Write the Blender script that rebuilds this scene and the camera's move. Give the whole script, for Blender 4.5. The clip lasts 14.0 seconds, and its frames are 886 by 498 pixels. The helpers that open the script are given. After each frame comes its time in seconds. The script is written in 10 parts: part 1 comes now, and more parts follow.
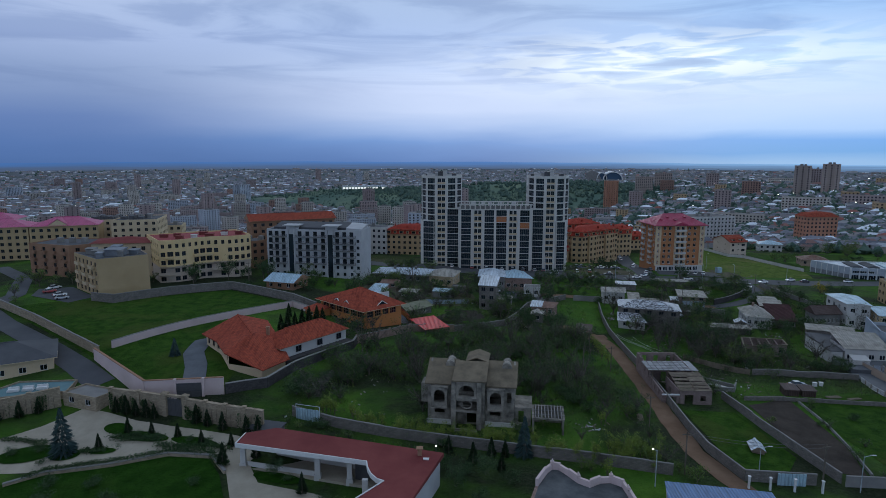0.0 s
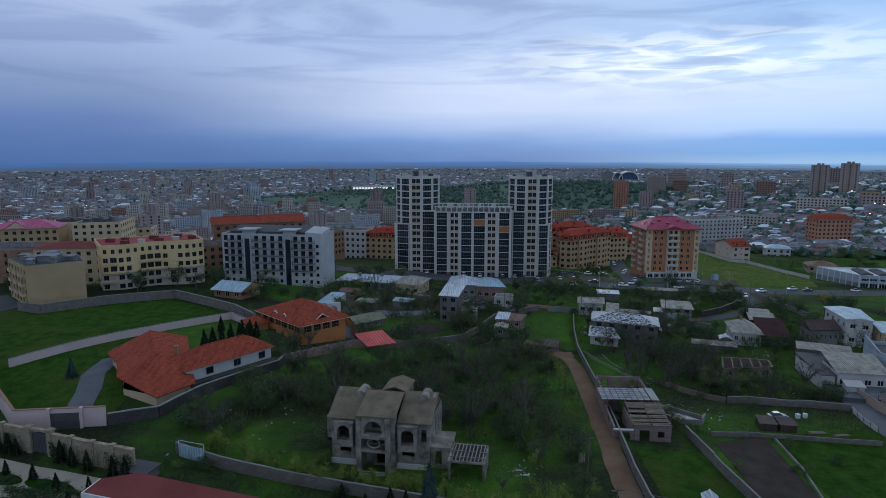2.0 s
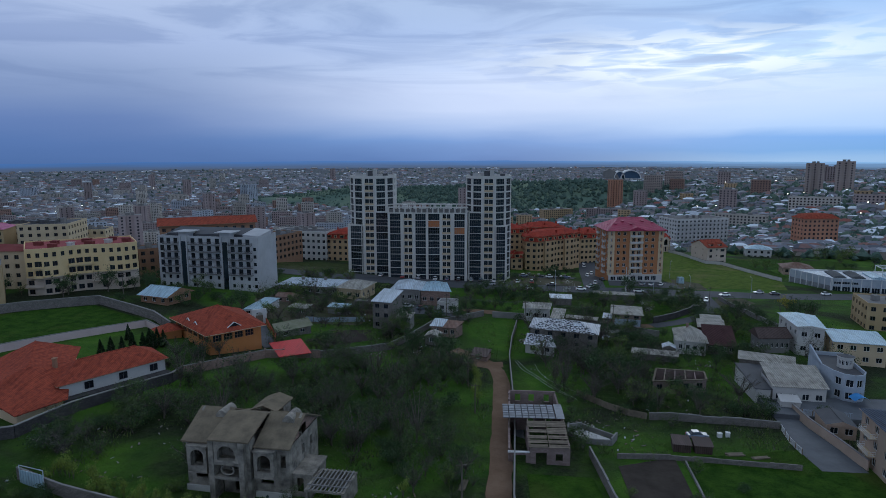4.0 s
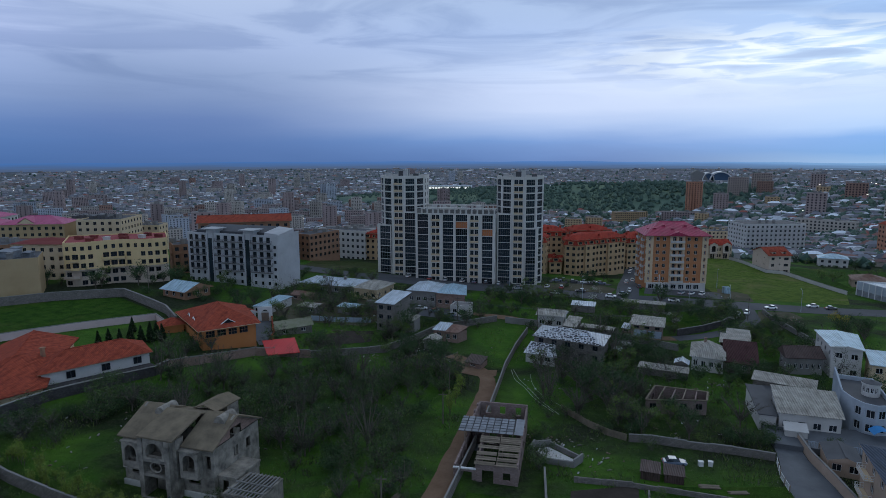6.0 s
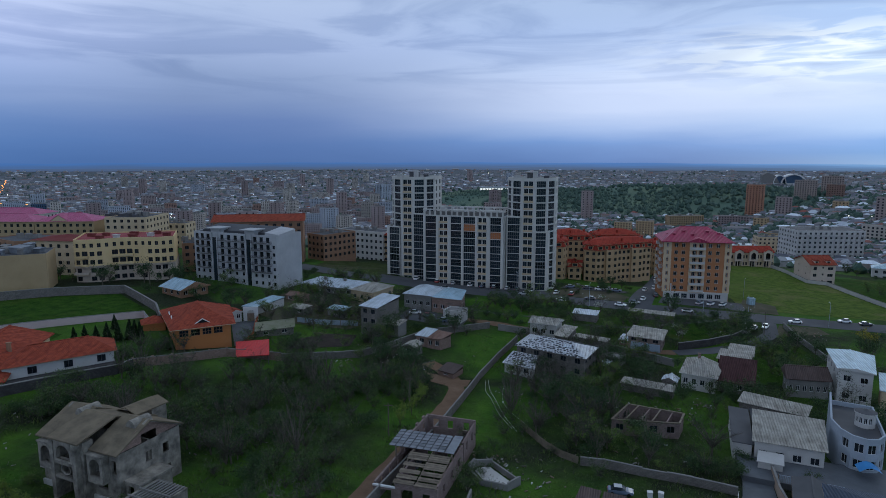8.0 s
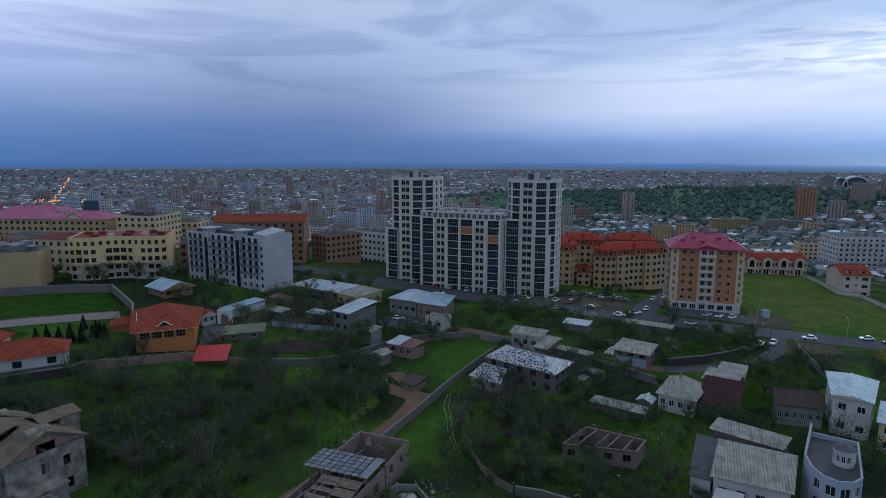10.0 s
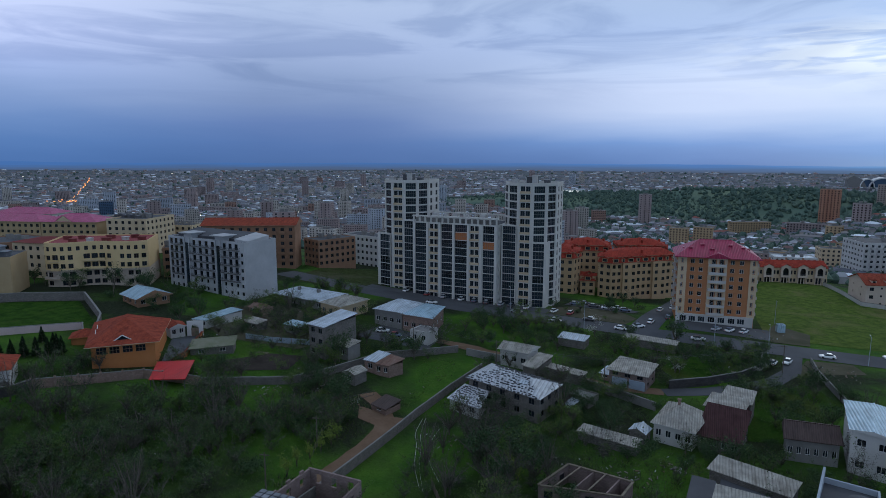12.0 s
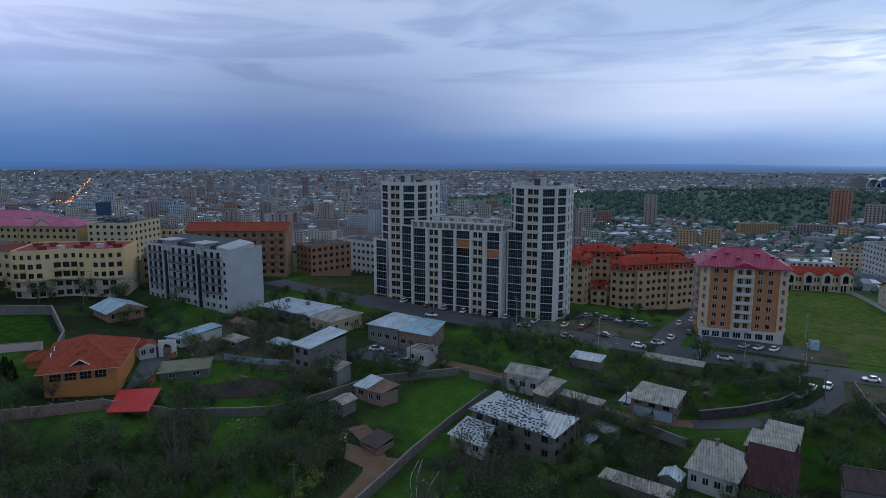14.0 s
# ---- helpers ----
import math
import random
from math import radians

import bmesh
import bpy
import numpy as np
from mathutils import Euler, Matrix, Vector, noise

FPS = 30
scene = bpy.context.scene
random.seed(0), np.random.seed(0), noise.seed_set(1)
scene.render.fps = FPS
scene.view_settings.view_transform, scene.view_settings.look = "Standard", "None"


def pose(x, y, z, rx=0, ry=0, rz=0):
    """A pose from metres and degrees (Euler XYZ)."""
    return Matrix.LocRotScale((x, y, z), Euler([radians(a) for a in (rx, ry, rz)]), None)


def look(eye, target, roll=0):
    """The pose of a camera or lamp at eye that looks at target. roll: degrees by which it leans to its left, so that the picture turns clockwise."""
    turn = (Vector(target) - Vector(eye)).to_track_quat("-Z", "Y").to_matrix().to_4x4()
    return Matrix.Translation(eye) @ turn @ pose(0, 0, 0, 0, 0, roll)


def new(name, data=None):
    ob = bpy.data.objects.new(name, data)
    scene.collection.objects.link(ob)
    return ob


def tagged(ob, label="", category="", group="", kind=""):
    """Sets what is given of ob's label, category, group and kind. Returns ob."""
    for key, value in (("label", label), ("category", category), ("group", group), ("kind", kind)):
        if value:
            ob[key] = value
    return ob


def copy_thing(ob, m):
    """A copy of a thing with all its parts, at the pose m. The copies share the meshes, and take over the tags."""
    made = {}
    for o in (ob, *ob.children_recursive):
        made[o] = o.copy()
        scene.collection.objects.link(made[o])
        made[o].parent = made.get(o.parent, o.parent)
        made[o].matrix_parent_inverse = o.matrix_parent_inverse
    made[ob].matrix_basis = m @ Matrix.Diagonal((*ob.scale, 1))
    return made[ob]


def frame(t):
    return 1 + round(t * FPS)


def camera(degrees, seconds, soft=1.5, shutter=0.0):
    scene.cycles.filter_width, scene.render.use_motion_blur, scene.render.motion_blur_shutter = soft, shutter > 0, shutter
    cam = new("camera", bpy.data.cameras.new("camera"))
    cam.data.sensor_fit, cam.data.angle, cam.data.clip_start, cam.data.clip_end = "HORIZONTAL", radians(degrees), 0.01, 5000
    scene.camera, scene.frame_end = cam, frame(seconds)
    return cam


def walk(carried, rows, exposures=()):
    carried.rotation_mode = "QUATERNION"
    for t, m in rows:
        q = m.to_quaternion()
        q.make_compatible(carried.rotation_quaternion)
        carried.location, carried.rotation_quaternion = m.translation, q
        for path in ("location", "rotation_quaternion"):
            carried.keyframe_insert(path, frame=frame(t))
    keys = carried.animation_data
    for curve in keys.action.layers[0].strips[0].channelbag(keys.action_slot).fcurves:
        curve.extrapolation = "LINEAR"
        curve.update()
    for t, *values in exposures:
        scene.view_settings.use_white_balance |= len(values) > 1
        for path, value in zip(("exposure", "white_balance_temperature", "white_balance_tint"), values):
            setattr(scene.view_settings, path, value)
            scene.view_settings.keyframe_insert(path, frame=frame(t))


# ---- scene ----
cam = camera(71.0, 14.0, soft=0.75)
METRES, EYE, TILT, LEAN, TURN = 160.0, 56.16, 0.0, 0.0, 1.4
ROWS = [
    (0.0, 0.0, 0.0, 0.0, 0.02, -8.96, -0.16),
    (0.5, 0.0308, 0.0304, -0.0009, 0.44, -8.95, -0.13),
    (1.0, 0.0609, 0.0608, -0.0021, 0.78, -8.94, -0.12),
    (1.5, 0.0918, 0.0902, -0.0025, 1.38, -8.95, -0.08),
    (2.0, 0.125, 0.1156, -0.0029, 1.68, -8.97, -0.05),
    (2.5, 0.1594, 0.1371, -0.003, 1.65, -9.01, -0.01),
    (3.0, 0.1954, 0.155, -0.0032, 1.67, -9.04, 0.04),
    (5.5, 0.3797, 0.2161, -0.0057, 7.01, -9.04, 0.12),
    (6.0, 0.4154, 0.2292, -0.0061, 9.96, -8.99, 0.09),
    (6.5, 0.4496, 0.244, -0.0069, 12.38, -8.94, 0.02),
    (7.0, 0.483, 0.2608, -0.0072, 14.07, -8.93, 0.02),
    (7.5, 0.5157, 0.2793, -0.0072, 15.1, -8.9, 0.02),
    (8.0, 0.5473, 0.2989, -0.0077, 15.69, -8.89, 0.01),
    (10.5, 0.6739, 0.4167, -0.0074, 21.06, -8.89, -0.15),
    (11.0, 0.6831, 0.442, -0.0066, 21.5, -8.88, -0.16),
    (11.5, 0.6865, 0.467, -0.0061, 21.74, -8.86, -0.15),
    (12.0, 0.685, 0.4922, -0.0057, 21.9, -8.84, -0.14),
    (12.5, 0.6791, 0.5182, -0.0052, 22.04, -8.84, -0.14),
    (13.0, 0.6703, 0.5444, -0.0054, 22.09, -8.83, -0.13),
    (13.5, 0.6584, 0.572, -0.0053, 22.1, -8.83, -0.11),
    (14.0, 0.6448, 0.6004, -0.0055, 22.08, -8.85, -0.1),
]
walk(cam, [(t, pose(0, 0, EYE, TILT, LEAN, TURN) @ pose(METRES * x, METRES * y, METRES * z, 90 + pitch, roll, yaw)) for t, x, y, z, yaw, pitch, roll in ROWS],
     exposures=[(0.0, 0.07, 6180, 5), (14.0, 0.07, 6180, 5)])

# ---- world and light ----


def math_node(tree, op, a, b=None, c=None, clamp=False):
    n = tree.nodes.new("ShaderNodeMath")
    n.operation, n.use_clamp = op, clamp
    for i, v in enumerate((a, b, c)):
        if v is None:
            continue
        if isinstance(v, (int, float)):
            n.inputs[i].default_value = v
        else:
            tree.links.new(v, n.inputs[i])
    return n.outputs[0]


def ramp(tree, fac, stops, smooth=False):
    n = tree.nodes.new("ShaderNodeValToRGB")
    n.color_ramp.interpolation = "EASE" if smooth else "LINEAR"
    el = n.color_ramp.elements
    while len(el) < len(stops):
        el.new(0.5)
    for e, (p, c) in zip(el, stops):
        e.position = p
        e.color = (*c, 1) if len(c) == 3 else c
    tree.links.new(fac, n.inputs[0])
    return n.outputs[0]


def mix_rgb(tree, fac, a, b, blend="MIX"):
    n = tree.nodes.new("ShaderNodeMix")
    n.data_type, n.blend_type = "RGBA", blend
    for sock, v in ((n.inputs[0], fac), (n.inputs[6], a), (n.inputs[7], b)):
        if isinstance(v, (int, float)):
            sock.default_value = v
        elif isinstance(v, tuple):
            sock.default_value = (*v, 1)
        else:
            tree.links.new(v, sock)
    return n.outputs[2]


def noise_tex(tree, vector, scale, detail=4.0, rough=0.55, distort=0.0):
    n = tree.nodes.new("ShaderNodeTexNoise")
    n.inputs["Scale"].default_value, n.inputs["Detail"].default_value = scale, detail
    n.inputs["Roughness"].default_value, n.inputs["Distortion"].default_value = rough, distort
    if vector is not None:
        tree.links.new(vector, n.inputs["Vector"])
    return n.outputs["Fac"]


SUN_EL, SUN_AZ = 24.0, -17.0    # degrees; azimuth counted to the left of +y
world = bpy.data.worlds.new("evening_sky")
scene.world = world
world.use_nodes = True
wt = world.node_tree
wt.nodes.clear()
coord = wt.nodes.new("ShaderNodeTexCoord")
sep = wt.nodes.new("ShaderNodeSeparateXYZ")
wt.links.new(coord.outputs["Generated"], sep.inputs[0])
elev = math_node(wt, "MULTIPLY", math_node(wt, "ARCSINE", sep.outputs[2]), 57.2958)
azim = math_node(wt, "MULTIPLY", math_node(wt, "ARCTAN2", sep.outputs[0], sep.outputs[1]), -57.2958)
comb = wt.nodes.new("ShaderNodeCombineXYZ")
wt.links.new(math_node(wt, "MULTIPLY", azim, 0.045), comb.inputs[0])
wt.links.new(math_node(wt, "MULTIPLY", elev, 0.30), comb.inputs[1])
clouds = noise_tex(wt, comb.outputs[0], 1.1, 5.0, 0.5, 0.3)
streaks = noise_tex(wt, comb.outputs[0], 1.35, 6.0, 0.55, 0.9)
wisps = noise_tex(wt, comb.outputs[0], 4.2, 4.0, 0.5, 0.6)
height = math_node(wt, "ADD", elev, math_node(wt, "MULTIPLY", math_node(wt, "SUBTRACT", clouds, 0.5), 2.2))
level = math_node(wt, "DIVIDE", math_node(wt, "ADD", height, 2.0), 20.0, clamp=True)
left_sky = ramp(wt, level, [(0.05, (0.072, 0.146, 0.355)), (0.14, (0.090, 0.172, 0.41)), (0.22, (0.130, 0.205, 0.45)), (0.32, (0.215, 0.285, 0.51)),
                            (0.43, (0.28, 0.35, 0.57)), (0.55, (0.39, 0.46, 0.70)), (0.72, (0.46, 0.53, 0.75)), (1.0, (0.40, 0.49, 0.66))])
mid_sky = ramp(wt, level, [(0.05, (0.085, 0.19, 0.46)), (0.13, (0.16, 0.31, 0.66)), (0.20, (0.38, 0.50, 0.81)), (0.28, (0.60, 0.67, 0.92)),
                           (0.36, (0.64, 0.70, 0.94)), (0.45, (0.58, 0.66, 0.91)), (0.60, (0.42, 0.52, 0.79)), (1.0, (0.40, 0.49, 0.66))])
right_sky = ramp(wt, level, [(0.05, (0.28, 0.48, 0.78)), (0.10, (0.15, 0.38, 0.76)), (0.155, (0.16, 0.39, 0.82)), (0.20, (0.42, 0.60, 0.94)), (0.30, (0.60, 0.71, 0.94)),
                             (0.48, (0.58, 0.74, 0.98)), (0.60, (0.38, 0.55, 0.88)), (0.75, (0.32, 0.51, 0.84)), (1.0, (0.43, 0.50, 0.64))])
far_sky = ramp(wt, level, [(0.05, (0.070, 0.155, 0.385)), (0.14, (0.10, 0.20, 0.46)), (0.22, (0.15, 0.25, 0.52)), (0.32, (0.27, 0.36, 0.63)),
                           (0.43, (0.40, 0.48, 0.78)), (0.55, (0.58, 0.63, 0.92)), (0.72, (0.66, 0.70, 0.95)), (1.0, (0.43, 0.50, 0.64))])
to_far = math_node(wt, "MULTIPLY_ADD", azim, 0.06, -2.35, clamp=True)
to_left = ramp(wt, math_node(wt, "MULTIPLY_ADD", azim, 1 / 34, 1 / 34, clamp=True), [(0.0, (0, 0, 0)), (1.0, (1, 1, 1))], True)
to_right = ramp(wt, math_node(wt, "MULTIPLY_ADD", azim, -1 / 28, 0.0, clamp=True), [(0.0, (0, 0, 0)), (1.0, (1, 1, 1))], True)
base = mix_rgb(wt, to_far, mix_rgb(wt, to_left, mix_rgb(wt, to_right, mid_sky, right_sky), left_sky), far_sky)
aloft = math_node(wt, "MULTIPLY_ADD", elev, 0.25, -0.9, clamp=True)
dark = ramp(wt, streaks, [(0.36, (0, 0, 0)), (0.58, (1, 1, 1))], True)
base = mix_rgb(wt, aloft, base, mix_rgb(wt, dark, mix_rgb(wt, 1.0, base, (0.78, 0.81, 0.87), "MULTIPLY"), mix_rgb(wt, 1.0, base, (1.05, 1.04, 1.03), "MULTIPLY")))
# the break in the clouds
d_az = math_node(wt, "DIVIDE", math_node(wt, "ADD", azim, 17.5), 12.0)
d_el = math_node(wt, "DIVIDE", math_node(wt, "SUBTRACT", elev, 7.5), 1.9)
dist2 = math_node(wt, "ADD", math_node(wt, "MULTIPLY", d_az, d_az), math_node(wt, "MULTIPLY", d_el, d_el))
spot = math_node(wt, "POWER", 2.718, math_node(wt, "MULTIPLY", dist2, -1.0))
rift = math_node(wt, "MULTIPLY_ADD", wisps, 9.0, -4.0, clamp=True)
brk = math_node(wt, "MULTIPLY", spot, rift, clamp=True)
base = mix_rgb(wt, brk, base, (1.0, 1.0, 1.0))
shadow_c = math_node(wt, "MULTIPLY", spot, math_node(wt, "MULTIPLY_ADD", wisps, -6.0, 2.7, clamp=True), clamp=True)
base = mix_rgb(wt, math_node(wt, "MULTIPLY", shadow_c, 0.7), base, (0.36, 0.46, 0.72))
clear = wt.nodes.new("ShaderNodeTexSky")
clear.sky_type, clear.sun_disc = "NISHITA", False
clear.sun_elevation, clear.sun_rotation = radians(SUN_EL), radians(-SUN_AZ)
thin = mix_rgb(wt, 1.0, clear.outputs[0], (0.05, 0.05, 0.05), "MULTIPLY")
cover = mix_rgb(wt, 1.0, mix_rgb(wt, 0.93, thin, base), (0.975, 1.0, 1.015), "MULTIPLY")
bg = wt.nodes.new("ShaderNodeBackground")
bg.inputs[1].default_value = 1.0
wt.links.new(cover, bg.inputs[0])
out = wt.nodes.new("ShaderNodeOutputWorld")
wt.links.new(bg.outputs[0], out.inputs[0])

sun_data = bpy.data.lights.new("sun", "SUN")
sun_data.energy, sun_data.angle, sun_data.color = 0.30, radians(25), (1.0, 0.98, 0.96)
sun = new("sun", sun_data)
sun_dir = Vector((math.sin(radians(-SUN_AZ)) * math.cos(radians(SUN_EL)), math.cos(radians(SUN_AZ)) * math.cos(radians(SUN_EL)), math.sin(radians(SUN_EL))))
sun.matrix_world = look(sun_dir * 400, (0, 0, 0))

# ---- materials ----


def mat(name, c1, c2, scale=0.4, rough=0.85, metal=0.0, bump=0.15, fine=6.0, grain=0.25, spread=0.0, coat=0.0):
    """Two tones in patches, a fine grain over them, a fine relief; spread: how far repeats differ."""
    m = bpy.data.materials.new(name)
    m.use_nodes = True
    t = m.node_tree
    b = t.nodes["Principled BSDF"]
    tc = t.nodes.new("ShaderNodeTexCoord")
    info = t.nodes.new("ShaderNodeObjectInfo")
    shift = t.nodes.new("ShaderNodeVectorMath")
    shift.operation = "MULTIPLY_ADD"
    t.links.new(info.outputs["Random"], shift.inputs[0])
    shift.inputs[1].default_value = (37, 11, 23)
    t.links.new(tc.outputs["Object"], shift.inputs[2])
    vec = shift.outputs[0]
    patch = noise_tex(t, vec, scale, 5.0, 0.6)
    speck = noise_tex(t, vec, fine, 4.0, 0.7)
    f = ramp(t, patch, [(0.32, (0, 0, 0)), (0.68, (1, 1, 1))])
    col = mix_rgb(t, f, c1, c2)
    g = math_node(t, "MULTIPLY_ADD", speck, 2 * grain, 1 - grain)
    if spread:
        g = math_node(t, "MULTIPLY", g, math_node(t, "MULTIPLY_ADD", info.outputs["Random"], 2 * spread, 1 - spread))
    col = mix_rgb(t, 1.0, col, mix_rgb(t, g, (0, 0, 0), (1, 1, 1)), "MULTIPLY")
    t.links.new(col, b.inputs["Base Color"])
    t.links.new(math_node(t, "MULTIPLY_ADD", speck, 0.2, rough - 0.1, clamp=True), b.inputs["Roughness"])
    b.inputs["Metallic"].default_value = metal
    b.inputs["Specular IOR Level"].default_value = 0.1 if rough >= 0.85 else 0.35
    if coat:
        b.inputs["Coat Weight"].default_value = coat
    if bump:
        bn = t.nodes.new("ShaderNodeBump")
        bn.inputs["Strength"].default_value, bn.inputs["Distance"].default_value = bump, 0.1
        t.links.new(speck, bn.inputs["Height"])
        t.links.new(bn.outputs[0], b.inputs["Normal"])
    return m


def ribbed(name, c1, c2, pitch=0.4, axis=0, rough=0.45, metal=0.3, scale=0.25, depth=0.6, direction=None):
    """Sheet with standing ribs across one local axis, their shading painted in, and stained."""
    m = mat(name, c1, c2, scale, rough, metal, 0, 4.0, 0.22)
    t = m.node_tree
    b = t.nodes["Principled BSDF"]
    tc = t.nodes.new("ShaderNodeTexCoord")
    w = t.nodes.new("ShaderNodeTexWave")
    w.wave_type, w.bands_direction = "BANDS", ("X", "Y", "Z")[axis]
    w.inputs["Scale"].default_value = 0.314 / pitch
    t.links.new(tc.outputs["Object"], w.inputs["Vector"])
    bn = t.nodes.new("ShaderNodeBump")
    bn.inputs["Strength"].default_value, bn.inputs["Distance"].default_value = depth, 0.12
    t.links.new(w.outputs["Fac"], bn.inputs["Height"])
    t.links.new(bn.outputs[0], b.inputs["Normal"])
    run = t.nodes.new("ShaderNodeMapping")
    run.inputs["Scale"].default_value = (1.6, 0.16, 0.5) if axis == 0 else (0.16, 1.6, 0.5)
    t.links.new(tc.outputs["Object"], run.inputs["Vector"])
    streak = noise_tex(t, run.outputs[0], 1.0, 4.0, 0.65)
    # shading of the ribs painted into the colour: dark troughs, lighter crests
    rib_shade = ramp(t, w.outputs["Fac"], [(0.0, (0.72, 0.72, 0.72)), (0.22, (1, 1, 1)), (1.0, (1.06, 1.06, 1.06))])
    old = b.inputs["Base Color"].links[0].from_socket
    col = mix_rgb(t, 1.0, mix_rgb(t, 1.0, old, rib_shade, "MULTIPLY"), ramp(t, streak, [(0.30, (0.62, 0.60, 0.58)), (0.52, (1, 1, 1)), (0.75, (1.12, 1.12, 1.12))]), "MULTIPLY")
    t.links.new(col, b.inputs["Base Color"])
    return m


def glow(name, color, power):
    m = bpy.data.materials.new(name)
    m.use_nodes = True
    b = m.node_tree.nodes["Principled BSDF"]
    b.inputs["Base Color"].default_value = (*color, 1)
    b.inputs["Emission Color"].default_value = (*color, 1)
    b.inputs["Emission Strength"].default_value = power
    return m


def blocks(name, c1, c2, mortar, w=0.5, h=0.25, rough=0.9, spread=0.0):
    """Masonry in courses: colour by block, joints sunk by relief."""
    m = mat(name, c1, c2, 0.5, rough, 0, 0.2, 5.0, 0.3)
    t = m.node_tree
    b = t.nodes["Principled BSDF"]
    tc = t.nodes.new("ShaderNodeTexCoord")
    mp = t.nodes.new("ShaderNodeCombineXYZ")
    sx = t.nodes.new("ShaderNodeSeparateXYZ")
    t.links.new(tc.outputs["Object"], sx.inputs[0])
    t.links.new(math_node(t, "ADD", sx.outputs[0], sx.outputs[1]), mp.inputs[0])
    t.links.new(sx.outputs[2], mp.inputs[1])
    br = t.nodes.new("ShaderNodeTexBrick")
    br.inputs["Scale"].default_value = 1.0
    br.inputs["Brick Width"].default_value, br.inputs["Row Height"].default_value = w, h
    br.inputs["Mortar Size"].default_value = 0.02
    br.inputs["Color1"].default_value, br.inputs["Color2"].default_value = (0.8, 0.8, 0.8, 1), (1.1, 1.1, 1.1, 1)
    br.inputs["Mortar"].default_value = (*mortar, 1)
    t.links.new(mp.outputs[0], br.inputs["Vector"])
    old = b.inputs["Base Color"].links[0].from_socket
    t.links.new(mix_rgb(t, 1.0, old, br.outputs["Color"], "MULTIPLY"), b.inputs["Base Color"])
    return m


def glass_mat(name, color, rough=0.08):
    m = mat(name, color, tuple(c * 1.5 for c in color), 0.15, rough + 0.1, 0, 0.02, 0.8, 0.3, 0.5)
    m.node_tree.nodes["Principled BSDF"].inputs["Specular IOR Level"].default_value = 0.6
    return m


def grass_mat(name, deep, fresh, dry):
    """Grass in three tones, with patches at the scale of paces and of a lawn, and a rough nap."""
    m = bpy.data.materials.new(name)
    m.use_nodes = True
    t = m.node_tree
    b = t.nodes["Principled BSDF"]
    pos = t.nodes.new("ShaderNodeNewGeometry").outputs["Position"]
    wide, pace, tuft = noise_tex(t, pos, 0.05, 4, 0.6, 0.5), noise_tex(t, pos, 0.35, 5, 0.65), noise_tex(t, pos, 2.2, 4, 0.7)
    col = mix_rgb(t, ramp(t, pace, [(0.34, (0, 0, 0)), (0.64, (1, 1, 1))]), deep, fresh)
    col = mix_rgb(t, ramp(t, wide, [(0.50, (0, 0, 0)), (0.70, (0.85, 0.85, 0.85))]), col, dry)
    g = math_node(t, "MULTIPLY_ADD", tuft, 2.2, -0.1)
    t.links.new(mix_rgb(t, 1.0, col, mix_rgb(t, g, (0, 0, 0), (1, 1, 1)), "MULTIPLY"), b.inputs["Base Color"])
    b.inputs["Roughness"].default_value, b.inputs["Specular IOR Level"].default_value = 1.0, 0.05
    bn = t.nodes.new("ShaderNodeBump")
    bn.inputs["Strength"].default_value, bn.inputs["Distance"].default_value = 0.8, 0.3
    t.links.new(tuft, bn.inputs["Height"])
    t.links.new(bn.outputs[0], b.inputs["Normal"])
    return m


M_WHITE = mat("tower_render", (0.50, 0.475, 0.445), (0.58, 0.555, 0.515), 0.12, 0.8, 0, 0.1)
M_PALE = mat("pale_plaster", (0.44, 0.425, 0.41), (0.52, 0.505, 0.485), 0.2, 0.9, 0, 0.15)
M_GREYP = mat("grey_block_plaster", (0.38, 0.38, 0.39), (0.46, 0.46, 0.47), 0.2, 0.9, 0, 0.15)
M_YELLOW = mat("cream_yellow_plaster", (0.60, 0.44, 0.23), (0.67, 0.50, 0.275), 0.2, 0.9, 0, 0.1)
M_CREAM = mat("cream_plaster", (0.50, 0.39, 0.26), (0.57, 0.45, 0.31), 0.2, 0.9, 0, 0.1)
M_CREAMBASE = mat("pale_peach_render", (0.50, 0.41, 0.34), (0.57, 0.47, 0.39), 0.2, 0.9, 0, 0.1)
M_PEACH = mat("dull_peach_plaster", (0.33, 0.25, 0.195), (0.40, 0.305, 0.24), 0.3, 0.9, 0, 0.15)
M_BEIGE = mat("bare_beige_wall", (0.38, 0.275, 0.155), (0.44, 0.325, 0.19), 0.15, 0.95, 0, 0.2)
M_ORANGE = mat("orange_plaster", (0.37, 0.165, 0.078), (0.42, 0.195, 0.095), 0.2, 0.9, 0, 0.1)
M_TUFF = mat("brown_tuff", (0.26, 0.150, 0.098), (0.32, 0.188, 0.122), 0.3, 0.9, 0, 0.2)
M_OCHRE = mat("ochre_plaster", (0.43, 0.30, 0.175), (0.49, 0.345, 0.21), 0.2, 0.9, 0, 0.1)
M_HOUSEOR = mat("warm_orange_wall", (0.42, 0.17, 0.06), (0.48, 0.20, 0.08), 0.2, 0.9, 0, 0.1)
M_PINKW = mat("pale_pink_wall", (0.60, 0.48, 0.47), (0.50, 0.40, 0.385), 0.15, 0.9, 0, 0.15)
M_REDROOF = ribbed("red_sheet_roof", (0.40, 0.060, 0.036), (0.26, 0.042, 0.030), 0.35, 0, 0.95, 0.0, 0.5)
M_TILE = ribbed("terracotta_roof", (0.37, 0.080, 0.044), (0.21, 0.048, 0.032), 0.33, 0, 0.95, 0.0, 1.3)
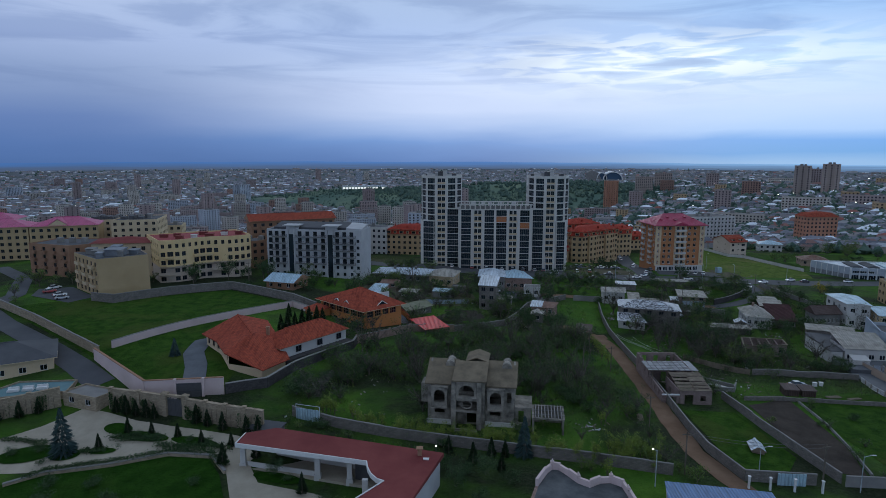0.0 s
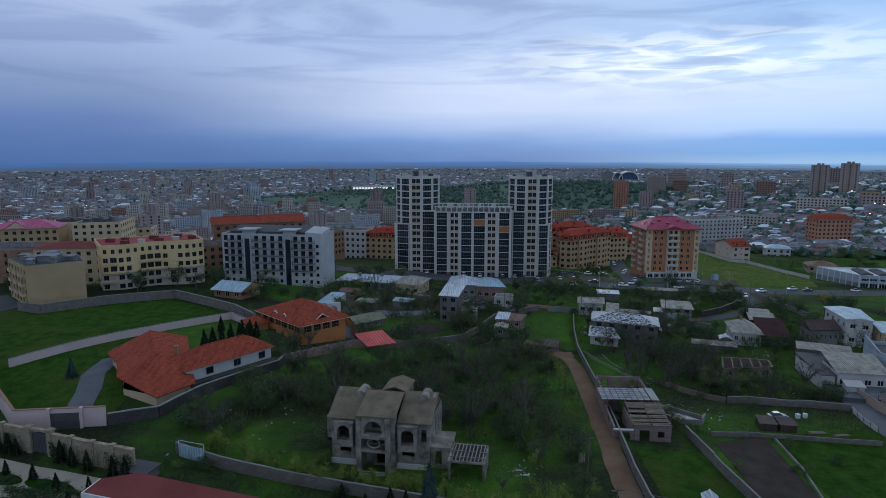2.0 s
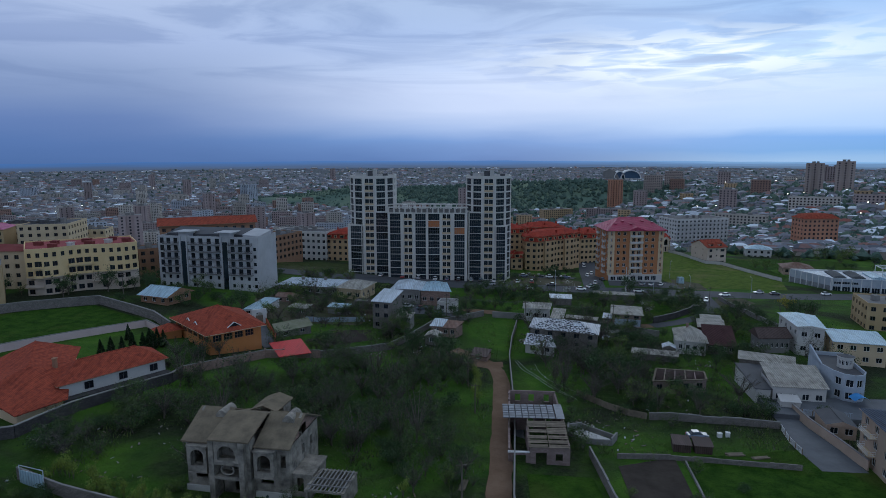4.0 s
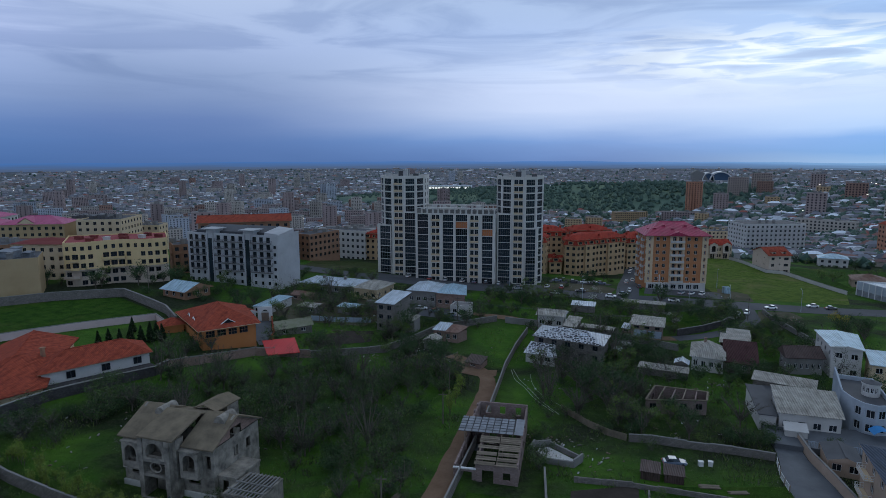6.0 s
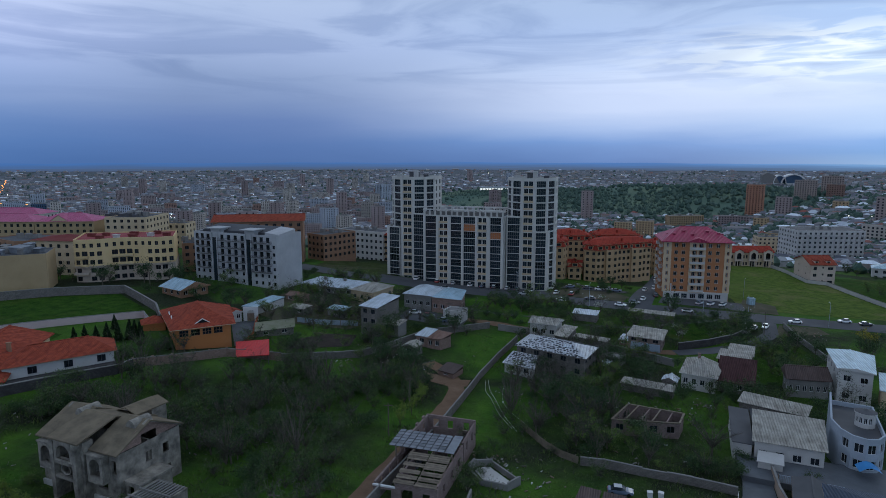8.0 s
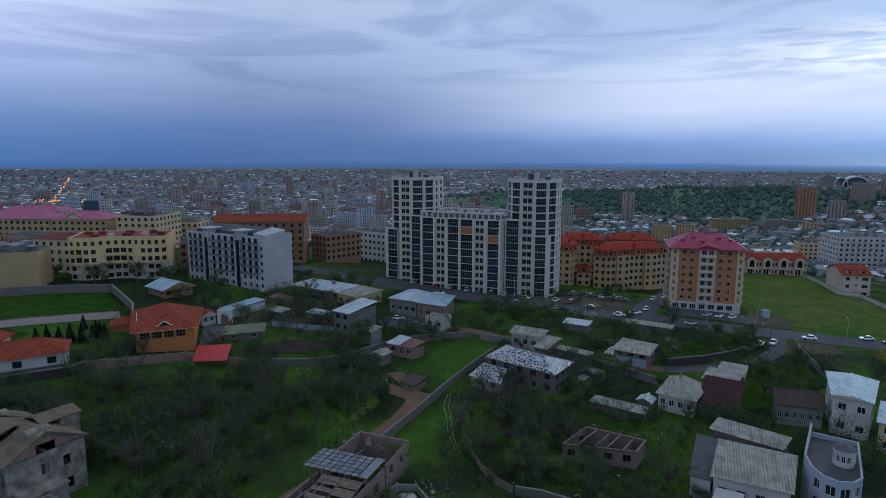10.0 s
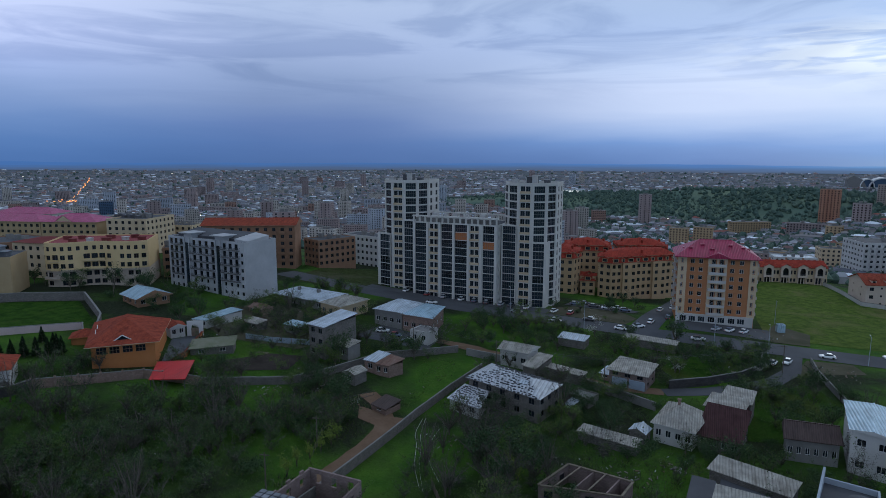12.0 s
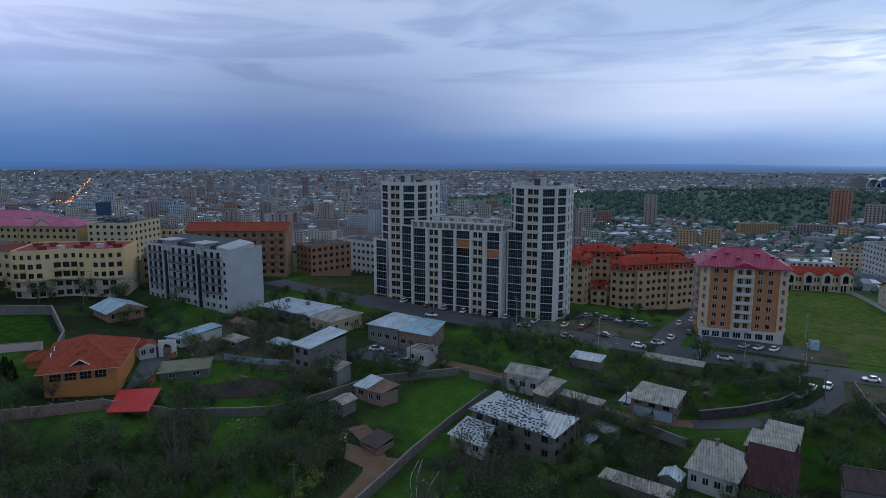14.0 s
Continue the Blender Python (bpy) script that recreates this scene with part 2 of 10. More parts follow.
M_MAGENTA = ribbed("magenta_sheet_roof", (0.37, 0.032, 0.085), (0.30, 0.030, 0.072), 0.5, 0, 0.5, 0.0)
M_PINKROOF = ribbed("pink_sheet_roof", (0.44, 0.08, 0.19), (0.40, 0.07, 0.16), 0.5, 0, 0.5, 0.0)
M_CREAMROOF = mat("faded_red_flat_roof", (0.24, 0.055, 0.060), (0.30, 0.085, 0.085), 0.15, 0.9, 0, 0.1)
M_WINE = mat("wine_red_flat_roof", (0.145, 0.036, 0.036), (0.20, 0.056, 0.052), 0.15, 0.9, 0, 0.1)
M_CANOPY = ribbed("bright_red_canopy", (0.55, 0.03, 0.03), (0.50, 0.03, 0.03), 0.4, 0, 0.5, 0.0)
M_METAL = ribbed("grey_metal_roof", (0.54, 0.60, 0.66), (0.34, 0.39, 0.44), 0.6, 0, 0.5, 0.1)
M_BLUEMET = ribbed("pale_blue_metal_roof", (0.40, 0.54, 0.62), (0.28, 0.40, 0.48), 0.6, 0, 0.5, 0.1)
M_SLATE = ribbed("weathered_slate_roof", (0.43, 0.405, 0.355), (0.24, 0.225, 0.20), 0.5, 0, 0.9, 0.0, 0.45)
M_RUST = ribbed("rusty_sheet_roof", (0.16, 0.075, 0.05), (0.24, 0.17, 0.14), 0.4, 0, 0.8, 0.1)
M_MAROON = ribbed("maroon_sheet_roof", (0.050, 0.023, 0.025), (0.078, 0.040, 0.039), 0.4, 0, 0.9, 0.0)
M_DARKROOF = mat("dark_bitumen_roof", (0.05, 0.052, 0.06), (0.08, 0.082, 0.09), 0.15, 0.8, 0, 0.1)
M_CONC = mat("concrete", (0.17, 0.165, 0.16), (0.24, 0.23, 0.22), 0.3, 0.95, 0, 0.25)
M_RUIN = mat("raw_concrete_shell", (0.33, 0.30, 0.255), (0.095, 0.088, 0.078), 0.5, 0.95, 0, 0.3, 3.0, 0.35)
M_RUINROOF = mat("weathered_brown_roof_slab", (0.205, 0.165, 0.115), (0.115, 0.096, 0.070), 0.4, 0.95, 0, 0.3, 3.0, 0.3)
M_BLOCKS = blocks("grey_blockwork", (0.15, 0.14, 0.13), (0.21, 0.19, 0.175), (0.6, 0.6, 0.6), 0.5, 0.25)
M_BRICKP = blocks("pinkish_tuff_blocks", (0.25, 0.17, 0.14), (0.30, 0.21, 0.18), (0.7, 0.7, 0.7), 0.5, 0.25)
M_DARKST = blocks("dark_basalt_blocks", (0.055, 0.052, 0.055), (0.085, 0.08, 0.08), (0.7, 0.7, 0.7), 0.5, 0.25)
M_PATCHED = ribbed("patched_sheet_roof", (0.55, 0.57, 0.59), (0.38, 0.40, 0.43), 0.8, 0, 0.6, 0.1, 0.6)
M_STONE = blocks("sandstone_wall", (0.28, 0.225, 0.16), (0.35, 0.285, 0.21), (0.7, 0.7, 0.7), 0.6, 0.35)
M_GLASS = glass_mat("dark_window_glass", (0.012, 0.016, 0.022))
M_GLASSB = glass_mat("blue_dark_glazing", (0.014, 0.022, 0.030), 0.05)
M_FRAMEW = mat("white_frame", (0.55, 0.55, 0.55), (0.62, 0.62, 0.62), 1.0, 0.5, 0, 0)
M_FRAMEG = mat("grey_metal_frame", (0.125, 0.13, 0.14), (0.16, 0.165, 0.175), 1.0, 0.5, 0, 0)
M_FRAMED = mat("dark_frame", (0.06, 0.06, 0.065), (0.09, 0.09, 0.095), 1.0, 0.5, 0, 0)
M_WOOD = mat("weathered_timber", (0.16, 0.12, 0.09), (0.24, 0.19, 0.15), 1.5, 0.9, 0, 0.2)
M_BARK = mat("grey_bark", (0.10, 0.085, 0.07), (0.15, 0.13, 0.11), 1.0, 0.95, 0, 0.3)
M_NIGHTBLUE = ribbed("dark_blue_sheet_roof", (0.030, 0.045, 0.075), (0.045, 0.062, 0.095), 0.4, 0, 0.8, 0.0)
M_ASPHALT = mat("asphalt", (0.072, 0.074, 0.081), (0.100, 0.102, 0.110), 0.08, 0.9, 0, 0.2, 3.0, 0.2)
M_DIRT = mat("trodden_earth", (0.135, 0.084, 0.054), (0.190, 0.125, 0.085), 0.2, 1.0, 0, 0.3, 2.0, 0.3)
M_SOIL = mat("dug_soil", (0.034, 0.028, 0.024), (0.060, 0.049, 0.041), 0.3, 1.0, 0, 0.5, 3.0, 0.4)
M_PAVE = mat("pale_stone_paving", (0.29, 0.255, 0.20), (0.36, 0.32, 0.255), 0.3, 0.85, 0, 0.1, 2.0, 0.15)
M_LAWN = grass_mat("mown_lawn", (0.015, 0.045, 0.005), (0.038, 0.085, 0.010), (0.062, 0.078, 0.018))
M_LAWND = grass_mat("shaded_garden_lawn", (0.010, 0.036, 0.003), (0.020, 0.058, 0.006), (0.028, 0.058, 0.009))
M_MEADOW = grass_mat("spring_meadow", (0.048, 0.084, 0.014), (0.108, 0.150, 0.026), (0.165, 0.145, 0.065))
M_SCRUB = grass_mat("trampled_scrub", (0.028, 0.042, 0.013), (0.052, 0.066, 0.022), (0.090, 0.080, 0.052))
M_DARKBROWN = ribbed("dark_brown_sheet_roof", (0.055, 0.034, 0.030), (0.085, 0.055, 0.048), 0.4, 0, 0.7, 0.0)
M_MOSSY = mat("mossy_roof_felt", (0.15, 0.165, 0.10), (0.23, 0.22, 0.17), 0.35, 0.95, 0, 0.3, 3.0, 0.3)
M_PLANK = mat("grey_brown_planks", (0.23, 0.19, 0.145), (0.14, 0.115, 0.09), 0.9, 0.9, 0, 0.3, 5.0, 0.3, 0.35)
M_YARD = mat("grey_yard_concrete", (0.075, 0.082, 0.094), (0.115, 0.122, 0.136), 0.25, 0.8, 0, 0.15, 2.0, 0.25)
M_SHEET = mat("weathered_zinc_sheet", (0.25, 0.265, 0.29), (0.14, 0.15, 0.17), 0.5, 0.6, 0.1, 0.1, 4.0, 0.3, 0.3)
M_VILLA = mat("cool_grey_villa_plaster", (0.30, 0.34, 0.39), (0.38, 0.42, 0.47), 0.3, 0.85, 0, 0.15, 4.0, 0.25)
M_TARP = mat("blue_tarpaulin", (0.04, 0.20, 0.48), (0.06, 0.26, 0.56), 0.6, 0.5)
M_HOSE = mat("pale_hose", (0.40, 0.42, 0.36), (0.50, 0.52, 0.46), 1.0, 0.6)
M_VERGE = mat("trampled_verge", (0.060, 0.058, 0.034), (0.105, 0.095, 0.066), 0.12, 1.0, 0, 0.4, 1.5, 0.4)
M_LITWARM = glow("lit_window", (0.20, 0.075, 0.025), 0.22)
M_LAMP = glow("street_lamp_light", (1.0, 0.9, 0.75), 6.0)

# ---- building kit ----


class Geo:
    """Collects faces of one mesh."""

    def __init__(self):
        self.v, self.f, self.m = [], [], []

    def add(self, verts, faces, mi=0):
        n = len(self.v)
        self.v.extend(verts)
        self.f.extend([tuple(n + i for i in f) for f in faces])
        self.m.extend([mi] * len(faces))
        return self

    def box(self, x0, x1, y0, y1, z0, z1, mi=0):
        return self.add([(x0, y0, z0), (x1, y0, z0), (x1, y1, z0), (x0, y1, z0), (x0, y0, z1), (x1, y0, z1), (x1, y1, z1), (x0, y1, z1)],
                        [(0, 3, 2, 1), (4, 5, 6, 7), (0, 1, 5, 4), (1, 2, 6, 5), (2, 3, 7, 6), (3, 0, 4, 7)], mi)

    def beam(self, a, b, w, h, mi=0):
        """A bar from a to b, w wide and h deep, square to its line."""
        a, b = Vector(a), Vector(b)
        d = (b - a).normalized()
        s = d.cross(Vector((0, 0, 1)))
        s = (s if s.length > 1e-3 else Vector((1, 0, 0))).normalized() * (w / 2)
        u = s.cross(d).normalized() * (h / 2)
        return self.add([tuple(p + i * s + j * u) for p in (a, b) for i, j in ((-1, -1), (1, -1), (1, 1), (-1, 1))],
                        [(0, 1, 2, 3), (7, 6, 5, 4), (0, 4, 5, 1), (1, 5, 6, 2), (2, 6, 7, 3), (3, 7, 4, 0)], mi)

    def prism(self, poly, z0, z1, mi=0, top=True, bottom=True):
        n = len(poly)
        za = z0 if isinstance(z0, (list, tuple)) else [z0] * n
        zb = z1 if isinstance(z1, (list, tuple)) else [z1] * n
        f = [(i, (i + 1) % n, n + (i + 1) % n, n + i) for i in range(n)]
        if top:
            f.append(tuple(range(n, 2 * n)))
        if bottom:
            f.append(tuple(range(n - 1, -1, -1)))
        return self.add([(p[0], p[1], z) for p, z in zip(poly, za)] + [(p[0], p[1], z) for p, z in zip(poly, zb)], f, mi)

    def tube(self, a, b, r0, r1, n=6, mi=0):
        a, b = Vector(a), Vector(b)
        d = (b - a).normalized()
        s = d.cross(Vector((0.3, 0.2, 1))).normalized()
        u = s.cross(d)
        ring = [(math.cos(2 * math.pi * i / n), math.sin(2 * math.pi * i / n)) for i in range(n)]
        vs = [tuple(a + r0 * (c * s + q * u)) for c, q in ring] + [tuple(b + r1 * (c * s + q * u)) for c, q in ring]
        return self.add(vs, [(i, (i + 1) % n, n + (i + 1) % n, n + i) for i in range(n)] + [tuple(range(n - 1, -1, -1)), tuple(range(n, 2 * n))], mi)

    def weld(self):
        """Corners in one place become one corner."""
        seen, move, v = {}, [], []
        for p in self.v:
            key = (round(p[0], 3), round(p[1], 3), round(p[2], 3))
            if key not in seen:
                seen[key] = len(v)
                v.append(p)
            move.append(seen[key])
        f, m = [], []
        for face, mi in zip(self.f, self.m):
            g = tuple(move[i] for i in face)
            if len(set(g)) == len(g):
                f.append(g)
                m.append(mi)
        self.v, self.f, self.m = v, f, m
        return self

    def mesh(self, name, mats):
        if len(self.v) < 12000:
            self.weld()
        me = bpy.data.meshes.new(name)
        me.from_pydata(self.v, [], self.f)
        for m in mats:
            me.materials.append(m)
        if len(mats) > 1:
            me.polygons.foreach_set("material_index", self.m)
        me.update()
        return me


def part(name, geo, mats, parent, label="", kind=""):
    ob = new(name, geo.mesh(name, mats if isinstance(mats, (list, tuple)) else [mats]) if isinstance(geo, Geo) else geo)
    ob.parent = parent
    return tagged(ob, label, kind=kind)


def thing(name, x, y, z, rz=0.0, label="", category="", group="", kind=""):
    ob = new(name)
    ob.empty_display_size = 0.5
    ob.matrix_basis = pose(x, y, z, 0, 0, rz)
    return tagged(ob, label, category, group, kind)


def placed(name, me, parent, m, label=""):
    ob = new(name, me)
    ob.parent, ob.matrix_basis = parent, m
    return tagged(ob, label)


def inset(poly, d):
    """The polygon (counter-clockwise) moved inwards by d; outwards where d is negative."""
    res = []
    n = len(poly)
    for i in range(n):
        p, q, r = Vector(poly[i - 1][:2]), Vector(poly[i][:2]), Vector(poly[(i + 1) % n][:2])
        e, g = (q - p).normalized(), (r - q).normalized()
        n1, n2 = Vector((-e.y, e.x)), Vector((-g.y, g.x))
        b = n1 + n2
        k = d / max(0.3, (1 + n1.dot(n2)))
        res.append((q.x + b.x * k, q.y + b.y * k))
    return res


def facade(geo, p0, p1, z0, z1, ops, depth=0.25, mi=0, reveals=True):
    """A wall face from p0 to p1 (outside to its right) with openings (u0, u1, za, zb) and their reveals."""
    p0, p1 = Vector(p0[:2]), Vector(p1[:2])
    L = (p1 - p0).length
    e = (p1 - p0) / L
    nrm = Vector((e.y, -e.x))

    def at(u, z, d=0.0):
        q = p0 + e * u - nrm * d
        return (q.x, q.y, z)
    zs = sorted({z0, z1, *[o[2] for o in ops], *[o[3] for o in ops]})
    for za, zb in zip(zs, zs[1:]):
        if zb - za < 1e-4:
            continue
        mid = (za + zb) / 2
        u = 0.0
        for o in sorted([o for o in ops if o[2] < mid < o[3]]) + [(L, L, 0, 0)]:
            if o[0] - u > 1e-3:
                geo.add([at(u, za), at(o[0], za), at(o[0], zb), at(u, zb)], [(0, 1, 2, 3)], mi)
            u = max(u, o[1])
    for u0, u1, za, zb in ops if reveals else ():
        o4 = [at(u0, za), at(u1, za), at(u1, zb), at(u0, zb)]
        i4 = [at(u0, za, depth), at(u1, za, depth), at(u1, zb, depth), at(u0, zb, depth)]
        geo.add(o4 + i4, [(0, 1, 5, 4), (1, 2, 6, 5), (2, 3, 7, 6), (3, 0, 4, 7)], mi)
    return e, nrm


CACHE = {}
BUILT = []      # plans of what stands on the ground


def window_mesh(w, h, nx=2, ny=1, frame_m=None, glass_m=None, bar=0.07):
    """Frame, bars and panes, lying in the xz plane with the outside towards -y; its lower middle at the origin."""
    key = ("win", round(w, 2), round(h, 2), nx, ny, frame_m.name, glass_m.name)
    if key not in CACHE:
        g = Geo()
        xs, zs = [-w / 2], [0.0]
        for lines, size, n in ((xs, w, nx), (zs, h, ny)):
            start = lines[0]
            for i in range(n + 1):
                c = start + bar / 2 + (size - bar) * i / n
                lines += [c - bar / 2, c + bar / 2]
            lines.pop(0)
        for i in range(len(xs) - 1):
            for j in range(len(zs) - 1):
                x0, x1, za, zb = xs[i], xs[i + 1], zs[j], zs[j + 1]
                if i % 2 and j % 2:
                    f4 = [(x0, -0.06, za), (x1, -0.06, za), (x1, -0.06, zb), (x0, -0.06, zb)]
                    b4 = [(x0, 0, za), (x1, 0, za), (x1, 0, zb), (x0, 0, zb)]
                    g.add(b4, [(0, 1, 2, 3)], 1)
                    g.add(f4 + b4, [(0, 1, 5, 4), (1, 2, 6, 5), (2, 3, 7, 6), (3, 0, 4, 7)], 0)
                else:
                    g.add([(x0, -0.06, za), (x1, -0.06, za), (x1, -0.06, zb), (x0, -0.06, zb)], [(0, 1, 2, 3)], 0)
        CACHE[key] = g.mesh("window", [frame_m, glass_m])
    return CACHE[key]


def balcony_mesh(w, d, h, wall_m, rail_m, solid=True):
    key = ("bal", round(w, 2), d, h, wall_m.name, rail_m.name, solid)
    if key not in CACHE:
        g = Geo()
        g.box(-w / 2, w / 2, -d, 0, -0.16, 0, 0)
        if solid:
            g.box(-w / 2, w / 2, -d, -d + 0.1, 0, h, 1)
            g.box(-w / 2, -w / 2 + 0.1, -d + 0.1, 0, 0, h, 1)
            g.box(w / 2 - 0.1, w / 2, -d + 0.1, 0, 0, h, 1)
        else:
            for a, b in (((-w / 2, -d), (w / 2, -d)), ((-w / 2, -d), (-w / 2, 0)), ((w / 2, -d), (w / 2, 0))):
                for z in (h, h * 0.5, 0.08):
                    g.beam((*a, z), (*b, z), 0.05, 0.06, 1)
                n = max(2, int(math.dist(a, b) / 0.35))
                for i in range(n + 1):
                    x, y = a[0] + (b[0] - a[0]) * i / n, a[1] + (b[1] - a[1]) * i / n
                    g.box(x - 0.02, x + 0.02, y - 0.02, y + 0.02, 0, h, 1)
        CACHE[key] = g.mesh("balcony", [wall_m, rail_m])
    return CACHE[key]


def wall_line(p0, p1, u, z, depth):
    """The pose for a window on the wall from p0 to p1, u along it, at height z."""
    p0, p1 = Vector(p0[:2]), Vector(p1[:2])
    e = (p1 - p0).normalized()
    q = p0 + e * u - Vector((e.y, -e.x)) * depth
    return pose(q.x, q.y, z, 0, 0, math.degrees(math.atan2(e.y, e.x)))




def storeys(home, poly, z0, nf, fh, edges, wall_m, top=0.0, frame_m=None, glass_m=None, depth=0.22, wall_name="wall", lit=(), first=0, skirt=1.5, grille=(2, 1)):
    """Outer walls on a polygon. edges: {edge: [(u, width, height, sill, kind)]}, repeated on each storey; kind w window, d door,
    b window with a balcony, B solid balcony, g glazed strip with many bars. A bay may end with a set of storeys."""
    frame_m, glass_m = frame_m or M_FRAMEW, glass_m or M_GLASS
    g = Geo()
    n = len(poly)
    BUILT.append([tuple((home.matrix_basis @ Vector((*p, 0)))[:2]) for p in inset(poly, -1.5)])
    z1 = z0 + nf * fh + top
    for i in range(n):
        p0, p1 = poly[i], poly[(i + 1) % n]
        ops = []
        away = (Vector(p1) - Vector(p0)).normalized()
        for bay in edges.get(i, ()) if -away.x < 0.35 else ():
            u, w, h, sill, kind = bay[:5]
            for k in range(first, nf):
                if len(bay) > 5 and k not in bay[5]:
                    continue
                za = z0 + k * fh + sill
                ops.append((u - w / 2, u + w / 2, za, za + h))
                gm = M_LITWARM if (i, u, k) in lit else glass_m
                nx, ny = (max(2, round(w / 0.9)), 2) if kind == "g" else grille
                placed("window", window_mesh(w, h, nx, ny, frame_m, gm), home, wall_line(p0, p1, u, za, depth - 0.01), "lit warm window" if gm is M_LITWARM else "")
                if kind in "bB" and k > 0:
                    placed("balcony", balcony_mesh(w + 1.0, 1.1, 0.95, M_CONC if kind == "b" else wall_m, M_FRAMED if kind == "b" else wall_m, kind == "B"),
                           home, wall_line(p0, p1, u, z0 + k * fh + 0.05, 0))
        facade(g, p0, p1, z0 - skirt, z1, ops, depth)
    part(wall_name, g, wall_m, home)
    return z1


def flat_roof(home, poly, z1, roof_m, wall_m, rim=0.5, t=0.3, name="roof"):
    g = Geo()
    inner = inset(poly, t)
    n = len(poly)
    g.add([(*p, z1) for p in poly] + [(*p, z1) for p in inner] + [(*p, z1 - rim) for p in inner],
          [(i, (i + 1) % n, n + (i + 1) % n, n + i) for i in range(n)] + [(n + i, n + (i + 1) % n, 2 * n + (i + 1) % n, 2 * n + i) for i in range(n)], 1)
    g.add([(*p, z1 - rim) for p in inner], [tuple(range(n))], 0)
    part(name, g, [roof_m, wall_m], home)


def mansard(home, poly, z1, over, run, h, roof_m, fascia_m, name="roof", cap=None):
    """A roof that slopes up from all sides of a polygon; cap: the height of a low crown above the slopes."""
    g = Geo()
    n = len(poly)
    eave, crown = inset(poly, -over), inset(poly, run)
    g.prism(eave, z1 - 0.15, z1 + 0.1, 1)
    g.add([(*p, z1 + 0.104) for p in eave] + [(*p, z1 + h) for p in crown], [(i, (i + 1) % n, n + (i + 1) % n, n + i) for i in range(n)])
    cx, cy = sum(p[0] for p in crown) / n, sum(p[1] for p in crown) / n
    g.add([(*p, z1 + h) for p in crown] + [(cx, cy, z1 + h + (cap or 0.0))], [(i, (i + 1) % n, n) for i in range(n)])
    part(name, g, [roof_m, fascia_m], home)


def hip_roof(home, x0, x1, y0, y1, z, h, over, roof_m, fascia_m, name="roof", run=None):
    """A hipped roof on a rectangle; run 0 gives gables at both ends of the longer side."""
    x0, x1, y0, y1 = x0 - over, x1 + over, y0 - over, y1 + over
    g = Geo()
    g.box(x0, x1, y0, y1, z - 0.14, z + 0.06, 1)
    w, d = x1 - x0, y1 - y0
    t = z + 0.064
    r = min(w, d) / 2 if run is None else run
    if w >= d:
        a, b = (x0 + r, (y0 + y1) / 2, t + h), (x1 - r, (y0 + y1) / 2, t + h)
        g.add([(x0, y0, t), (x1, y0, t), (x1, y1, t), (x0, y1, t), a, b], [(0, 1, 5, 4), (1, 2, 5), (2, 3, 4, 5), (3, 0, 4)])
    else:
        a, b = ((x0 + x1) / 2, y0 + r, t + h), ((x0 + x1) / 2, y1 - r, t + h)
        g.add([(x0, y0, t), (x1, y0, t), (x1, y1, t), (x0, y1, t), a, b], [(0, 1, 4), (1, 2, 5, 4), (2, 3, 5), (3, 0, 4, 5)])
    ridge = Geo()
    part(name, g, [roof_m, fascia_m], home)
    ridge.beam(a, b, 0.3, 0.16)
    if math.dist(a, b) > 0.5:
        part("ridge_cap", ridge, roof_m, home)


def rect(w, d):
    return [(-w / 2, -d / 2), (w / 2, -d / 2), (w / 2, d / 2), (-w / 2, d / 2)]


def row(length, n, w, h, sill, kind="w", margin=None, only=None):
    """n bays spread evenly along a wall."""
    m = length / (2 * n) if margin is None else margin
    step = (length - 2 * m) / max(1, n - 1)
    return [(m + i * step, w, h, sill, kind) + ((only,) if only else ()) for i in range(n)]


def span(a, b):
    return math.dist(a, b)

# ---- ground ----
CTRL = np.array([(-6, 123, -.5), (21, 117, .4), (-40, 100, 0), (-75, 115, 0), (-130, 100, 0), (60, 136, -1.5), (46, 196, -3.5), (95, 239, -3.5),
                 (-44, 252, 4), (-85, 249, 5.5), (-112, 228, 6.3), (-122, 203, 6.5), (-170, 210, 7), (-15, 182, 1.5), (54, 300, -2), (100, 306, -2.5),
                 (124, 313, -4), (169, 402, -4.6), (-66, 317, 3), (-190, 300, 4), (-60, 350, -2), (72, 348, -6.6), (96, 364, -7.6), (53, 346, -5.2), (0, 40, 0), (100, 40, -1),
                 (150, 180, -4), (200, 250, -6), (20, 270, -1), (-62, 152, 6.3), (-250, 200, 5), (-90, 170, 6.5), (-58, 131, 5.4), (152, 435, -1.6), (135, 425, -2.0), (195, 330, -7.0), (180, 345, -7.0), (192, 530, -8)], float)


def kern(d):
    return np.sqrt(d * d + 400.0)


n_c = len(CTRL)
lhs = np.zeros((n_c + 1, n_c + 1))
lhs[:n_c, :n_c] = kern(np.linalg.norm(CTRL[:, None, :2] - CTRL[None, :, :2], axis=2)) - np.eye(n_c) * 3
lhs[:n_c, n_c] = lhs[n_c, :n_c] = 1
WEIGHTS = np.linalg.solve(lhs, np.append(CTRL[:, 2], 0))


def ease(a, b, v):
    t = np.clip((v - a) / (b - a), 0, 1)
    return t * t * (3 - 2 * t)


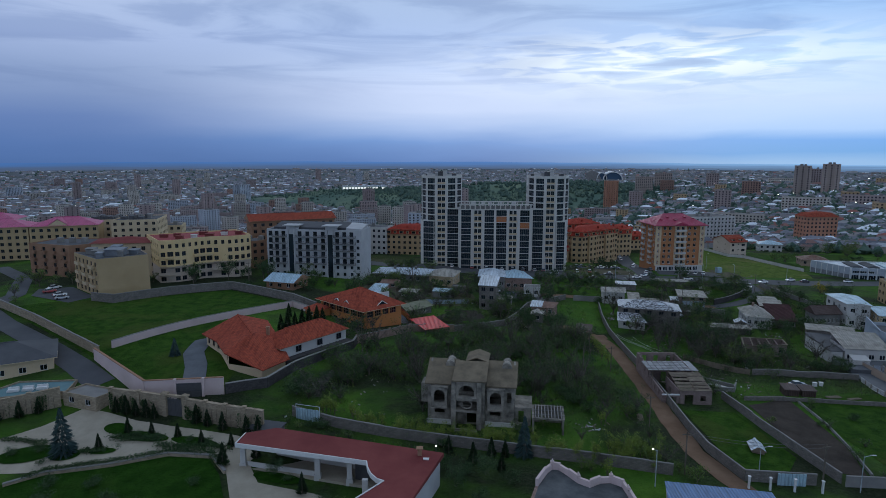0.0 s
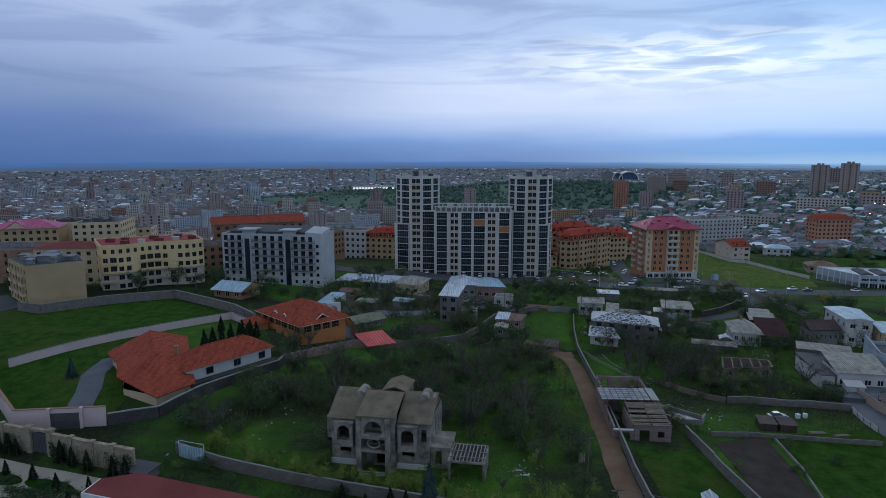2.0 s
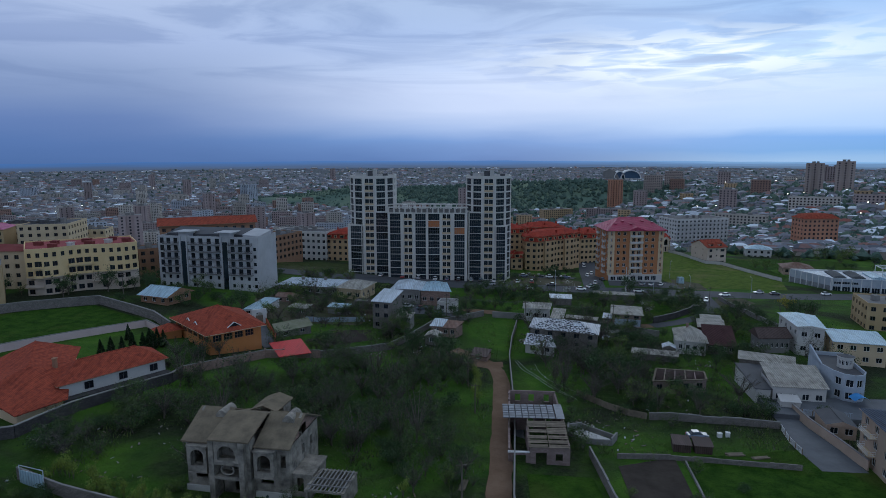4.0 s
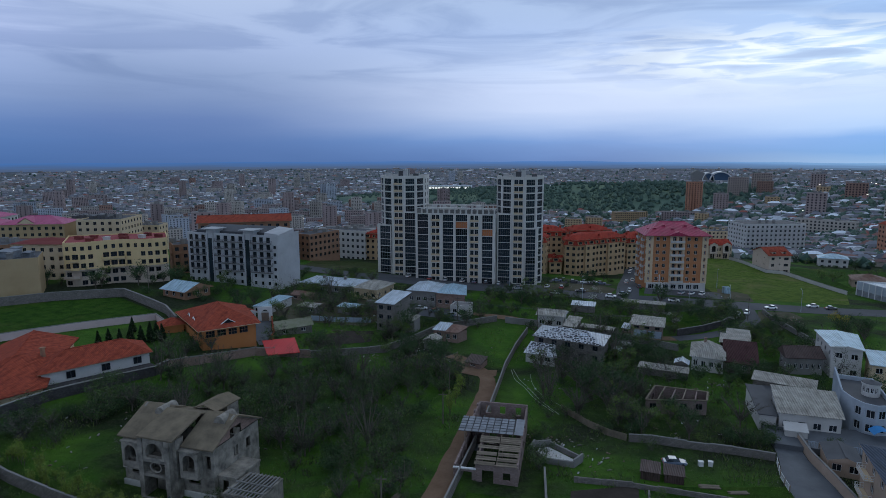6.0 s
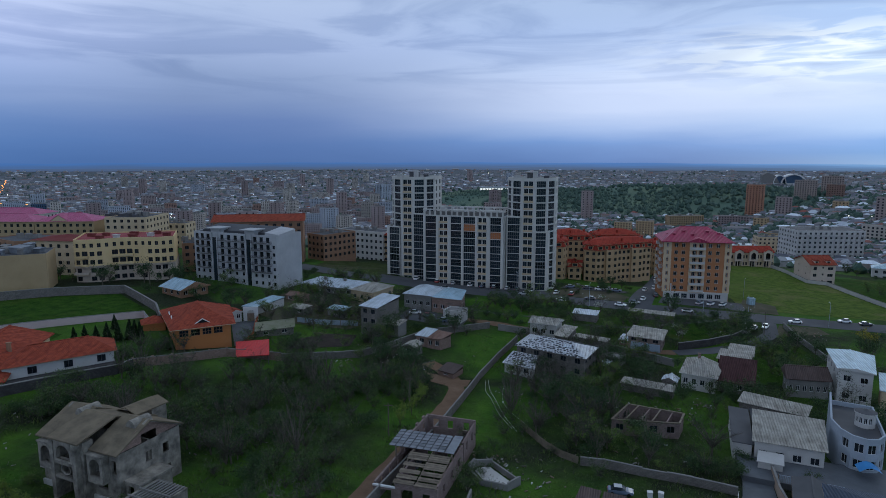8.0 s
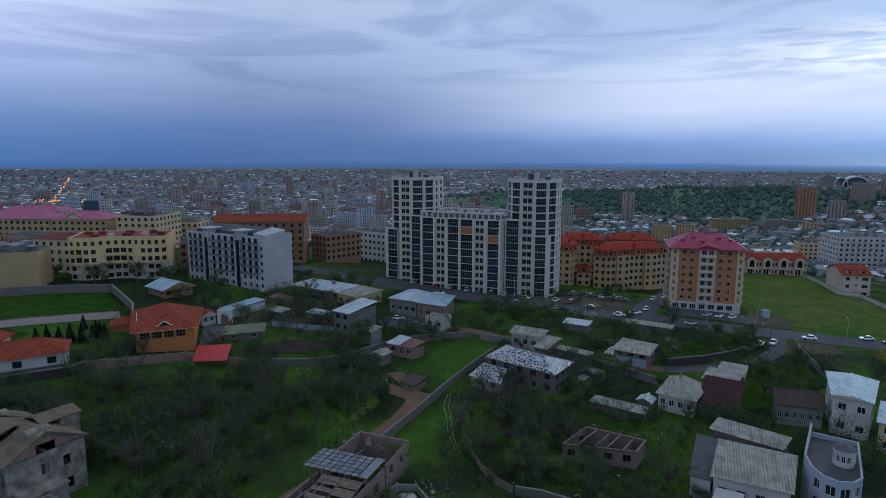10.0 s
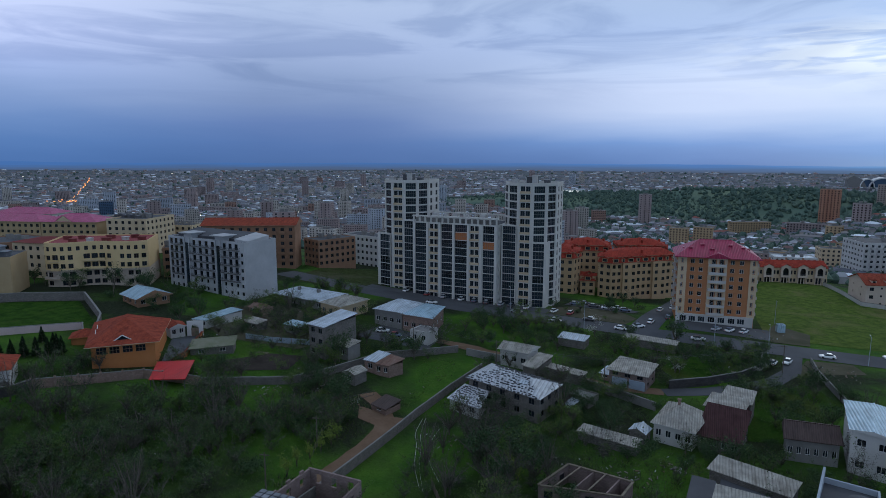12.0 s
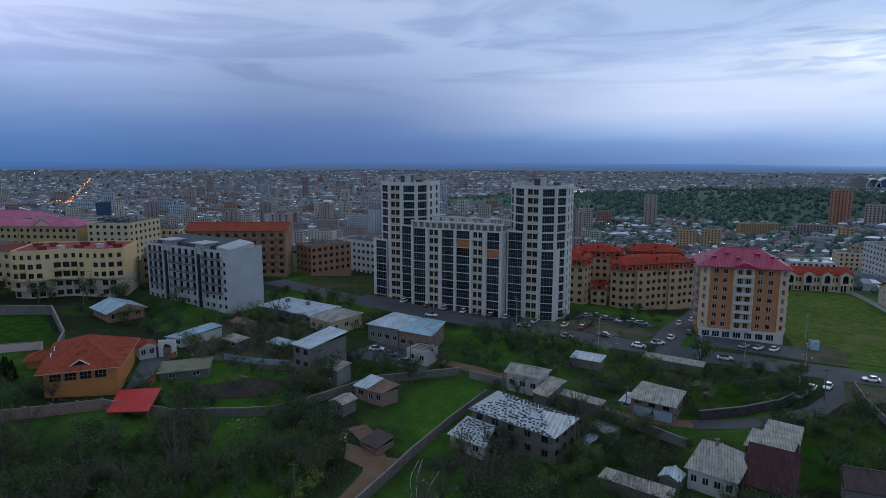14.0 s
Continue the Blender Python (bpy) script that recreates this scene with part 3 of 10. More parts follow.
def ground_z(x, y):
    """The height of the ground: the gardens and the terrace near by, the lower city and its hill beyond."""
    x, y = np.asarray(x, float), np.asarray(y, float)
    d = np.sqrt((x[..., None] - CTRL[:, 0]) ** 2 + (y[..., None] - CTRL[:, 1]) ** 2)
    near = np.clip(kern(d) @ WEIGHTS[:-1] + WEIGHTS[-1], -14, 9)
    far = -80 + 25 * ease(-300, 300, x) * ease(2600, 1300, y) + 8 * ease(300, 900, x) + 20 * ease(1800, 5000, np.hypot(x, y))
    east_rise = 55 * ease(100, 520, x) * ease(1700, 950, y)     # the built-up rise
    # a long green hill
    along = ((x + 350) * 770 + (y - 1800) * -500) / 918.1
    across = ((x + 350) * 500 + (y - 1800) * 770) / 918.1
    rise = 30 + 13 * ease(0, 900, along)
    far = far + np.maximum(east_rise, rise * ease(-250, 60, along) * ease(1450, 950, along) * np.exp(-(across / 240) ** 2) * (1 + 0.10 * np.sin(x * 0.021) * np.sin(y * 0.013)))
    r = np.hypot(x, y)
    far = far + 26 * np.exp(-((np.degrees(np.arctan2(-x, y)) - 60) / 11) ** 2) * ease(3200, 4700, r)
    return near + (far - near) * ease(330, 1000, r + .25 * np.maximum(y - 330, 0))


def gz(x, y):
    return float(ground_z(x, y))


def axis_steps(a, b, step, lo, hi):
    """Even steps from a to b, then ever wider ones out to lo and hi."""
    xs = list(np.arange(a, b + 0.1, step))
    s, v = step, a
    left = []
    while v > lo:
        s *= 1.07
        v -= s
        left.append(v)
    s, v = step, xs[-1]
    while v < hi:
        s *= 1.07
        v += s
        xs.append(v)
    return np.array(left[::-1] + xs)


gx, gy = axis_steps(-170, 230, 4.0, -7000, 7000), axis_steps(30, 420, 4.0, -3000, 7000)
XX, YY = np.meshgrid(gx, gy)
ZZ = ground_z(XX, YY)
nx_, ny_ = len(gx), len(gy)
idx = np.arange(nx_ * ny_).reshape(ny_, nx_)
quads = np.stack([idx[:-1, :-1], idx[:-1, 1:], idx[1:, 1:], idx[1:, :-1]], -1).reshape(-1, 4)
me = bpy.data.meshes.new("ground")
me.from_pydata(np.stack([XX, YY, ZZ], -1).reshape(-1, 3).tolist(), [], quads.tolist())
me.polygons.foreach_set("use_smooth", [True] * len(me.polygons))


def ground_material():
    m = bpy.data.materials.new("scrub_grass_ground")
    m.use_nodes = True
    t = m.node_tree
    b = t.nodes["Principled BSDF"]
    geo = t.nodes.new("ShaderNodeNewGeometry")
    pos = geo.outputs["Position"]
    big = noise_tex(t, pos, 0.028, 5.0, 0.6, 0.4)
    mid = noise_tex(t, pos, 0.15, 5.0, 0.65)
    fine = noise_tex(t, pos, 1.4, 4.0, 0.7)
    grass = mix_rgb(t, ramp(t, mid, [(0.3, (0, 0, 0)), (0.7, (1, 1, 1))]), (0.028, 0.084, 0.009), (0.072, 0.142, 0.017))
    scrub = mix_rgb(t, ramp(t, fine, [(0.35, (0, 0, 0)), (0.65, (1, 1, 1))]), (0.012, 0.020, 0.008), (0.034, 0.042, 0.022))
    near = mix_rgb(t, ramp(t, big, [(0.42, (0, 0, 0)), (0.58, (1, 1, 1))]), grass, scrub)
    # far ground in pale blue-grey, with distance haze put into its colour
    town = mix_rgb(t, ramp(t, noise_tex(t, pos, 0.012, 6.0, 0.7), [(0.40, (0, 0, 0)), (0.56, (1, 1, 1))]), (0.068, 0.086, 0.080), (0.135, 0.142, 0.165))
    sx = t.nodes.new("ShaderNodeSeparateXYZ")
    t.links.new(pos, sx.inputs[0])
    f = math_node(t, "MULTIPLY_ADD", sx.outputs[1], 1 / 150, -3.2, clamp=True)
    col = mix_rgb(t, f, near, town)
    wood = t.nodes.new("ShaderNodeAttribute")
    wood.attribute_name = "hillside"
    # hill grass, its green lightened and blued to stand for haze
    hazed_turf = mix_rgb(t, ramp(t, noise_tex(t, pos, 0.008, 5.0, 0.6), [(0.38, (0, 0, 0)), (0.62, (1, 1, 1))]), (0.078, 0.128, 0.102), (0.135, 0.182, 0.120))
    col = mix_rgb(t, wood.outputs["Fac"], col, hazed_turf)
    grain = math_node(t, "MULTIPLY_ADD", noise_tex(t, pos, 2.2, 5.0, 0.8), 2.4, -0.15)
    t.links.new(mix_rgb(t, 1.0, col, mix_rgb(t, grain, (0, 0, 0), (1, 1, 1)), "MULTIPLY"), b.inputs["Base Color"])
    b.inputs["Roughness"].default_value = 1.0
    b.inputs["Specular IOR Level"].default_value = 0.1
    bn = t.nodes.new("ShaderNodeBump")
    bn.inputs["Strength"].default_value, bn.inputs["Distance"].default_value = 0.7, 0.5
    t.links.new(fine, bn.inputs["Height"])
    t.links.new(bn.outputs[0], b.inputs["Normal"])
    return m


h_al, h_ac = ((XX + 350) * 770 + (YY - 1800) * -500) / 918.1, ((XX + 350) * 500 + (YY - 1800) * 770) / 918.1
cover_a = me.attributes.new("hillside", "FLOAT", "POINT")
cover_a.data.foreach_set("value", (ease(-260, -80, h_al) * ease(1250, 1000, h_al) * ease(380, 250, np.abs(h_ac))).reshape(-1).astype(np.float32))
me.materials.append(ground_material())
tagged(new("ground", me), "grassy scrubland sloping down to a city plain", "ground", kind="structure")


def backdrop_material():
    """Far plain and hills under the evening sky: blue haze painted as glow, in faint level streaks."""
    m = bpy.data.materials.new("hazy_distant_plain")
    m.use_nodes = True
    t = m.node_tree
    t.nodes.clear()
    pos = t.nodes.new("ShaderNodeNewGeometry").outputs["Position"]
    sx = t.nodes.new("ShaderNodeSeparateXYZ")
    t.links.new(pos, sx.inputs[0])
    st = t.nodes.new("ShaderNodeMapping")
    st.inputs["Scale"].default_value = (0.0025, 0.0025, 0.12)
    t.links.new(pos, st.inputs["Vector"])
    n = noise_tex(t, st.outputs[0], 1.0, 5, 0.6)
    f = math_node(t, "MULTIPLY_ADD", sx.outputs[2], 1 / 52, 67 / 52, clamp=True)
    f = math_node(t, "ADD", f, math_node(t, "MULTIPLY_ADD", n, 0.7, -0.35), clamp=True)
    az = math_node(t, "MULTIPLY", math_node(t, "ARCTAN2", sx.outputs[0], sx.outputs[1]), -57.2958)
    # haze tones by height, painted to run into the sky at each bearing
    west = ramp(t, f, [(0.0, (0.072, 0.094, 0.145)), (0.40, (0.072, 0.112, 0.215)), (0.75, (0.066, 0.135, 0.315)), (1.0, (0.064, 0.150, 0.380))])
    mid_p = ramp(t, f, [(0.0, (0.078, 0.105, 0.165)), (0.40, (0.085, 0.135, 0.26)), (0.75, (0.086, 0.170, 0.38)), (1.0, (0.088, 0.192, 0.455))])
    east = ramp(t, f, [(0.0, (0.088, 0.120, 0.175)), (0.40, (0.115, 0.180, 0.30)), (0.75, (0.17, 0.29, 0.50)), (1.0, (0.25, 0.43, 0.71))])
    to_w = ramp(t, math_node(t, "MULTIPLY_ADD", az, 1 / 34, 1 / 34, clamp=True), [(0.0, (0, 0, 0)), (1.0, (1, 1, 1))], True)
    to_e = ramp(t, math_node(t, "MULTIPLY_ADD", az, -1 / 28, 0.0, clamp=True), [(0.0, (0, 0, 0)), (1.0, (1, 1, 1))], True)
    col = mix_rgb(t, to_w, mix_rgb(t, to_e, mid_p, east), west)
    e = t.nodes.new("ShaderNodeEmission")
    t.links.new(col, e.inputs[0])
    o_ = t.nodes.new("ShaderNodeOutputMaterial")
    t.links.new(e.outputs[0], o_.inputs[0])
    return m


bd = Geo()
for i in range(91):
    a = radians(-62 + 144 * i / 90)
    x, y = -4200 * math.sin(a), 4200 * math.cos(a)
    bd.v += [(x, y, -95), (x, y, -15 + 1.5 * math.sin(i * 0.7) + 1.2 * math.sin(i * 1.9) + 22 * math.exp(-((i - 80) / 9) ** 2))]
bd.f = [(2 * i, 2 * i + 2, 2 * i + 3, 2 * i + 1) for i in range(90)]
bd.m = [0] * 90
tagged(new("backdrop", bd.mesh("backdrop", [backdrop_material()])), "glowing band of painted blue haze over a distant plain and low hills", "backdrop", kind="structure")


def path_points(pts, step=3.0):
    out_p = []
    for a, b in zip(pts, pts[1:]):
        n = max(1, int(math.dist(a, b) / step))
        out_p += [(a[0] + (b[0] - a[0]) * i / n, a[1] + (b[1] - a[1]) * i / n) for i in range(n)]
    return out_p + [pts[-1]]


def strip(name, pts, width, lift, material, label, category, step=3.0, ragged=0.0):
    """A band laid over the ground along a line."""
    pp = path_points(pts, step)
    rnd = random.Random(len(pts) * 31)
    g = Geo()
    n = len(pp)
    cols = max(2, int(width / 3) + 1)
    for i, p in enumerate(pp):
        a, b = Vector(pp[max(0, i - 2)]), Vector(pp[min(n - 1, i + 2)])
        e = (b - a).normalized()
        s = Vector((-e.y, e.x))
        for j in range(cols + 1):
            w = width * (j / cols - 0.5) + (rnd.uniform(-ragged, ragged) if j in (0, cols) else 0)
            q = Vector(p) + s * w
            g.v.append((q.x, q.y, gz(q.x, q.y) + lift))
    for i in range(n - 1):
        for j in range(cols):
            k = i * (cols + 1) + j
            g.f.append((k, k + 1, k + cols + 2, k + cols + 1))
    g.m = [0] * len(g.f)
    return tagged(new(name, g.mesh(name, [material])), label, category, kind="structure")


def patch(name, poly, lift, material, label, category, level=None, size=5.0):
    """A piece of ground with its own cover, laid over the ground or at a level of its own."""
    bm = bmesh.new()
    bm.faces.new([bm.verts.new((x, y, 0)) for x, y in poly])
    bmesh.ops.triangulate(bm, faces=bm.faces[:])
    for _ in range(6):
        long = [e for e in bm.edges if e.calc_length() > size]
        if not long:
            break
        bmesh.ops.subdivide_edges(bm, edges=long, cuts=1)
        bmesh.ops.triangulate(bm, faces=bm.faces[:])
    for v in bm.verts:
        v.co.z = (gz(v.co.x, v.co.y) if level is None else level) + lift
    md = bpy.data.meshes.new(name)
    bm.to_mesh(md)
    bm.free()
    md.materials.append(material)
    return tagged(new(name, md), label, category, kind="structure")


def garden_wall(name, pts, h, t, material, label, cap_m=None, cap=0.25, post=0.0, sink=0.6, levels=None, uneven=0.0):
    """A wall along a line of the ground, in straight lengths, with a coping and posts where it has them."""
    home = thing(name, 0, 0, 0, 0, label, "wall", kind="structure")
    g, c = Geo(), Geo()
    rnd = random.Random(int(abs(pts[0][0]) * 10))
    pp = path_points(pts, 4.0)
    for i, (a, b) in enumerate(zip(pp, pp[1:])):
        e = (Vector(b) - Vector(a)).normalized()
        s = Vector((-e.y, e.x)) * (t / 2)
        poly = [(a[0] + s.x, a[1] + s.y), (a[0] - s.x, a[1] - s.y), (b[0] - s.x, b[1] - s.y), (b[0] + s.x, b[1] + s.y)]
        za, zb = gz(*a), gz(*b)
        hh = h + rnd.uniform(-uneven, uneven)
        tops = [za + hh, za + hh, zb + hh, zb + hh] if levels is None else [levels] * 4
        g.prism(poly, [za - sink, za - sink, zb - sink, zb - sink], tops)
        if cap_m:
            k = 1 + cap / t
            poly2 = [(a[0] + s.x * k, a[1] + s.y * k), (a[0] - s.x * k, a[1] - s.y * k), (b[0] - s.x * k, b[1] - s.y * k), (b[0] + s.x * k, b[1] + s.y * k)]
            c.prism(poly2, [z + 0.004 for z in tops], [z + 0.14 for z in tops])
        if post:
            pg = Geo()
            pg.box(-post / 2, post / 2, -post / 2, post / 2, -sink, h + 0.25)
            pg.box(-post / 2 - 0.06, post / 2 + 0.06, -post / 2 - 0.06, post / 2 + 0.06, h + 0.25, h + 0.37)
            key = ("post", post, h, material.name)
            if key not in CACHE:
                CACHE[key] = pg.mesh("post", [material])
            placed("post", CACHE[key], home, pose(a[0], a[1], za, 0, 0, math.degrees(math.atan2(e.y, e.x))))
    part("wall_face", g, material, home)
    if cap_m:
        part("coping", c, cap_m, home)
    return home


# roads and lanes
strip("road", [(-60, 297), (-30, 293), (30, 290), (62, 289), (95, 285.5), (126, 288), (168, 293), (240, 308), (330, 335)], 12, 0.10, M_ASPHALT, "dark asphalt main road past the towers", "road")
strip("road_side", [(90, 291), (91.5, 305), (93.5, 322), (97.5, 353), (104, 400), (112, 450)], 9, 0.14, M_ASPHALT, "asphalt side street between the apartment houses", "road")
strip("lane", [(133, 283), (131, 268), (126, 258), (119, 250), (110, 243), (100, 238)], 4.5, 0.10, M_ASPHALT, "narrow worn asphalt lane", "road")
strip("lane_back", [(100, 238), (86, 236), (73, 240), (57, 246), (40, 249), (20, 250)], 4.0, 0.09, M_DIRT, "stony lane behind the gardens", "road", ragged=0.5)
strip("dirt_track", [(50, 94), (47.4, 102), (45.2, 112), (45.2, 122), (45.9, 135), (46.4, 146), (47.0, 163), (47.4, 182), (46.6, 191), (44, 197), (39, 203), (34, 206)], 4.2, 0.09, M_DIRT, "rutted brown dirt track beside a concrete wall", "track", ragged=0.25)
strip("street", [(-200, 262), (-168, 232), (-152, 205), (-150, 188), (-133, 173.5), (-106, 153.5), (-92, 142.5), (-81, 133)], 6, 0.10, M_ASPHALT, "asphalt street below the compound wall", "road")
patch("forecourt", [(-150, 214), (-140, 218), (-124, 204), (-128, 196), (-146, 204)], 0.13, M_ASPHALT, "asphalt forecourt with parked cars", "yard")
patch("yard", [(10, 240), (34, 240), (34, 250), (12, 254)], 0.10, M_ASPHALT, "asphalt yard with parked cars", "yard")
patch("lot", [(-20, 297.5), (82, 295), (85, 301), (60, 303), (-20, 303.5)], 0.12, M_ASPHALT, "asphalt parking strip before the towers", "parking")
patch("lot_street", [(58, 316), (84, 313), (86, 318), (70, 328), (60, 330)], 0.12, M_ASPHALT, "asphalt parking bay by the red-roofed house", "parking")
patch("forecourt_flats", [(97, 296), (128, 297), (130, 312), (99, 309)], 0.13, M_ASPHALT, "asphalt forecourt of the orange apartment house", "parking")
patch("meadow", [(127, 300), (178, 309), (186.4, 333), (176.6, 385), (168.6, 387.4), (165.4, 408), (160.5, 432), (133, 424.5), (128, 380), (126, 330)], 0.09, M_MEADOW, "yellow-green meadow with dry weeds behind the road", "meadow")
patch("meadow_far", [(188.5, 336), (197, 350), (197, 372), (215, 380), (250, 385), (262, 420), (225, 425), (184.5, 410), (186, 392), (178.5, 386)], 0.09, M_LAWN, "green plot with young trees behind a concrete wall", "meadow")
patch("meadow_back", [(-50, 285), (-14, 290), (-14, 330), (-40, 340), (-56, 320)], 0.09, M_SCRUB, "rough green plot beside the towers", "meadow")
patch("compound_lawn", [(-145, 188.5), (-125, 173.5), (-102.5, 156), (-91, 152), (-72.4, 175.6), (-54.9, 198), (-57, 204), (-82.6, 218.5), (-100, 207.5), (-113, 195), (-122, 200), (-135, 196)], 0.10, M_LAWN, "lush green lawn inside a walled compound", "lawn")
patch("house_lawn", [(-101, 154.8), (-88, 144.8), (-66.5, 125.3), (-51.5, 128), (-52, 150), (-60, 175), (-70.5, 175.4), (-88.4, 152.6)], 0.10, M_LAWN, "mown green lawn before the tiled house", "lawn")
strip("driveway", [(-58, 128.5), (-62, 140), (-66, 148), (-67, 156), (-61, 161), (-56, 163)], 5.0, 0.16, M_YARD, "curved grey paved driveway", "driveway")
patch("soil_field", [(67.5, 138), (79, 143), (77, 117), (73, 104), (66.5, 107)], 0.09, M_SOIL, "dark dug vegetable field", "field")
patch("plot", [(50.5, 133), (62, 133), (64, 111), (58, 103), (50.5, 104)], 0.09, M_LAWN, "bright green grass plot between walls", "lawn")
patch("plot_far", [(81, 143), (110, 150), (120, 125), (105, 104), (80, 104), (79, 120)], 0.085, M_LAWN, "green garden plot", "lawn")
patch("slope_lawn", [(103, 245), (110, 247), (118, 255), (123, 264), (118, 276), (104, 272), (98, 255)], 0.09, M_LAWN, "green grass slope below the road", "lawn")
patch("right_lawn", [(118, 218), (132, 222), (140, 245), (134, 262), (128, 252), (119, 240)], 0.09, M_LAWN, "green grass by the lane", "lawn")

patch("yard_concrete", [(104.6, 140), (112.9, 140), (112.7, 150), (111.9, 160), (112.4, 171.8), (108.4, 172.8), (106.4, 159.0), (104.4, 150)], 0.12, M_YARD, "grey concrete yard and drive", "yard")
patch("soil_plot", [(-8.6, 201.4), (-2.6, 198.0), (9.6, 207.6), (7.4, 217.6), (-1, 214)], 0.10, M_SOIL, "dug brown vegetable plot", "field")
patch("track_clearing", [(36, 199), (39, 193.5), (45, 192), (48.4, 194), (48.2, 198.5), (44, 197.2), (38.6, 199)], 0.095, M_DIRT, "trodden earth clearing by the track", "track")
patch("verge", [(56, 296.2), (84, 293.2), (86.5, 303), (80, 312), (62, 314), (56, 306)], 0.15, M_VERGE, "worn grassy verge by the road", "verge")
patch("verge_flats", [(128, 295.5), (139, 297.5), (141, 314), (131, 324), (128.5, 312)], 0.14, M_VERGE, "worn earth verge beside the flats", "verge")
patch("verge_lane", [(131, 265), (136, 268), (150, 276), (148, 284), (136, 281)], 0.085, M_VERGE, "bare brown ground by the lane", "ground")

patch("yard_waste", [(-31, 221), (-20, 216), (3, 221), (7, 236), (4, 250), (-32, 253), (-38, 240)], 0.085, M_VERGE, "bare trodden yards between sheds", "yard")
# walls
garden_wall("wall_field", [(80.5, 141), (79.4, 128), (77.0, 116), (74.2, 105)], 0.5, 0.3, M_CONC, "low concrete kerb beside a dug field", None)
garden_wall("wall_meadow", [(161.8, 434), (166.4, 409), (169.3, 387.6), (177.4, 385.7), (187.2, 335)], 1.7, 0.3, M_PALE, "long pale concrete wall across a meadow", M_CONC, 0.06)
garden_wall("wall_right_lane", [(136.8, 279), (137.2, 268), (140.6, 247), (143, 236)], 1.6, 0.3, M_CONC, "grey concrete wall by the lane", M_CONC, 0.08)
garden_wall("wall_track", [(54, 233), (51.6, 216), (50.2, 200), (49.7, 163), (49.0, 146), (47.7, 122), (47.7, 112), (50, 101.5), (62, 101)], 2.0, 0.25, M_BLOCKS, "long blockwork wall with a coping beside a dirt track", M_CONC, 0.06)
garden_wall("wall_front", [(67, 101), (90, 101), (120, 103)], 1.9, 0.25, M_CONC, "grey concrete boundary wall", M_CONC, 0.1)
garden_wall("wall_plot", [(62.9, 142), (64, 124), (65.5, 111), (66.8, 102)], 1.9, 0.25, M_BLOCKS, "weathered blockwork wall between plots", M_CONC, 0.1, uneven=0.1)
garden_wall("wall_pavilion", [(-34, 121), (-24, 118), (-5, 114), (18, 107.5), (38, 102.5)], 2.1, 0.3, M_BLOCKS, "grey blockwork wall below the unfinished house", M_CONC, 0.06, uneven=0.06)
garden_wall("wall_terrace_posts", [(-28, 166), (-14.5, 184), (-1, 188.5)], 2.2, 0.25, M_BRICKP, "tuff panel wall between concrete posts", M_CONC, 0.05, post=0.4)
garden_wall("wall_orange", [(-1, 188.5), (15.8, 201), (21, 213), (26, 227), (43, 243)], 1.9, 0.3, M_BLOCKS, "weathered stone-block garden wall", M_CONC, 0.1, uneven=0.08)
garden_wall("wall_lane", [(46, 242), (57, 241), (73, 236), (85, 232.5), (99, 226)], 2.0, 0.25, M_CONC, "grey concrete wall along a back lane", M_CONC, 0.1, uneven=0.05)
garden_wall("wall_bend", [(124, 275), (123, 264), (118, 255.5), (110, 247.5), (101, 241)], 2.2, 0.3, M_DARKST, "curved dark blockwork wall along a lane", M_CONC, 0.1)
garden_wall("wall_compound", [(-148, 191), (-125, 175), (-102.5, 157.5), (-90, 148)], 2.6, 0.3, M_STONE, "stone-block compound wall along a street", M_CONC, 0.15)
garden_wall("wall_pink", [(-90, 146), (-66.5, 124.5), (-50.5, 127.2)], 3.6, 0.35, M_PINKW, "pale pink rendered compound wall", M_TUFF, 0.2, levels=7.7, sink=3)
garden_wall("wall_terrace", [(-50.3, 127.4), (-42.5, 131.5), (-38.6, 142), (-28.2, 161.5), (-28, 166)], 2.2, 0.5, M_DARKST, "dark stone terrace wall below a house", M_CONC, 0.1, sink=2)
garden_wall("wall_compound_far", [(-122, 199), (-113, 196.5), (-100, 209), (-82.6, 220.5), (-56, 205.5), (-46, 196)], 2.8, 0.35, M_BLOCKS, "stone-block wall behind the lawn", M_CONC, 0.2)
garden_wall("wall_inner", [(-89.5, 152.8), (-71.5, 175.6), (-54.5, 198.5), (-46, 192)], 2.0, 0.3, M_PINKW, "pale rendered wall inside the compound", M_CONC, 0.1)
garden_wall("wall_garden", [(79, 161.2), (83, 161.6), (90, 160.6), (98.5, 160), (105.6, 158.8)], 1.5, 0.3, M_BLOCKS, "pale broken garden wall", M_CONC, 0.08, uneven=0.15)
garden_wall("wall_yard", [(112.6, 169), (112.2, 160), (112.9, 150), (113.2, 141)], 2.1, 0.3, M_PEACH, "pinkish rendered wall beside a yard", M_CONC, 0.08)
garden_wall("wall_garden_back", [(68, 141.5), (78, 142), (90, 141), (101, 140)], 1.0, 0.3, M_BLOCKS, "low stone garden wall", None, 0.1, uneven=0.12)

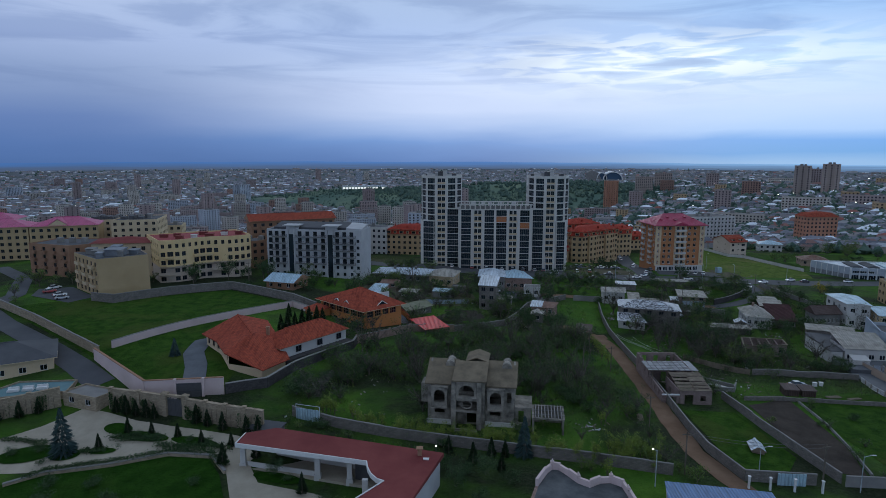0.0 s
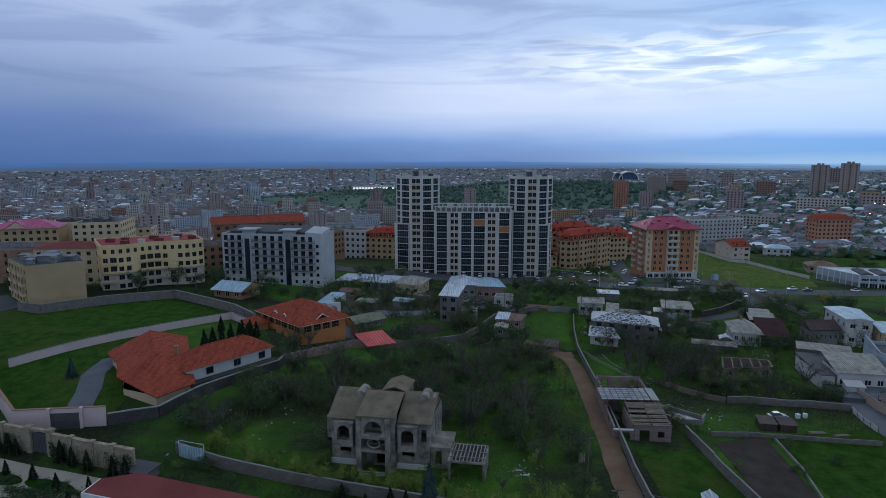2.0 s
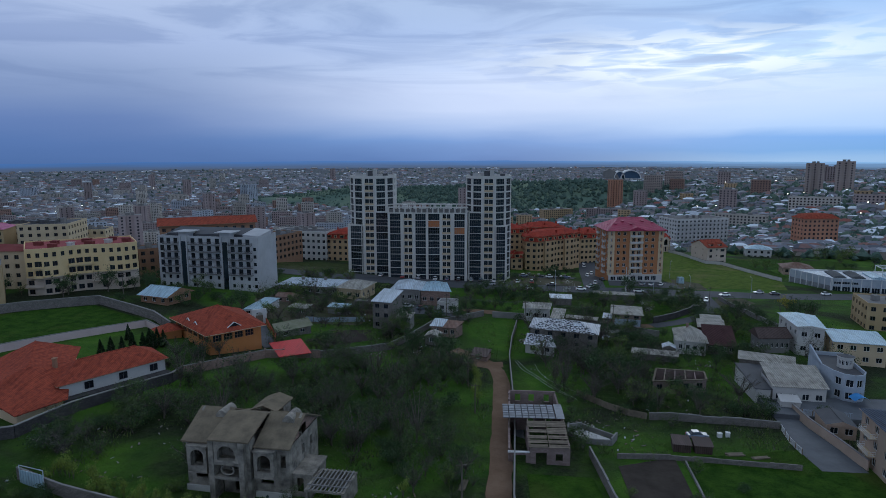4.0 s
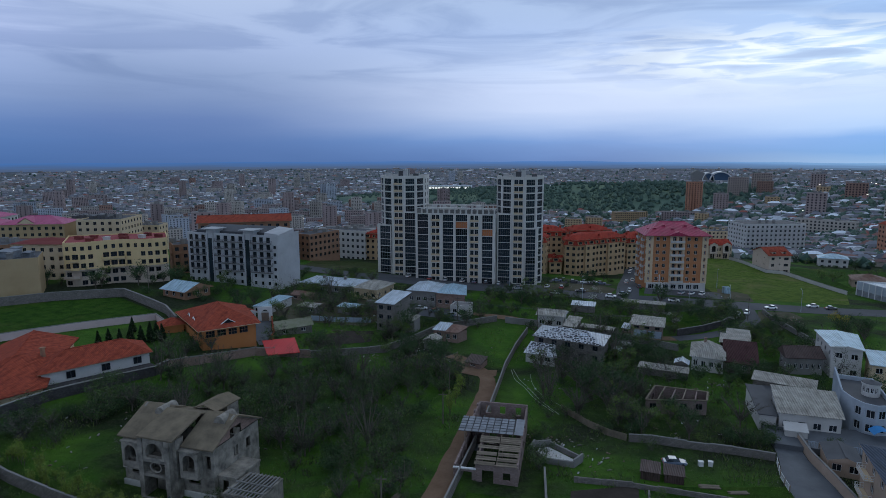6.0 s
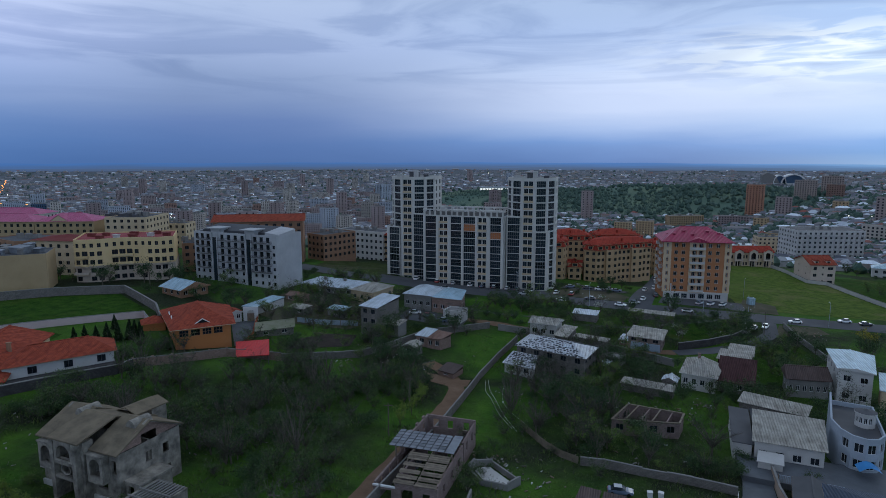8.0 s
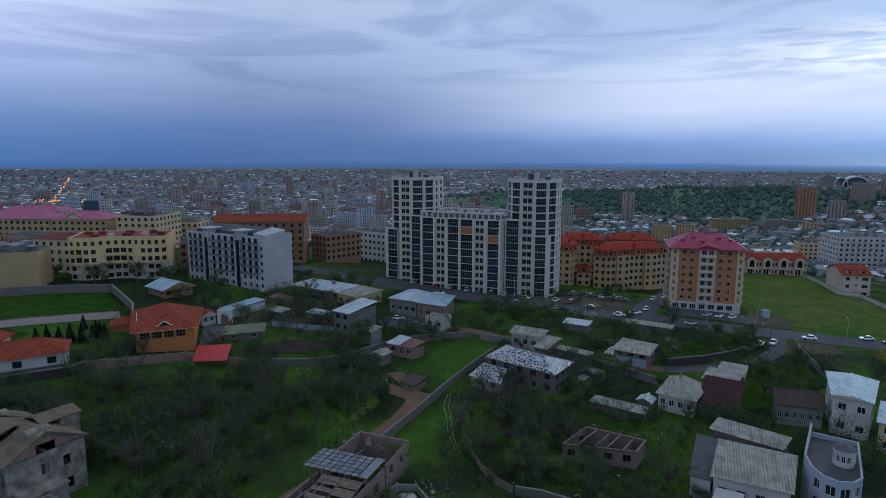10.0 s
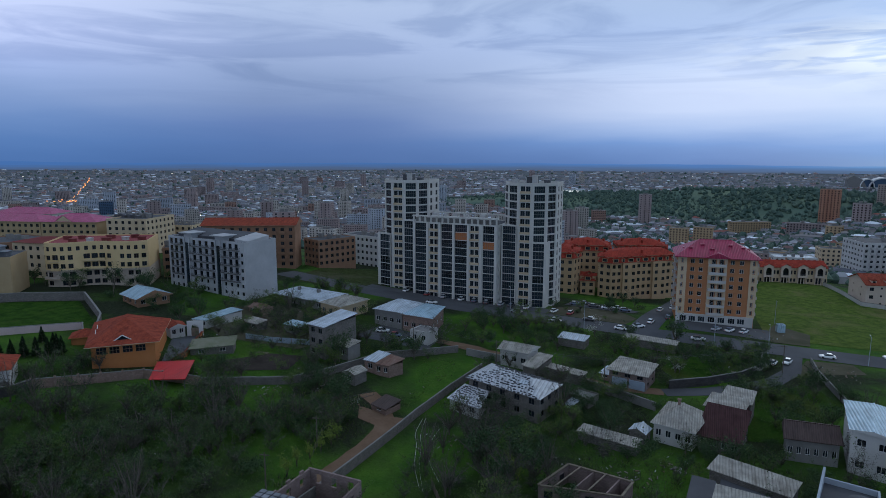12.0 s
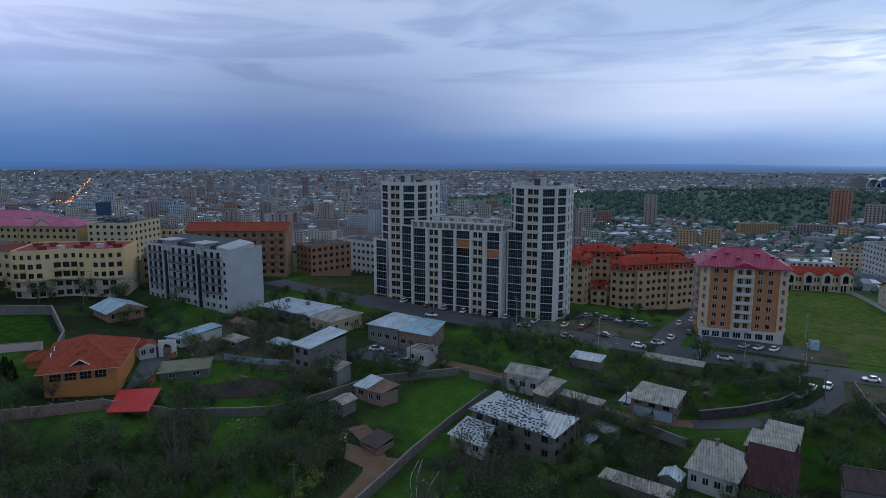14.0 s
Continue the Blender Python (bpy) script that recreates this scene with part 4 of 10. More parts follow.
# ---- apartment houses ----
# the white twin-tower house
def tower(cx, cy, mirror, label):
    z0, fh, nf = -2.2, 3.03, 15
    home = thing("apartment_tower", cx, cy, 0, 0, label, "tower block", "white towers")
    R = 10.4
    angs = [-90 + a for a in (-77, -46, -15, 15, 46, 77)]
    arc = [(R * math.cos(radians(a)), R * math.sin(radians(a))) for a in angs]
    poly = arc + [(9.8, 9), (-9.8, 9)]
    edges = {}
    for i in range(5):
        L = span(poly[i], poly[i + 1])
        if i == 2:
            edges[i] = [(L / 2 - 0.98, 1.72, 2.45, 0.3, "w"), (L / 2 + 0.98, 1.72, 2.45, 0.3, "w")]
        else:
            edges[i] = [(L / 2, L - 1.45, 2.5, 0.28, "g")]
    for i in (5, 7):
        L = span(poly[i], poly[(i + 1) % 8])
        edges[i] = row(L, 2, 2.2, 2.0, 0.5)
    edges[6] = row(19.6, 5, 2.2, 1.9, 0.6)
    top = storeys(home, poly, z0, nf, fh, edges, M_WHITE, 1.0, M_FRAMEG, M_GLASSB, 0.3, skirt=4)
    flat_roof(home, poly, top, M_DARKROOF, M_WHITE, 0.8)
    # balcony fronts in the middle bay
    L = span(poly[2], poly[3])
    for k in range(1, nf):
        placed("balcony", balcony_mesh(L - 1.5, 0.35, 0.85, M_WHITE, M_CREAM), home, wall_line(poly[2], poly[3], L / 2, z0 + k * fh + 0.1, 0))
    # ledges between the storeys
    for k in range(1, nf + 1):
        g = Geo()
        a, b = inset(poly, -0.14), poly
        z = z0 + k * fh
        for i in range(5):
            g.prism([a[i], a[i + 1], b[i + 1], b[i]], z - 0.16, z + 0.16)
        part("ledge", g, M_WHITE, home)
    # things on the roof
    for i, (x, y, w, h) in enumerate(((-6, -3, 2.4, 1.7), (0, 0, 4.0, 2.6), (1.5, -2.5, 1.8, 3.2), (6.2, -2, 2.2, 1.5), (-2, 4, 3.0, 1.8), (-7.5, 2, 1.6, 1.2))):
        g = Geo()
        g.box(x - w / 2, x + w / 2, y - w / 2.5, y + w / 2.5, top - 0.8, top - 0.8 + h)
        g.box(x - w / 2 - 0.15, x + w / 2 + 0.15, y - w / 2.5 - 0.15, y + w / 2.5 + 0.15, top - 0.8 + h, top - 0.65 + h)
        part("roof_unit", g, M_PALE if i % 2 == 0 else M_FRAMED, home)
    return home, poly, top


tower(-8.3, 314.8, 1, "white rounded tower block with dark glazed bays")
tower(44.9, 314.0, -1, "white rounded tower block with dark glazed bays")

mid = thing("apartment_block", 0, 0, 0, 0, "white middle block with dark glazing between two towers", "apartment block")
poly = [(0.6, 300.4), (35.6, 299.6), (36.0, 318), (0.8, 318)]
glaz = [(3.25, 4.7, 2.83, 0.1, "g"), (14.5, 4.6, 2.83, 0.1, "g"), (20.4, 5.0, 2.83, 0.1, "g"), (31.65, 4.5, 2.83, 0.1, "g")]
small = [(8.0, 1.5, 2.4, 0.35, "w"), (9.9, 1.5, 2.4, 0.35, "w"), (25.0, 1.5, 2.4, 0.35, "w"), (26.9, 1.5, 2.4, 0.35, "w")]
side_w = [(2.5, 1.2, 1.7, 0.7, "w")]
ztop = storeys(mid, poly, -2.2, 10, 3.03, {0: glaz + small, 1: side_w, 3: [(15.5, 1.2, 1.7, 0.7, "w")]}, M_WHITE, 0.4, M_FRAMEG, M_GLASSB, 0.45, lit={(0, 20.4, 8), (0, 31.65, 7)}, skirt=4)
for k in range(1, 10):
    for u in (8.95, 25.95):
        placed("balcony", balcony_mesh(3.8, 0.45, 0.85, M_WHITE, M_CREAM), mid, wall_line(poly[0], poly[1], u, -2.2 + k * 3.03 + 0.1, 0))
flat_roof(mid, poly, ztop, M_DARKROOF, M_WHITE, 0.2)
for i in range(15):        # open crown of posts and a ring beam
    x = 0.95 + i * 2.44
    g = Geo().box(x - 0.3, x + 0.3, 300.2, 300.9, ztop, ztop + 2.0)
    part("crown_post", g, M_WHITE, mid)
    g = Geo().box(x - 0.3, x + 0.3, 317.0, 317.6, ztop, ztop + 2.0)
    part("crown_post", g, M_WHITE, mid)
for y0, y1 in ((300.0, 301.1), (316.8, 317.8)):
    part("crown_beam", Geo().box(0.5, 35.9, y0, y1, ztop + 2.004, ztop + 2.5), M_WHITE, mid)
part("crown_screen", Geo().box(0.9, 35.4, 302.5, 302.7, ztop - 0.2, ztop + 1.4), M_CONC, mid)
for x, w in ((7.5, 2.2), (27.5, 2.2), (16, 1.5), (21, 1.2), (12, 1.0)):
    part("roof_unit", Geo().box(x - w / 2, x + w / 2, 306, 306 + w, ztop - 0.2, ztop + 2.9), M_PALE, mid)
# pilasters
for u in (0.44, 6.3, 11.55, 17.35, 23.45, 28.6, 34.5):
    part("pilaster", Geo().box(0.6 + u - 0.45, 0.6 + u + 0.45, 299.45 - u * 0.0225 + 0.6, 300.7 - u * 0.0225, -4, ztop), M_WHITE, mid)
# lower glazed wings at the towers
for poly, nf, glz in (([(-18.6, 306.0), (-11.9, 304.3), (-11.9, 318), (-18.6, 318)], 8, (1.4, 0.2)), ([(-5.6, 304.3), (0.55, 304.0), (0.55, 318), (-5.6, 318)], 10, (0.3, 0.5)),
                      ([(36.05, 303.6), (41.9, 303.3), (41.9, 318), (36.05, 318)], 10, (0.5, 0.3)), ([(48.2, 303.2), (53.3, 304.2), (53.6, 318), (48.2, 318)], 8, (0.25, 0.9))):
    w = thing("apartment_wing", 0, 0, 0, 0, "lower glazed wing at the foot of a white tower", "apartment block", "tower wings")
    L = span(poly[0], poly[1])
    ed = {0: [((glz[0] + L - glz[1]) / 2, L - glz[0] - glz[1], 2.83, 0.1, "g")], 1: [(12.4, 1.0, 1.5, 0.8, "w")]}
    tp = storeys(w, poly, -2.2, nf, 3.03, ed, M_WHITE, 0.5, M_FRAMEG, M_GLASSB, 0.3, skirt=4)
    flat_roof(w, poly, tp, M_DARKROOF, M_WHITE, 0.4)

# the grey seven-storey house
grey = thing("apartment_block", -79.4, 253.8, 4.4, math.degrees(math.atan2(249.2 - 253.8, -39.4 + 79.4)), "pale grey unfinished seven-storey block with balconies", "apartment block")
GL, GD = 40.3, 15.0
poly = [(0, 0), (GL, 0), (GL, GD), (0, GD)]
up, low = set(range(2, 7)), {0, 1}
bays = []
for u in (1.6, 4.3, 7.2, 14.2, 17.5, 20.8, 24.1, 30.2, 33.2, 36.2):
    bays.append((u, 1.7, 2.1, 0.2, "w", up))
    bays.append((u, 1.15, 1.35, 0.8, "w", low))
bays.append((38.9, 1.2, 1.3, 0.8, "w", set(range(0, 6))))
tp = storeys(grey, poly, 0, 7, 2.78, {0: bays}, M_GREYP, 0.3, M_FRAMED, M_GLASS, 0.3, skirt=3, grille=(1, 1))
flat_roof(grey, poly, tp, M_DARKROOF, M_GREYP, 0.3)
for k in range(2, 7):
    for u0, u1 in ((2.6, 8.8), (12.8, 25.6), (28.8, 38.0)):
        placed("balcony", balcony_mesh(u1 - u0, 1.1, 0.9, M_CONC, M_FRAMED, False), grey, wall_line(poly[0], poly[1], (u0 + u1) / 2, 2.78 * k + 0.1, 0))
for u in (10.6, 27.3):
    g = Geo().box(u - 1.1, u + 1.1, -0.06, 0.3, -2, tp - 2.0)
    part("stair_glazing", g, M_GLASSB, grey, "tall dark stairwell glazing")
    g = Geo().box(u - 1.5, u - 1.1, -0.5, 0.3, -2, tp)
    g.box(u + 1.1, u + 1.5, -0.5, 0.3, -2, tp)
    part("pier", g, M_GREYP, grey)
    g = Geo().box(u - 2.2, u + 2.2, 0.4, 5.0, tp - 0.3, tp + 1.5)
    part("roof_house", g, M_GREYP, grey)
    g = Geo().box(u - 3.4, u + 3.4, -0.9, 5.6, tp + 1.5, tp + 1.75)
    part("roof_slab", g, M_GREYP, grey)
g = Geo().prism([(2, 3), (GL - 7, 3), (GL - 7, 12), (2, 12)], tp - 0.3, [tp + 0.5, tp + 0.5, tp + 2.0, tp + 2.0])
part("attic_roof", g, M_DARKROOF, grey)
g = Geo().prism([(GL - 6.9, 2), (GL - 0.4, 2), (GL - 0.4, 12), (GL - 6.9, 12)], tp - 0.3, [tp + 0.7, tp + 0.2, tp + 1.4, tp + 2.0])
part("attic_gable", g, M_GREYP, grey)

# the cream house with the wavy front
cream = thing("apartment_block", 0, 0, 0, 0, "cream-yellow apartment house with a wavy overhanging front", "apartment block")
CA, CB, NF = Vector((-112.6, 228.2)), Vector((-84.4, 248.4)), 14
c_dir = (CB - CA).normalized()
c_out = Vector((c_dir.y, -c_dir.x))


def wavy_front(back):
    """The front in two soft bulges, moved back by so much."""
    line = [CA.lerp(CB, i / NF) + c_out * (1.5 * math.sin(3 * math.pi * i / NF) - back) for i in range(NF + 1)]
    return [tuple(p) for p in line] + [(-96 + 0.3 * back, 264), (-126 + 0.3 * back, 246)]


low_p, up_p = wavy_front(1.0), wavy_front(0.0)
ed = {i: [(span(low_p[i], low_p[i + 1]) / 2, 1.8, 1.7, 0.7, "w")] for i in (0, 2, 3, 5, 6, 7, 9, 11, 12)}
ed[NF] = row(span(low_p[NF], low_p[NF + 1]), 4, 2.4, 1.4, 0.9, "B")
storeys(cream, low_p, 6.0, 2, 3.15, ed, M_CREAMBASE, 0.1, M_FRAMED, M_GLASS, 0.3, "base_wall", skirt=3)
ed = {}
for i in range(NF):
    L = span(up_p[i], up_p[i + 1])
    ed[i] = [(L / 2, 1.2, 1.55, 0.8, "w", {2})]
    if i not in (4, 9):
        ed[i].append((L / 2, 2.1 if i in (1, 5, 6, 7) else 1.6, 2.2 if i in (1, 5, 6, 7) else 1.7, 0.4 if i in (1, 5, 6, 7) else 0.7, "w", {0, 1}))
ed[NF] = row(span(up_p[NF], up_p[NF + 1]), 4, 2.6, 1.6, 0.8, "B")
ed[NF + 2] = row(span(up_p[NF + 2], up_p[0]), 6, 1.5, 1.7, 0.8)
tp = storeys(cream, up_p, 12.42, 3, 3.15, ed, M_YELLOW, 0.75, M_FRAMED, M_GLASS, 0.3, skirt=0)
part("soffit", Geo().prism(up_p, 12.2, 12.416), M_CREAMBASE, cream)
part("string_course", Geo().prism(inset(up_p, -0.12), 12.42, 12.62, top=False, bottom=False), M_CREAM, cream)
for i, ks, lift in ((1, (0, 1), 12.42), (5, (0, 1), 12.42), (6, (0, 1), 12.42), (7, (0, 1), 12.42), (8, (0,), 9.2), (9, (0,), 9.2), (1, (0,), 9.2), (0, (0,), 9.2)):
    src = up_p if lift > 12 else low_p
    for k in ks:
        placed("balcony", balcony_mesh(span(src[i], src[i + 1]) + 0.2, 1.0 if lift > 12 else 1.4, 0.85, M_CREAM, M_YELLOW if lift > 12 else M_CREAMBASE), cream, wall_line(src[i], src[i + 1], span(src[i], src[i + 1]) / 2, lift + 3.15 * k + 0.1, 0))
flat_roof(cream, up_p, tp, M_CREAMROOF, M_YELLOW, 0.45)
for x, y, w_h in ((-108, 236, 1.3), (-104, 240, 1.0), (-99, 243, 1.6), (-95, 248, 1.1), (-90, 251, 1.3), (-112, 243, 1.2), (-104, 249, 1.5), (-97, 254, 1.2), (-116, 240, 1.4)):
    g = Geo().box(x - w_h, x + w_h, y - 0.8, y + 0.8, tp - 0.45, tp + 0.7)
    g.box(x - w_h - 0.2, x + w_h + 0.2, y - 1, y + 1, tp + 0.7, tp + 0.85)
    part("roof_hatch", g, M_WINE if w_h > 1.15 else M_PALE, cream)

bare = thing("apartment_block", 0, 0, 0, 0, "four-storey block with a bare beige end wall", "apartment block")
poly = [(-121.9, 203.4), (-109.6, 214.2), (-119, 226), (-138, 217)]
L = span(poly[3], poly[0])
tp = storeys(bare, poly, 6.6, 4, 3.2, {3: row(L, 6, 1.5, 1.5, 0.8, "w", 1.6)}, M_BEIGE, 0.4, M_FRAMED, M_GLASS, 0.25, skirt=3)
for k in (1, 2, 3):
    for u in (4.0, 10.5, 17.0):
        placed("balcony", balcony_mesh(3.4, 1.0, 0.9, M_CREAM, M_CREAM), bare, wall_line(poly[3], poly[0], u, 6.6 + 3.2 * k, 0))
flat_roof(bare, poly, tp, M_DARKROOF, M_CONC, 0.3)
for k, (x, y, w, h) in enumerate(((-121, 214, 6, 1.8), (-127, 214, 4, 1.2), (-116, 217, 3, 1.0), (-131, 216, 3, 1.5), (-124, 209, 2, 1.1), (-118, 211.5, 1.6, 1.4), (-124, 220, 3, 1.9))):
    g = Geo().box(x - w / 2, x + w / 2, y - w / 3, y + w / 3, tp - 0.3, tp + h)
    g.prism([(x - w / 2 - .3, y - w / 3 - .3), (x + w / 2 + .3, y - w / 3 - .3), (x + w / 2 + .3, y + w / 3 + .3), (x - w / 2 - .3, y + w / 3 + .3)], tp + h + 0.004, [tp + h + 0.15, tp + h + 0.15, tp + h + 0.5, tp + h + 0.5])
    part("roof_house", g, M_CONC if k % 2 else M_SHEET, bare)

# the orange house with the magenta roof
flats = thing("apartment_block", 98.8, 310.0, -3.2, math.degrees(math.atan2(2.6, 24.8)), "orange and cream eight-storey flats under a magenta roof", "apartment block")
W, D = 25.0, 19.0
poly = [(0, 0), (W, 0), (W, D), (0, D)]
ed = {0: [(u, 1.35, 1.5, 0.8, "w") for u in (4.6, 7.3, 17.3, 20.2)] + [(u, 1.2, 2.0, 0.4, "w") for u in (11.4, 13.9)] + [(1.3, 0.6, 1.5, 0.8, "w"), (23.9, 0.6, 1.5, 0.8, "w")],
      1: row(D, 5, 1.4, 1.5, 0.8), 3: row(D, 5, 1.4, 1.5, 0.8)}
tp = storeys(flats, poly, 0, 8, 2.85, ed, M_ORANGE, 0.2, M_FRAMEW, M_GLASS, 0.2, first=1, skirt=4)
for x0, x1 in ((-0.15, 2.75), (W - 2.3, W + 0.15)):       # cream corner bands
    for ya, yb in ((-0.25, 0.4),):
        g = Geo()
        facade(g, (x0, ya), (x1, ya), 2.6, tp, [((x1 - x0) / 2 - 0.45, (x1 - x0) / 2 + 0.45, 2.85 * k + 0.7, 2.85 * k + 2.4) for k in range(1, 8)], 0.24)
        g.box(x0, x0 + 0.02, ya + 0.004, yb, 2.6, tp)
        g.box(x1 - 0.02, x1, ya + 0.004, yb, 2.6, tp)
        part("corner_band", g, M_CREAM, flats, "cream plaster corner band")
g = Geo()
facade(g, (9.6, -0.3), (15.6, -0.3), 2.85, tp, [(1.0, 2.7, 2.85 * k + 0.4, 2.85 * k + 2.4) for k in range(1, 8)] + [(3.4, 5.1, 2.85 * k + 0.4, 2.85 * k + 2.4) for k in range(1, 8)], 0.28)
g.box(9.58, 9.6, -0.296, 0.2, 2.85, tp)
g.box(15.6, 15.62, -0.296, 0.2, 2.85, tp)
part("centre_band", g, M_CREAM, flats, "cream plaster centre band")
for k in range(1, 8):
    placed("balcony", balcony_mesh(5.6, 1.1, 0.9, M_CREAM, M_PALE), flats, wall_line(poly[0], poly[1], 12.6, 2.85 * k + 0.1, -0.3))
    for e_ in (1, 3):
        for u in (4.5, 13.5):
            placed("balcony", balcony_mesh(3.4, 1.0, 0.9, M_CREAM, M_PALE), flats, wall_line(poly[e_], poly[(e_ + 1) % 4], u, 2.85 * k + 0.1, 0))
g = Geo()
facade(g, (0.3, -0.8), (W - 0.3, -0.8), -2, 2.6, [(u, u + 2.2, 0.3, 2.2) for u in (1.0, 4.0, 7.0, 10.2, 13.4, 16.6, 19.6)], 0.2)
g.box(0.3, W - 0.3, -0.796, 0.1, 2.6, 2.85)
part("shop_front", g, M_PALE, flats, "pale ground-floor shop front")
for u in (1.0, 4.0, 7.0, 10.2, 13.4, 16.6, 19.6):
    placed("shop_window", window_mesh(2.2, 1.9, 3, 1, M_FRAMEW, M_GLASSB), flats, pose(0.3 + u + 1.1, -0.61, 0.3))
hip_roof(flats, 0, W, 0, D, tp, 5.0, 1.3, M_MAGENTA, M_MAGENTA, run=8.5)
g = Geo().add([(8.5, -1.2, tp + 0.1), (16.7, -1.2, tp + 0.1), (12.6, -1.2, tp + 1.7), (12.6, 4.0, tp + 1.9)], [(0, 1, 2), (0, 2, 3), (1, 3, 2)])
part("front_gable", g, M_MAGENTA, flats)
for x, y, z in ((4, 4, 2.0), (8, 6, 3.0), (17, 6, 3.0), (21, 5, 2.4), (11, 3.5, 1.9), (23, 8, 1.6), (2.2, 8, 1.4)):
    g = Geo().box(x - 0.5, x + 0.5, y - 0.7, y + 0.7, tp + z - 0.6, tp + z + 0.7)
    g.box(x - 0.7, x + 0.7, y - 0.9, y + 0.9, tp + z + 0.7, tp + z + 0.82)
    part("dormer", g, M_MAGENTA, flats)

# ochre houses under red roofs
def red_house(poly, z0, nf, fh, label, wall_m, skirt=5, run=5.0, h=2.2, roof_m=None, crown=None, attic=2.5):
    """Flats whose top storey stands in a steep red roof with gabled dormers, under a low hipped crown."""
    home = thing("apartment_block", 0, 0, 0, 0, label, "apartment block", "red-roofed flats")
    roof_m = roof_m or M_REDROOF
    ed = {}
    for i in range(len(poly)):
        L = span(poly[i], poly[(i + 1) % len(poly)])
        ed[i] = row(L, max(1, round(L / 3.0)), 1.5, 1.5, 0.8) if L > 2.4 else []
    tp = storeys(home, poly, z0, nf, fh, ed, wall_m, 0.2, M_FRAMED, M_GLASS, 0.25, skirt=skirt)
    top_p = crown or poly
    mansard(home, top_p, tp, 0.55, 0.9, attic, roof_m, M_TUFF, "attic_roof")
    mansard(home, inset(top_p, 0.5), tp + attic, 0.35, run, h, roof_m, M_TUFF, cap=0.6)
    n = len(top_p)
    for i in range(n):
        p0, p1 = top_p[i], top_p[(i + 1) % n]
        L = span(p0, p1)
        for j in range(int(L / 3.6)):
            w_d, big_d = (2.5, True) if j % 2 == 0 else (1.5, False)
            dm = Geo().box(-w_d / 2, w_d / 2, 0.0, 1.6, 0, 1.7, 1)
            dm.add([(-w_d / 2 - 0.25, -0.25, 1.72), (w_d / 2 + 0.25, -0.25, 1.72), (0, -0.25, 2.7 if big_d else 2.1), (-w_d / 2 - 0.25, 2.6, 1.72), (w_d / 2 + 0.25, 2.6, 1.72), (0, 2.6, 2.75 if big_d else 2.1)], [(0, 2, 5, 3), (2, 1, 4, 5), (0, 1, 2)], 0)
            d_ob = part("dormer", dm, [roof_m, wall_m], home)
            d_ob.matrix_basis = wall_line(p0, p1, L * (j + 0.5) / int(L / 3.6), tp + 0.25, -0.42)
            placed("dormer_window", window_mesh(w_d - 0.6, 1.25, 2, 1, M_FRAMED, M_GLASS), d_ob, pose(0, -0.012, 0.25))
    ridge_p = inset(top_p, run * 0.55)
    for i in range(n):          # vents and chimneys on the crown
        a, b = ridge_p[i], ridge_p[(i + 1) % n]
        if span(a, b) > 4:
            x, y = (a[0] + b[0]) / 2, (a[1] + b[1]) / 2
            g = Geo().box(x - 0.45, x + 0.45, y - 0.45, y + 0.45, tp + attic + h * 0.3, tp + attic + h * 0.5 + 1.1)
            g.box(x - 0.6, x + 0.6, y - 0.6, y + 0.6, tp + attic + h * 0.5 + 1.1, tp + attic + h * 0.5 + 1.25)
            part("roof_vent", g, roof_m, home)
    return home


# the long stepped block, its corner to the parking bay
red_house([(63.5, 360), (64.8, 352.4), (70.6, 350.4), (74.5, 353.6), (75.1, 352.8), (80.5, 357.3), (79.9, 358.1), (86, 363.2), (86.6, 362.4), (92, 366.9), (91.4, 367.7), (95.6, 371.3), (90, 381), (68, 370)], -7.0, 5, 3.06,
          "ochre five-storey flats with bays under a red attic roof", M_OCHRE, crown=[(63.5, 360), (64.8, 352.4), (70.6, 350.0), (95.9, 371.0), (90, 381), (68, 370)], run=4.2)
red_house([(42, 345), (55.2, 346.6), (56.6, 353.6), (55, 363), (41, 361)], -5.6, 5, 3.1, "ochre five-storey flats under a red attic roof", M_OCHRE)
red_house([(57.4, 351), (63.4, 352.8), (62.4, 361), (56.6, 359.4)], -6.4, 2, 3.0, "low ochre link house under a red roof", M_OCHRE, attic=0.9, h=0.9, run=2.4)
red_house([(-42, 358), (-20, 354), (-8, 360), (-12, 374), (-38, 374)], -4, 4, 3.1, "ochre flats with a red roof behind the towers", M_OCHRE)
red_house([(46, 372), (66, 376), (63, 391), (43, 387)], -6.0, 5, 3.1, "ochre flats under a broad red roof", M_OCHRE)
red_house([(98, 384), (108, 388), (112, 400), (102, 405), (93, 396)], -10, 5, 3.1, "ochre corner flats under a red roof", M_OCHRE)
red_house([(68, 388), (90, 394), (87, 408), (64, 402)], -7.0, 5, 3.1, "tuff-coloured flats under a red roof", M_TUFF)
red_house([(108, 408), (128, 412), (126, 426), (106, 421)], -14, 4, 3.1, "ochre flats under a red roof", M_OCHRE)

# ---- houses and sheds ----


